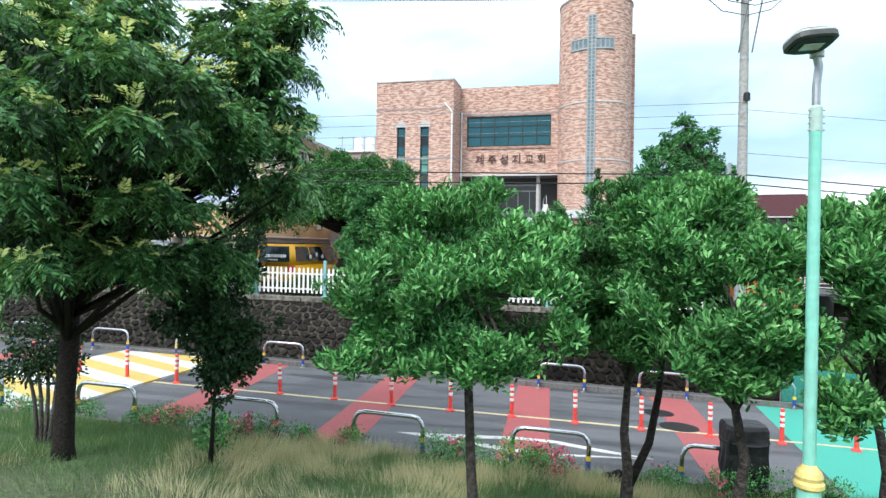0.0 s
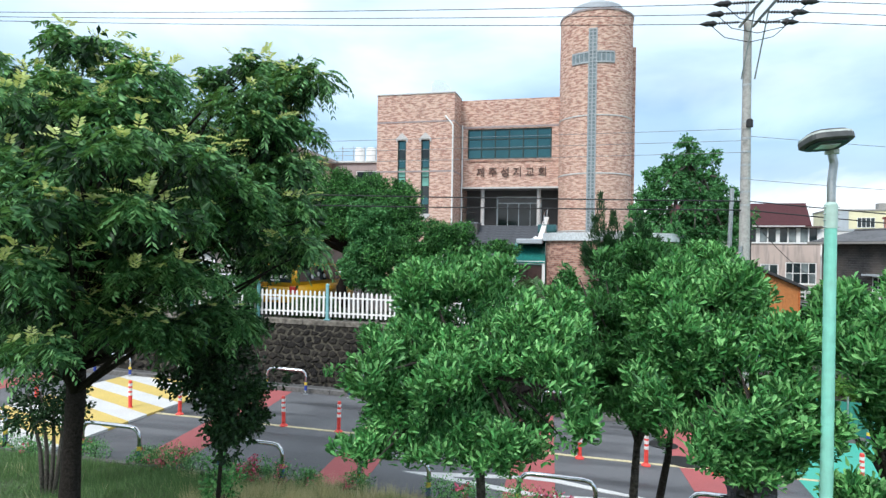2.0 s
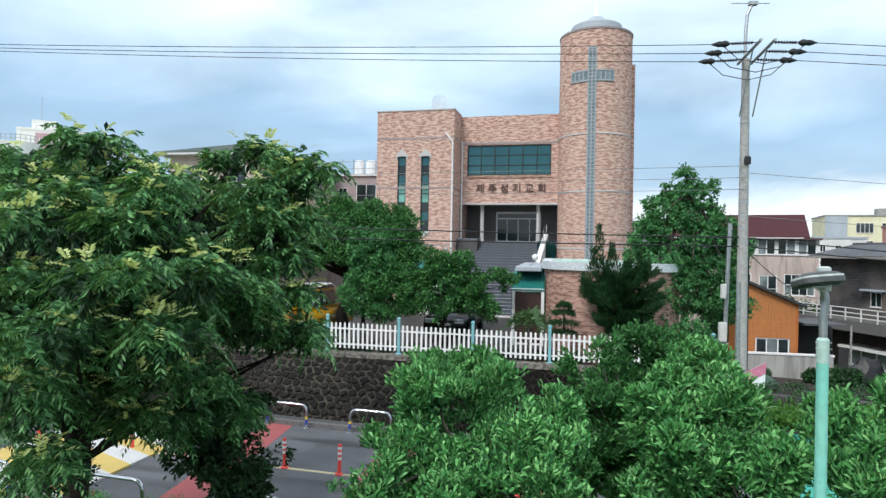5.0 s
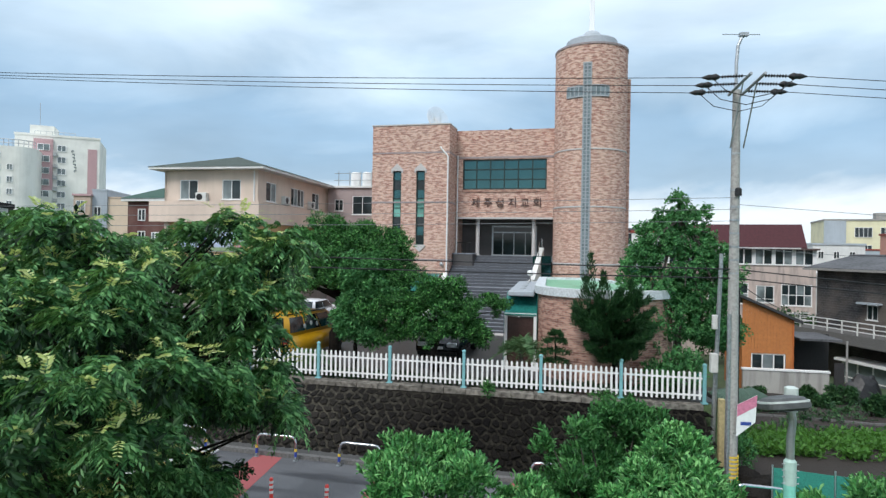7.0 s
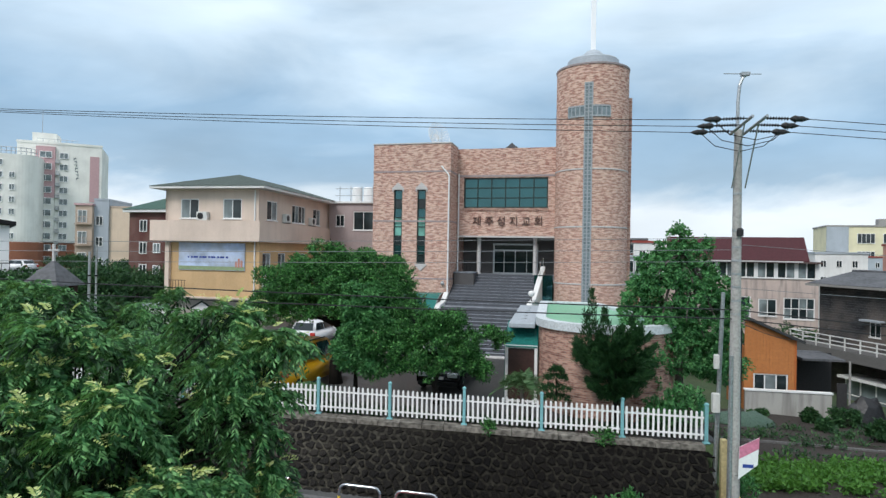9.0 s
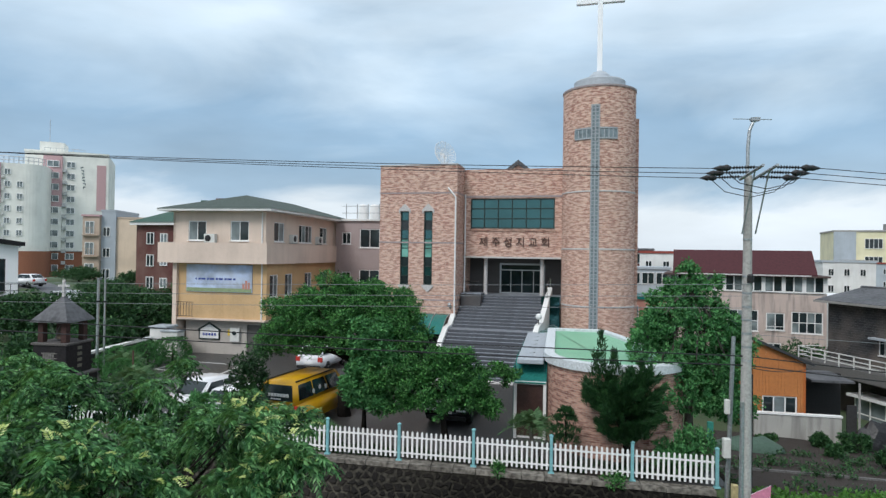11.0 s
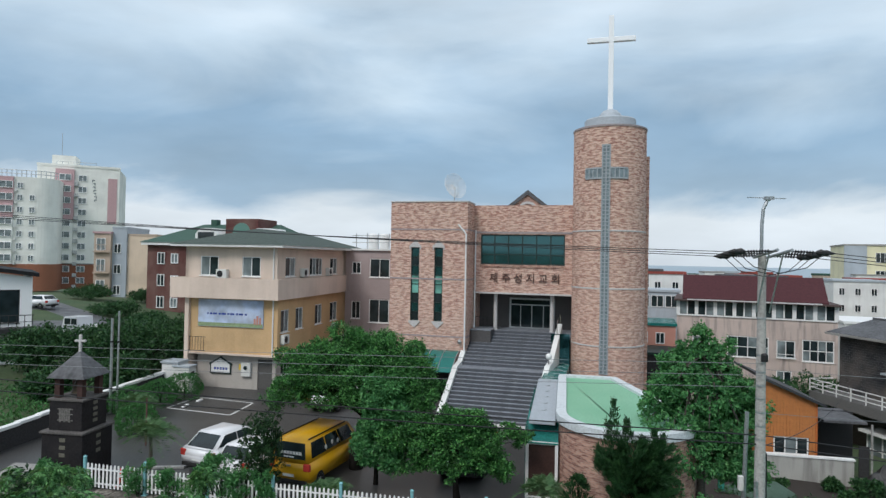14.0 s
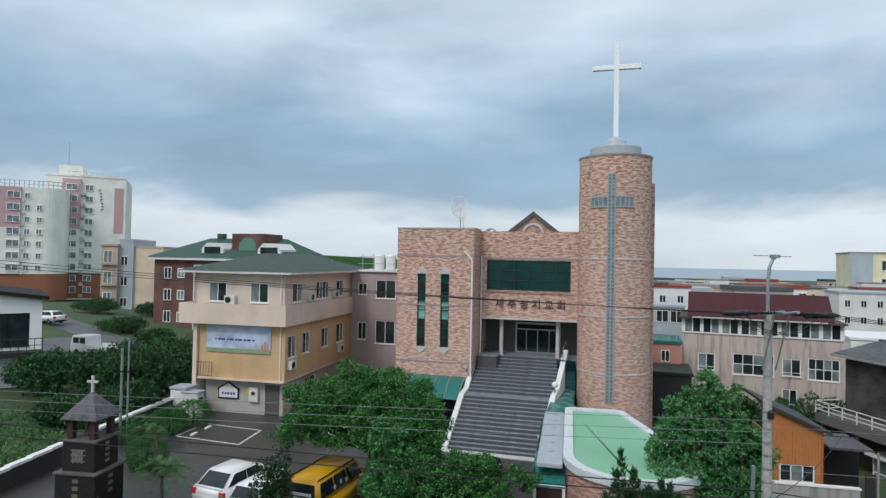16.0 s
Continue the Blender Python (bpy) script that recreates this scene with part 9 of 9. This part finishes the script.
# blue-grey and tan block
bg = thing("corner_block", "blue-grey and tan block with small tan balconies", "building", (-49.6, 72.6, 0), 14)
part("wall", box(B(), 0, 2.0, -0.6, 8, 2.0, 13.2), M_tan, bg)
part("cornice", box(B(), -0.15, 2.1, -0.75, 2, 13.2, 13.45), M_apt_red, bg)
part("wall", box(B(), 2.0, 3.75, 0, 8, 2.0, 13.9), M_bluegrey, bg)
part("wall", box(B(), 3.75, 7.4, 0.3, 8, 2.0, 13.0), M_peach, bg)
part("parapet", box(B(), 1.95, 3.8, -0.05, 8, 13.9, 14.15), M_bluegrey, bg)
part("parapet", box(B(), 3.8, 7.45, 0.25, 8, 13.0, 13.25), M_tan, bg)
for k in range(3):
    z_ = 5.6 + k * 2.7
    put_window(bg, W_tall, (0.3, -0.6, z_))
    put_window(bg, W_small, (2.2, 0, z_ - 0.3))
    bm = B()
    for q in range(6):
        rod(bm, (0.2 + q * 0.3, -1.0, z_ - 0.1), (0.2 + q * 0.3, -1.0, z_ + 0.75), 0.02, n=5)
    rod(bm, (0.1, -1.0, z_ + 0.75), (1.9, -1.0, z_ + 0.75), 0.025, n=5)
    box(bm, 0.05, 1.95, -1.05, -0.6, z_ - 0.25, z_ - 0.12)
    part("balcony", bm, M_tan, bg)
part("shop_awning", box(B(), -0.6, 3.0, -1.8, -0.6, 4.2, 4.9), M_tan, bg)
for k in range(3):
    part("shop_window", box(B(), 0.1 + k * 0.9, 0.8 + k * 0.9, -0.65, -0.59, 2.2, 4.0), M_glass, bg)

# dark red brick house with a green roof and dormers
rb = thing("red_brick_house", "dark red brick house with a green roof and white dormers", "house", (-33.2, 58.6, -1.1), -9)
RW, RD = 15.0, 10.0
part("wall", wall(B(), 0, RW, 2.0, 12.7, [], 0, 0.3), M_brick_red, rb)
part("wall", wall(B(), 0.3, RD, 2.0, 12.7, [], RW - 0.3, RW, "y"), M_brick_red, rb)
part("wall", wall(B(), 0.3, RD, 2.0, 12.7, [], 0, 0.3, "y"), M_brick_red, rb)
part("white_corner", box(B(), 5.6, 7.2, -0.9, 0.0, 2.0, 11.6), M_whitewall, rb)
part("fascia", box(B(), -0.4, RW + 0.4, -0.5, RD, 12.7, 13.0), M_whitewall, rb)
bm = B()
p = [(-0.5, -0.6, 13.0), (RW + 0.5, -0.6, 13.0), (RW + 0.5, RD, 13.0), (-0.5, RD, 13.0), (3.0, 5.0, 15.1), (RW - 2.5, 5.0, 15.1)]
vs = [bm.verts.new(q) for q in p]
for q in ((0, 1, 5, 4), (1, 2, 5), (2, 3, 4, 5), (3, 0, 4), (3, 2, 1, 0)):
    bm.faces.new([vs[k] for k in q])
part("roof", bm, M_shingle_far, rb, "green sheet roof")
for a_ in (6.6, 13.2):
    d_ = new("dormer")
    d_.parent = rb
    part("dormer_body", panel(B(), [(a_ - 1.3, 13.2), (a_ + 1.3, 13.2), (a_ + 1.3, 13.9), (a_ + 0.7, 14.5), (a_ - 0.7, 14.5), (a_ - 1.3, 13.9)], 0.6, 3.5), M_whitewall, d_)
    part("pane", box(B(), a_ - 0.95, a_ + 0.95, 0.55, 0.62, 13.35, 14.1), M_glass, d_)
part("stair_tower", box(B(), 8.2, 12.0, 1.6, 5, 13.0, 15.5), M_brick_red, rb)
bm = B()
pts = [(10.1 + 1.0 * math.cos(t), 14.1 + 1.0 * math.sin(t)) for t in np.linspace(0, math.pi, 12)] + [(9.1, 13.1), (11.1, 13.1)]
panel(bm, [(float(x), float(z)) for x, z in pts], 1.5, 1.6)
part("arched_window", bm, plain("verdigris glass", (0.12, 0.24, 0.2), 0.4), rb)
part("chimney", box(B(), 4.2, 4.9, 4.5, 5.2, 14.5, 15.6), M_shingle_far, rb)
for k in range(4):
    z_ = 4.0 + k * 2.25
    put_window(rb, W_small, (1.3, 0, z_))
    put_window(rb, W_slim, (3.0, 0, z_ + 0.1))
    put_window(rb, W_wide, (5.7, -0.9, z_))

# white house with an outside stair at the far left
wh = thing("white_house", "white rendered house with a dark roof and outside stair", "house", (-41.6, 34.3, 0), 44)
part("wall", wall(B(), 0, 12.5, 1.0, 9.0, [(8.6, 11.7, 5.45, 8.0), (10.2, 11.1, 2.7, 3.4)], 0, 0.3), M_brightwhite, wh)
part("wall", wall(B(), 0.3, 9, 1.0, 9.0, [], 12.2, 12.5, "y"), M_brightwhite, wh)
part("room", box(B(), 8.4, 12.0, 0.5, 1.6, 5.3, 8.2), M_dark, wh)
window(wh, 8.6, 11.7, 5.45, 8.0, 0, cols=2, depth=0.15, frame_m=M_black, pane_m=M_glass)
window(wh, 10.2, 11.1, 2.7, 3.4, 0, cols=2, depth=0.1, frame_m=M_black)
part("roof", panel(B(), [(-0.4, 10.9), (12.9, 9.0), (12.9, 9.3), (-0.4, 11.2)], -0.45, 9.4), plain("black roof", (0.018, 0.018, 0.02), 0.7, spec=0.2), wh)
part("gable", panel(B(), [(0, 9.0), (12.3, 9.0), (0, 10.8)], 0.02, 0.28), M_brightwhite, wh)
for k in range(9):
    part("stair_step", box(B(), 4.2 + k * 0.5, 4.75 + k * 0.5, -1.2, -0.05, 1.6 + k * 0.34, 1.95 + k * 0.34), M_brightwhite, wh)
part("landing", box(B(), 8.4, 12.6, -1.5, -0.02, 4.75, 5.15), M_darkwall, wh)
bm = B()
for k in range(9):
    rod(bm, (8.5 + k * 0.5, -1.45, 5.15), (8.5 + k * 0.5, -1.45, 6.15), 0.025, n=5)
rod(bm, (8.4, -1.45, 6.15), (12.6, -1.45, 6.15), 0.035, n=5)
rod(bm, (8.4, -1.45, 5.65), (12.6, -1.45, 5.65), 0.025, n=5)
part("landing_rail", bm, M_black, wh)

for ob_, k_ in ((apt, 1.25), (apt2, 1.25), (bg, 1.25), (rb, 1.3)):
    farther(ob_, k_)

# lane and dark trees at the left
bm = B()
lane = [(-60, 62), (-44, 52), (-30, 54), (-26, 60), (-40, 63), (-55, 72)]
prism(bm, lane, lambda x, y: land(x, y) - 0.1, lambda x, y: land(x, y) + 0.12)
single("lane", bm, M_asphalt, "grey lane behind the yard trees", kind="structure")
random.seed(61)
for k, (x, y, r, h) in enumerate(((-27.5, 38.5, 2.6, 3.6), (-24.0, 40.0, 2.8, 4.2), (-21.0, 41.0, 2.4, 3.8), (-18.9, 43.0, 2.0, 3.6), (-30.5, 40.5, 2.2, 2.8), (-23.5, 45.0, 2.6, 4.0), (-28.0, 47.0, 2.4, 2.8), (-20.5, 36.5, 1.6, 2.2), (-24.0, 34.5, 1.5, 1.6), (-34.0, 60.0, 2.0, 1.8), (-29.0, 55.0, 1.8, 2.2), (-42.0, 66.0, 2.6, 1.6), (-56.0, 80.0, 3.0, 1.6), (-50.0, 84.0, 2.5, 1.8))):
    z = land(x, y)
    at = (x, y, z)
    bl = [((0, 0, h * 0.62), (r, r, h * 0.4))] + [((random.uniform(-0.7, 0.7) * r, random.uniform(-0.7, 0.7) * r, h * random.uniform(0.5, 0.9)), (r * 0.55, r * 0.55, h * 0.28)) for _ in range(5)]
    tree("yard_tree", "dark leafy tree crowded behind the boundary wall", at, [(0, 0, -0.1), (0.05, 0, h * 0.25), (0, 0.05, h * 0.5), (0, 0, h * 0.65)], 0.13, bl, 620, M_leaf_far, (0.26, 0.13), 8, seed=200 + k, limbs=8, group="trees behind the wall", inner=0.5, jitter=0.12)
for k, (x, y, r, h) in enumerate(((26.5, 56.5, 2.2, 4.2), (29.5, 57.0, 2.4, 4.6), (24.5, 58.0, 1.8, 3.6), (32.5, 57.5, 2.0, 4.4))):
    at = (x, y, land(x, y))
    bl = [((0, 0, h * 0.6), (r, r, h * 0.4))] + [((random.uniform(-0.7, 0.7) * r, random.uniform(-0.7, 0.7) * r, h * random.uniform(0.5, 0.95)), (r * 0.5, r * 0.5, h * 0.28)) for _ in range(5)]
    tree("garden_tree", "dark leafy garden tree before the pink house", at, [(0, 0, -0.1), (0.05, 0, h * 0.25), (0, 0.05, h * 0.5), (0, 0, h * 0.65)], 0.14, bl, 520, M_leaf_far, (0.3, 0.14), 8, seed=230 + k, limbs=8, group="garden trees", inner=0.5, jitter=0.12)
tagged(leaf_mesh("rough_grass", [(np.array([x, y, land(x, y) + 0.05]), np.array([0, 0, 1.0])) for x, y in zip(rng.uniform(-40, -19.0, 1800), rng.uniform(22.5, 36, 1800))], M_leaf_shade, 0.32, 0.09, 6, 0.8, 0, 77, jitter=0.2), "tall rough green grass beside the drive wall", "grass", kind="stuff")

# right-hand distance
yl = block("school_block", "pale yellow block with rows of white windows", (66.6, 126.0, 0), -14, 22, 12, -4, 14.6, M_yellowwall,
           [(5.0 + 4.2 * k, z) for k in range(4) for z in (1.2, 4.6, 8.0, 11.4)], win_set(2.9, 1.9, M_white, M_glass, 4, 0.15), category="school")
part("grey_bay", box(B(), -0.1, 3.6, -0.12, 0, -4, 14.6), M_bluegrey, yl)
part("roof_frame", box(B(), 9, 13, 2, 4, 14.9, 16.2), M_concrete, yl)
farther(yl, 1.5)
block("white_house", "white rendered house with a flat roof beyond the pink house", (44.5, 80.5, 0), -12, 12, 9, -5, 4.0, M_whitewall, [(2.6, 1.9), (2.4, -0.9), (6.0, 1.9), (6.0, -0.9)], W_wide, roof_m=M_white, category="house")
pk = block("salmon_block", "salmon painted block with a grey chimney stack", (56.5, 84.0, 0), -12, 14, 10, -3, 9.5, M_salmon, [(3.0 + 3 * k, z) for k in range(3) for z in (2.5, 6.0)], W_small, roof_m=M_redtile, category="house")
part("chimney", box(B(), -1.2, 1.0, -0.6, 1.5, -3, 8.6), M_tan, pk)
random.seed(71)
mats_ = [M_whitewall, M_tan, M_cream, M_beige, M_bluegrey, M_apt]
roofs_ = [M_redtile, M_concrete, M_shingle_far, M_greytin, M_slate]
far_list = [(23.5, 92, 5, 9.4), (27.5, 110, 9, 8.0), (36, 90, 8, 6.2), (43, 118, 10, 8.2), (31, 130, 7, 8.4), (52, 140, 12, 8.0), (58, 112, 8, 8.4), (40, 150, 10, 7.4), (66, 165, 14, 7.2), (24, 150, 9, 7.2), (80, 150, 14, 8.0), (35, 175, 14, 6.6), (90, 190, 18, 7.0), (56, 200, 16, 6.4), (-8, 95, 12, 8.6), (-20, 105, 10, 9.8), (4, 120, 12, 7.8), (110, 170, 16, 8.0), (-45, 130, 14, 10.5), (-30, 150, 16, 9.5)]
for k in range(58):
    far_y = random.uniform(185, 400)
    far_list.append((random.uniform(0.1, 0.6) * far_y, far_y, random.uniform(5, 10), 12.4 - far_y * random.uniform(0.017, 0.034)))
for k, (x, y, w_, zt) in enumerate(far_list):
    col = mats_[k % len(mats_)]
    block("distant_house", "small distant town house with a flat coloured roof", (x, y, 0), -12 + 4 * (k % 5), w_, 8, -8, zt, col,
          [(0.8 + q * 2.4, zt - 2.3 - 2.8 * r_) for q in range(int(w_ / 2.4) if y < 180 else 3) for r_ in range(2 if y < 180 else 1)], W_wide if k % 2 else W_small, roof_m=roofs_[(k * 3) % len(roofs_)], category="house", group="distant town houses", cap=0.35 + 0.5 * (k % 2))
for at_, wd_, zt_, wm_, rm_, lb_ in (((19.4, 81.0, 0), 5.6, 7.3, M_bluegrey, M_greytin, "blue-grey house with a pale sheet roof behind the tower"), ((19.0, 93.0, 0), 6.5, 9.8, M_brick_red, M_slate, "dark brick house with a flat roof behind the tower"),
                                   ((17.3, 68.0, 0), 4.2, 4.3, M_salmon, M_poly, "low salmon shed with a green sheet roof"), ((17.0, 62.5, 0), 4.2, 1.9, M_darkwall, M_frame_green, "dark low shed with a teal roof")):
    block("back_house", lb_, at_, -10, wd_, 6, -5, zt_, wm_, [(0.5 + 1.7 * q, zt_ - 1.9) for q in range(int(wd_ / 1.8))] if zt_ > 3 else [], W_wide if zt_ > 6 else W_small, roof_m=rm_, category="house", cap=0.3)
bm = B()
hill = [(-260, 420), (-140, 430), (-20, 440), (60, 470), (70, 520), (-260, 520)]
prism(bm, hill, -12, lambda x, y: 8 + 7 * math.exp(-((x + 120) / 90) ** 2))
single("backdrop_hill", bm, M_leaf_far, "low dark wooded rise on the horizon", kind="structure")


# ---- basalt stones of the retaining wall: six-sided, tightly set, with narrow joints ----
SW_, SH_ = 0.31, 0.26


def corner_at(x, v):
    """A joint's corner, shifted the same way for all the stones that meet there."""
    q = Vector((round(x * 40), round(v * 40), 3.7)) * 0.731
    return x + 0.2 * noise.noise(q), v + 0.17 * noise.noise(q + Vector((40, 9, 2)))


def on_wall(x, v, out_):
    y0, y1 = wall_foot(x) - 0.05, fence_y(x) - 0.3
    z0, z1 = zg(x, y0), fence_z(x) - 0.16
    sl = math.hypot(y1 - y0, z1 - z0)
    v = min(max(v, 0.02), sl - 0.03)
    return (x + 0.05 * -out_, y0 + (y1 - y0) * v / sl - out_ * (z1 - z0) / sl, z0 + (z1 - z0) * v / sl + out_ * (y1 - y0) / sl)


def stone_faces(c_, r_, rr):
    x, v = (c_ + (0.5 if r_ % 2 else 0)) * SW_, 0.12 + r_ * SH_
    hexa = [(0, 2 / 3), (-0.5, 1 / 3), (-0.5, -1 / 3), (0, -2 / 3), (0.5, -1 / 3), (0.5, 1 / 3)]
    o_ = [corner_at(x + a * SW_, v + b * SH_) for a, b in hexa]
    cx, cv = sum(q[0] for q in o_) / 6, sum(q[1] for q in o_) / 6
    big_ = rr.uniform(0.58, 0.86)
    rise, tx, tv = rr.uniform(0.012, 0.035), rr.uniform(-0.12, 0.12), rr.uniform(-0.12, 0.12)
    V = []
    for k_, dep_ in ((big_, -0.04), (big_ * 0.97, 0.35), (big_ * 0.74, 1.0)):
        for a, b in o_:
            dx, dv = (a - cx) * k_, (b - cv) * k_
            V.append(on_wall(cx + dx, cv + dv, dep_ * rise + (dep_ > 0) * (tx * dx + tv * dv + rr.uniform(0, 0.008))))
    F = [(k, (k + 1) % 6, 6 + (k + 1) % 6, 6 + k) for k in range(6)] + [(6 + k, 6 + (k + 1) % 6, 12 + (k + 1) % 6, 12 + k) for k in range(6)] + [tuple(range(12, 18))]
    return V, F, cx


rr_ = random.Random(81)
places = []
for c_ in range(-44, 40):
    for r_ in range(12):
        xm = (c_ + (0.5 if r_ % 2 else 0)) * SW_
        if not -13.3 < xm < 11.85 or 0.12 + r_ * SH_ > math.hypot(fence_y(xm) - 0.3 - wall_foot(xm) + 0.05, fence_z(xm) - 0.16 - zg(xm, wall_foot(xm))):
            continue
        places.append(stone_faces(c_, r_, rr_))
places.sort(key=lambda q: abs(q[2] - 4.6))
for V, F, _ in places[:300]:
    me = bpy.data.meshes.new("stone")
    me.from_pydata(V, [], F)
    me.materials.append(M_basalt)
    new("stone", me).parent = retaining
V, F = [], []
for v_, f_, _ in places[300:]:
    n0 = len(V)
    V += v_
    F += [tuple(n0 + i for i in q) for q in f_]
me = bpy.data.meshes.new("stones")
me.from_pydata(V, [], F)
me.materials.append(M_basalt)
ob = new("stones", me)
ob.parent = retaining
ob["kind"] = "stuff"
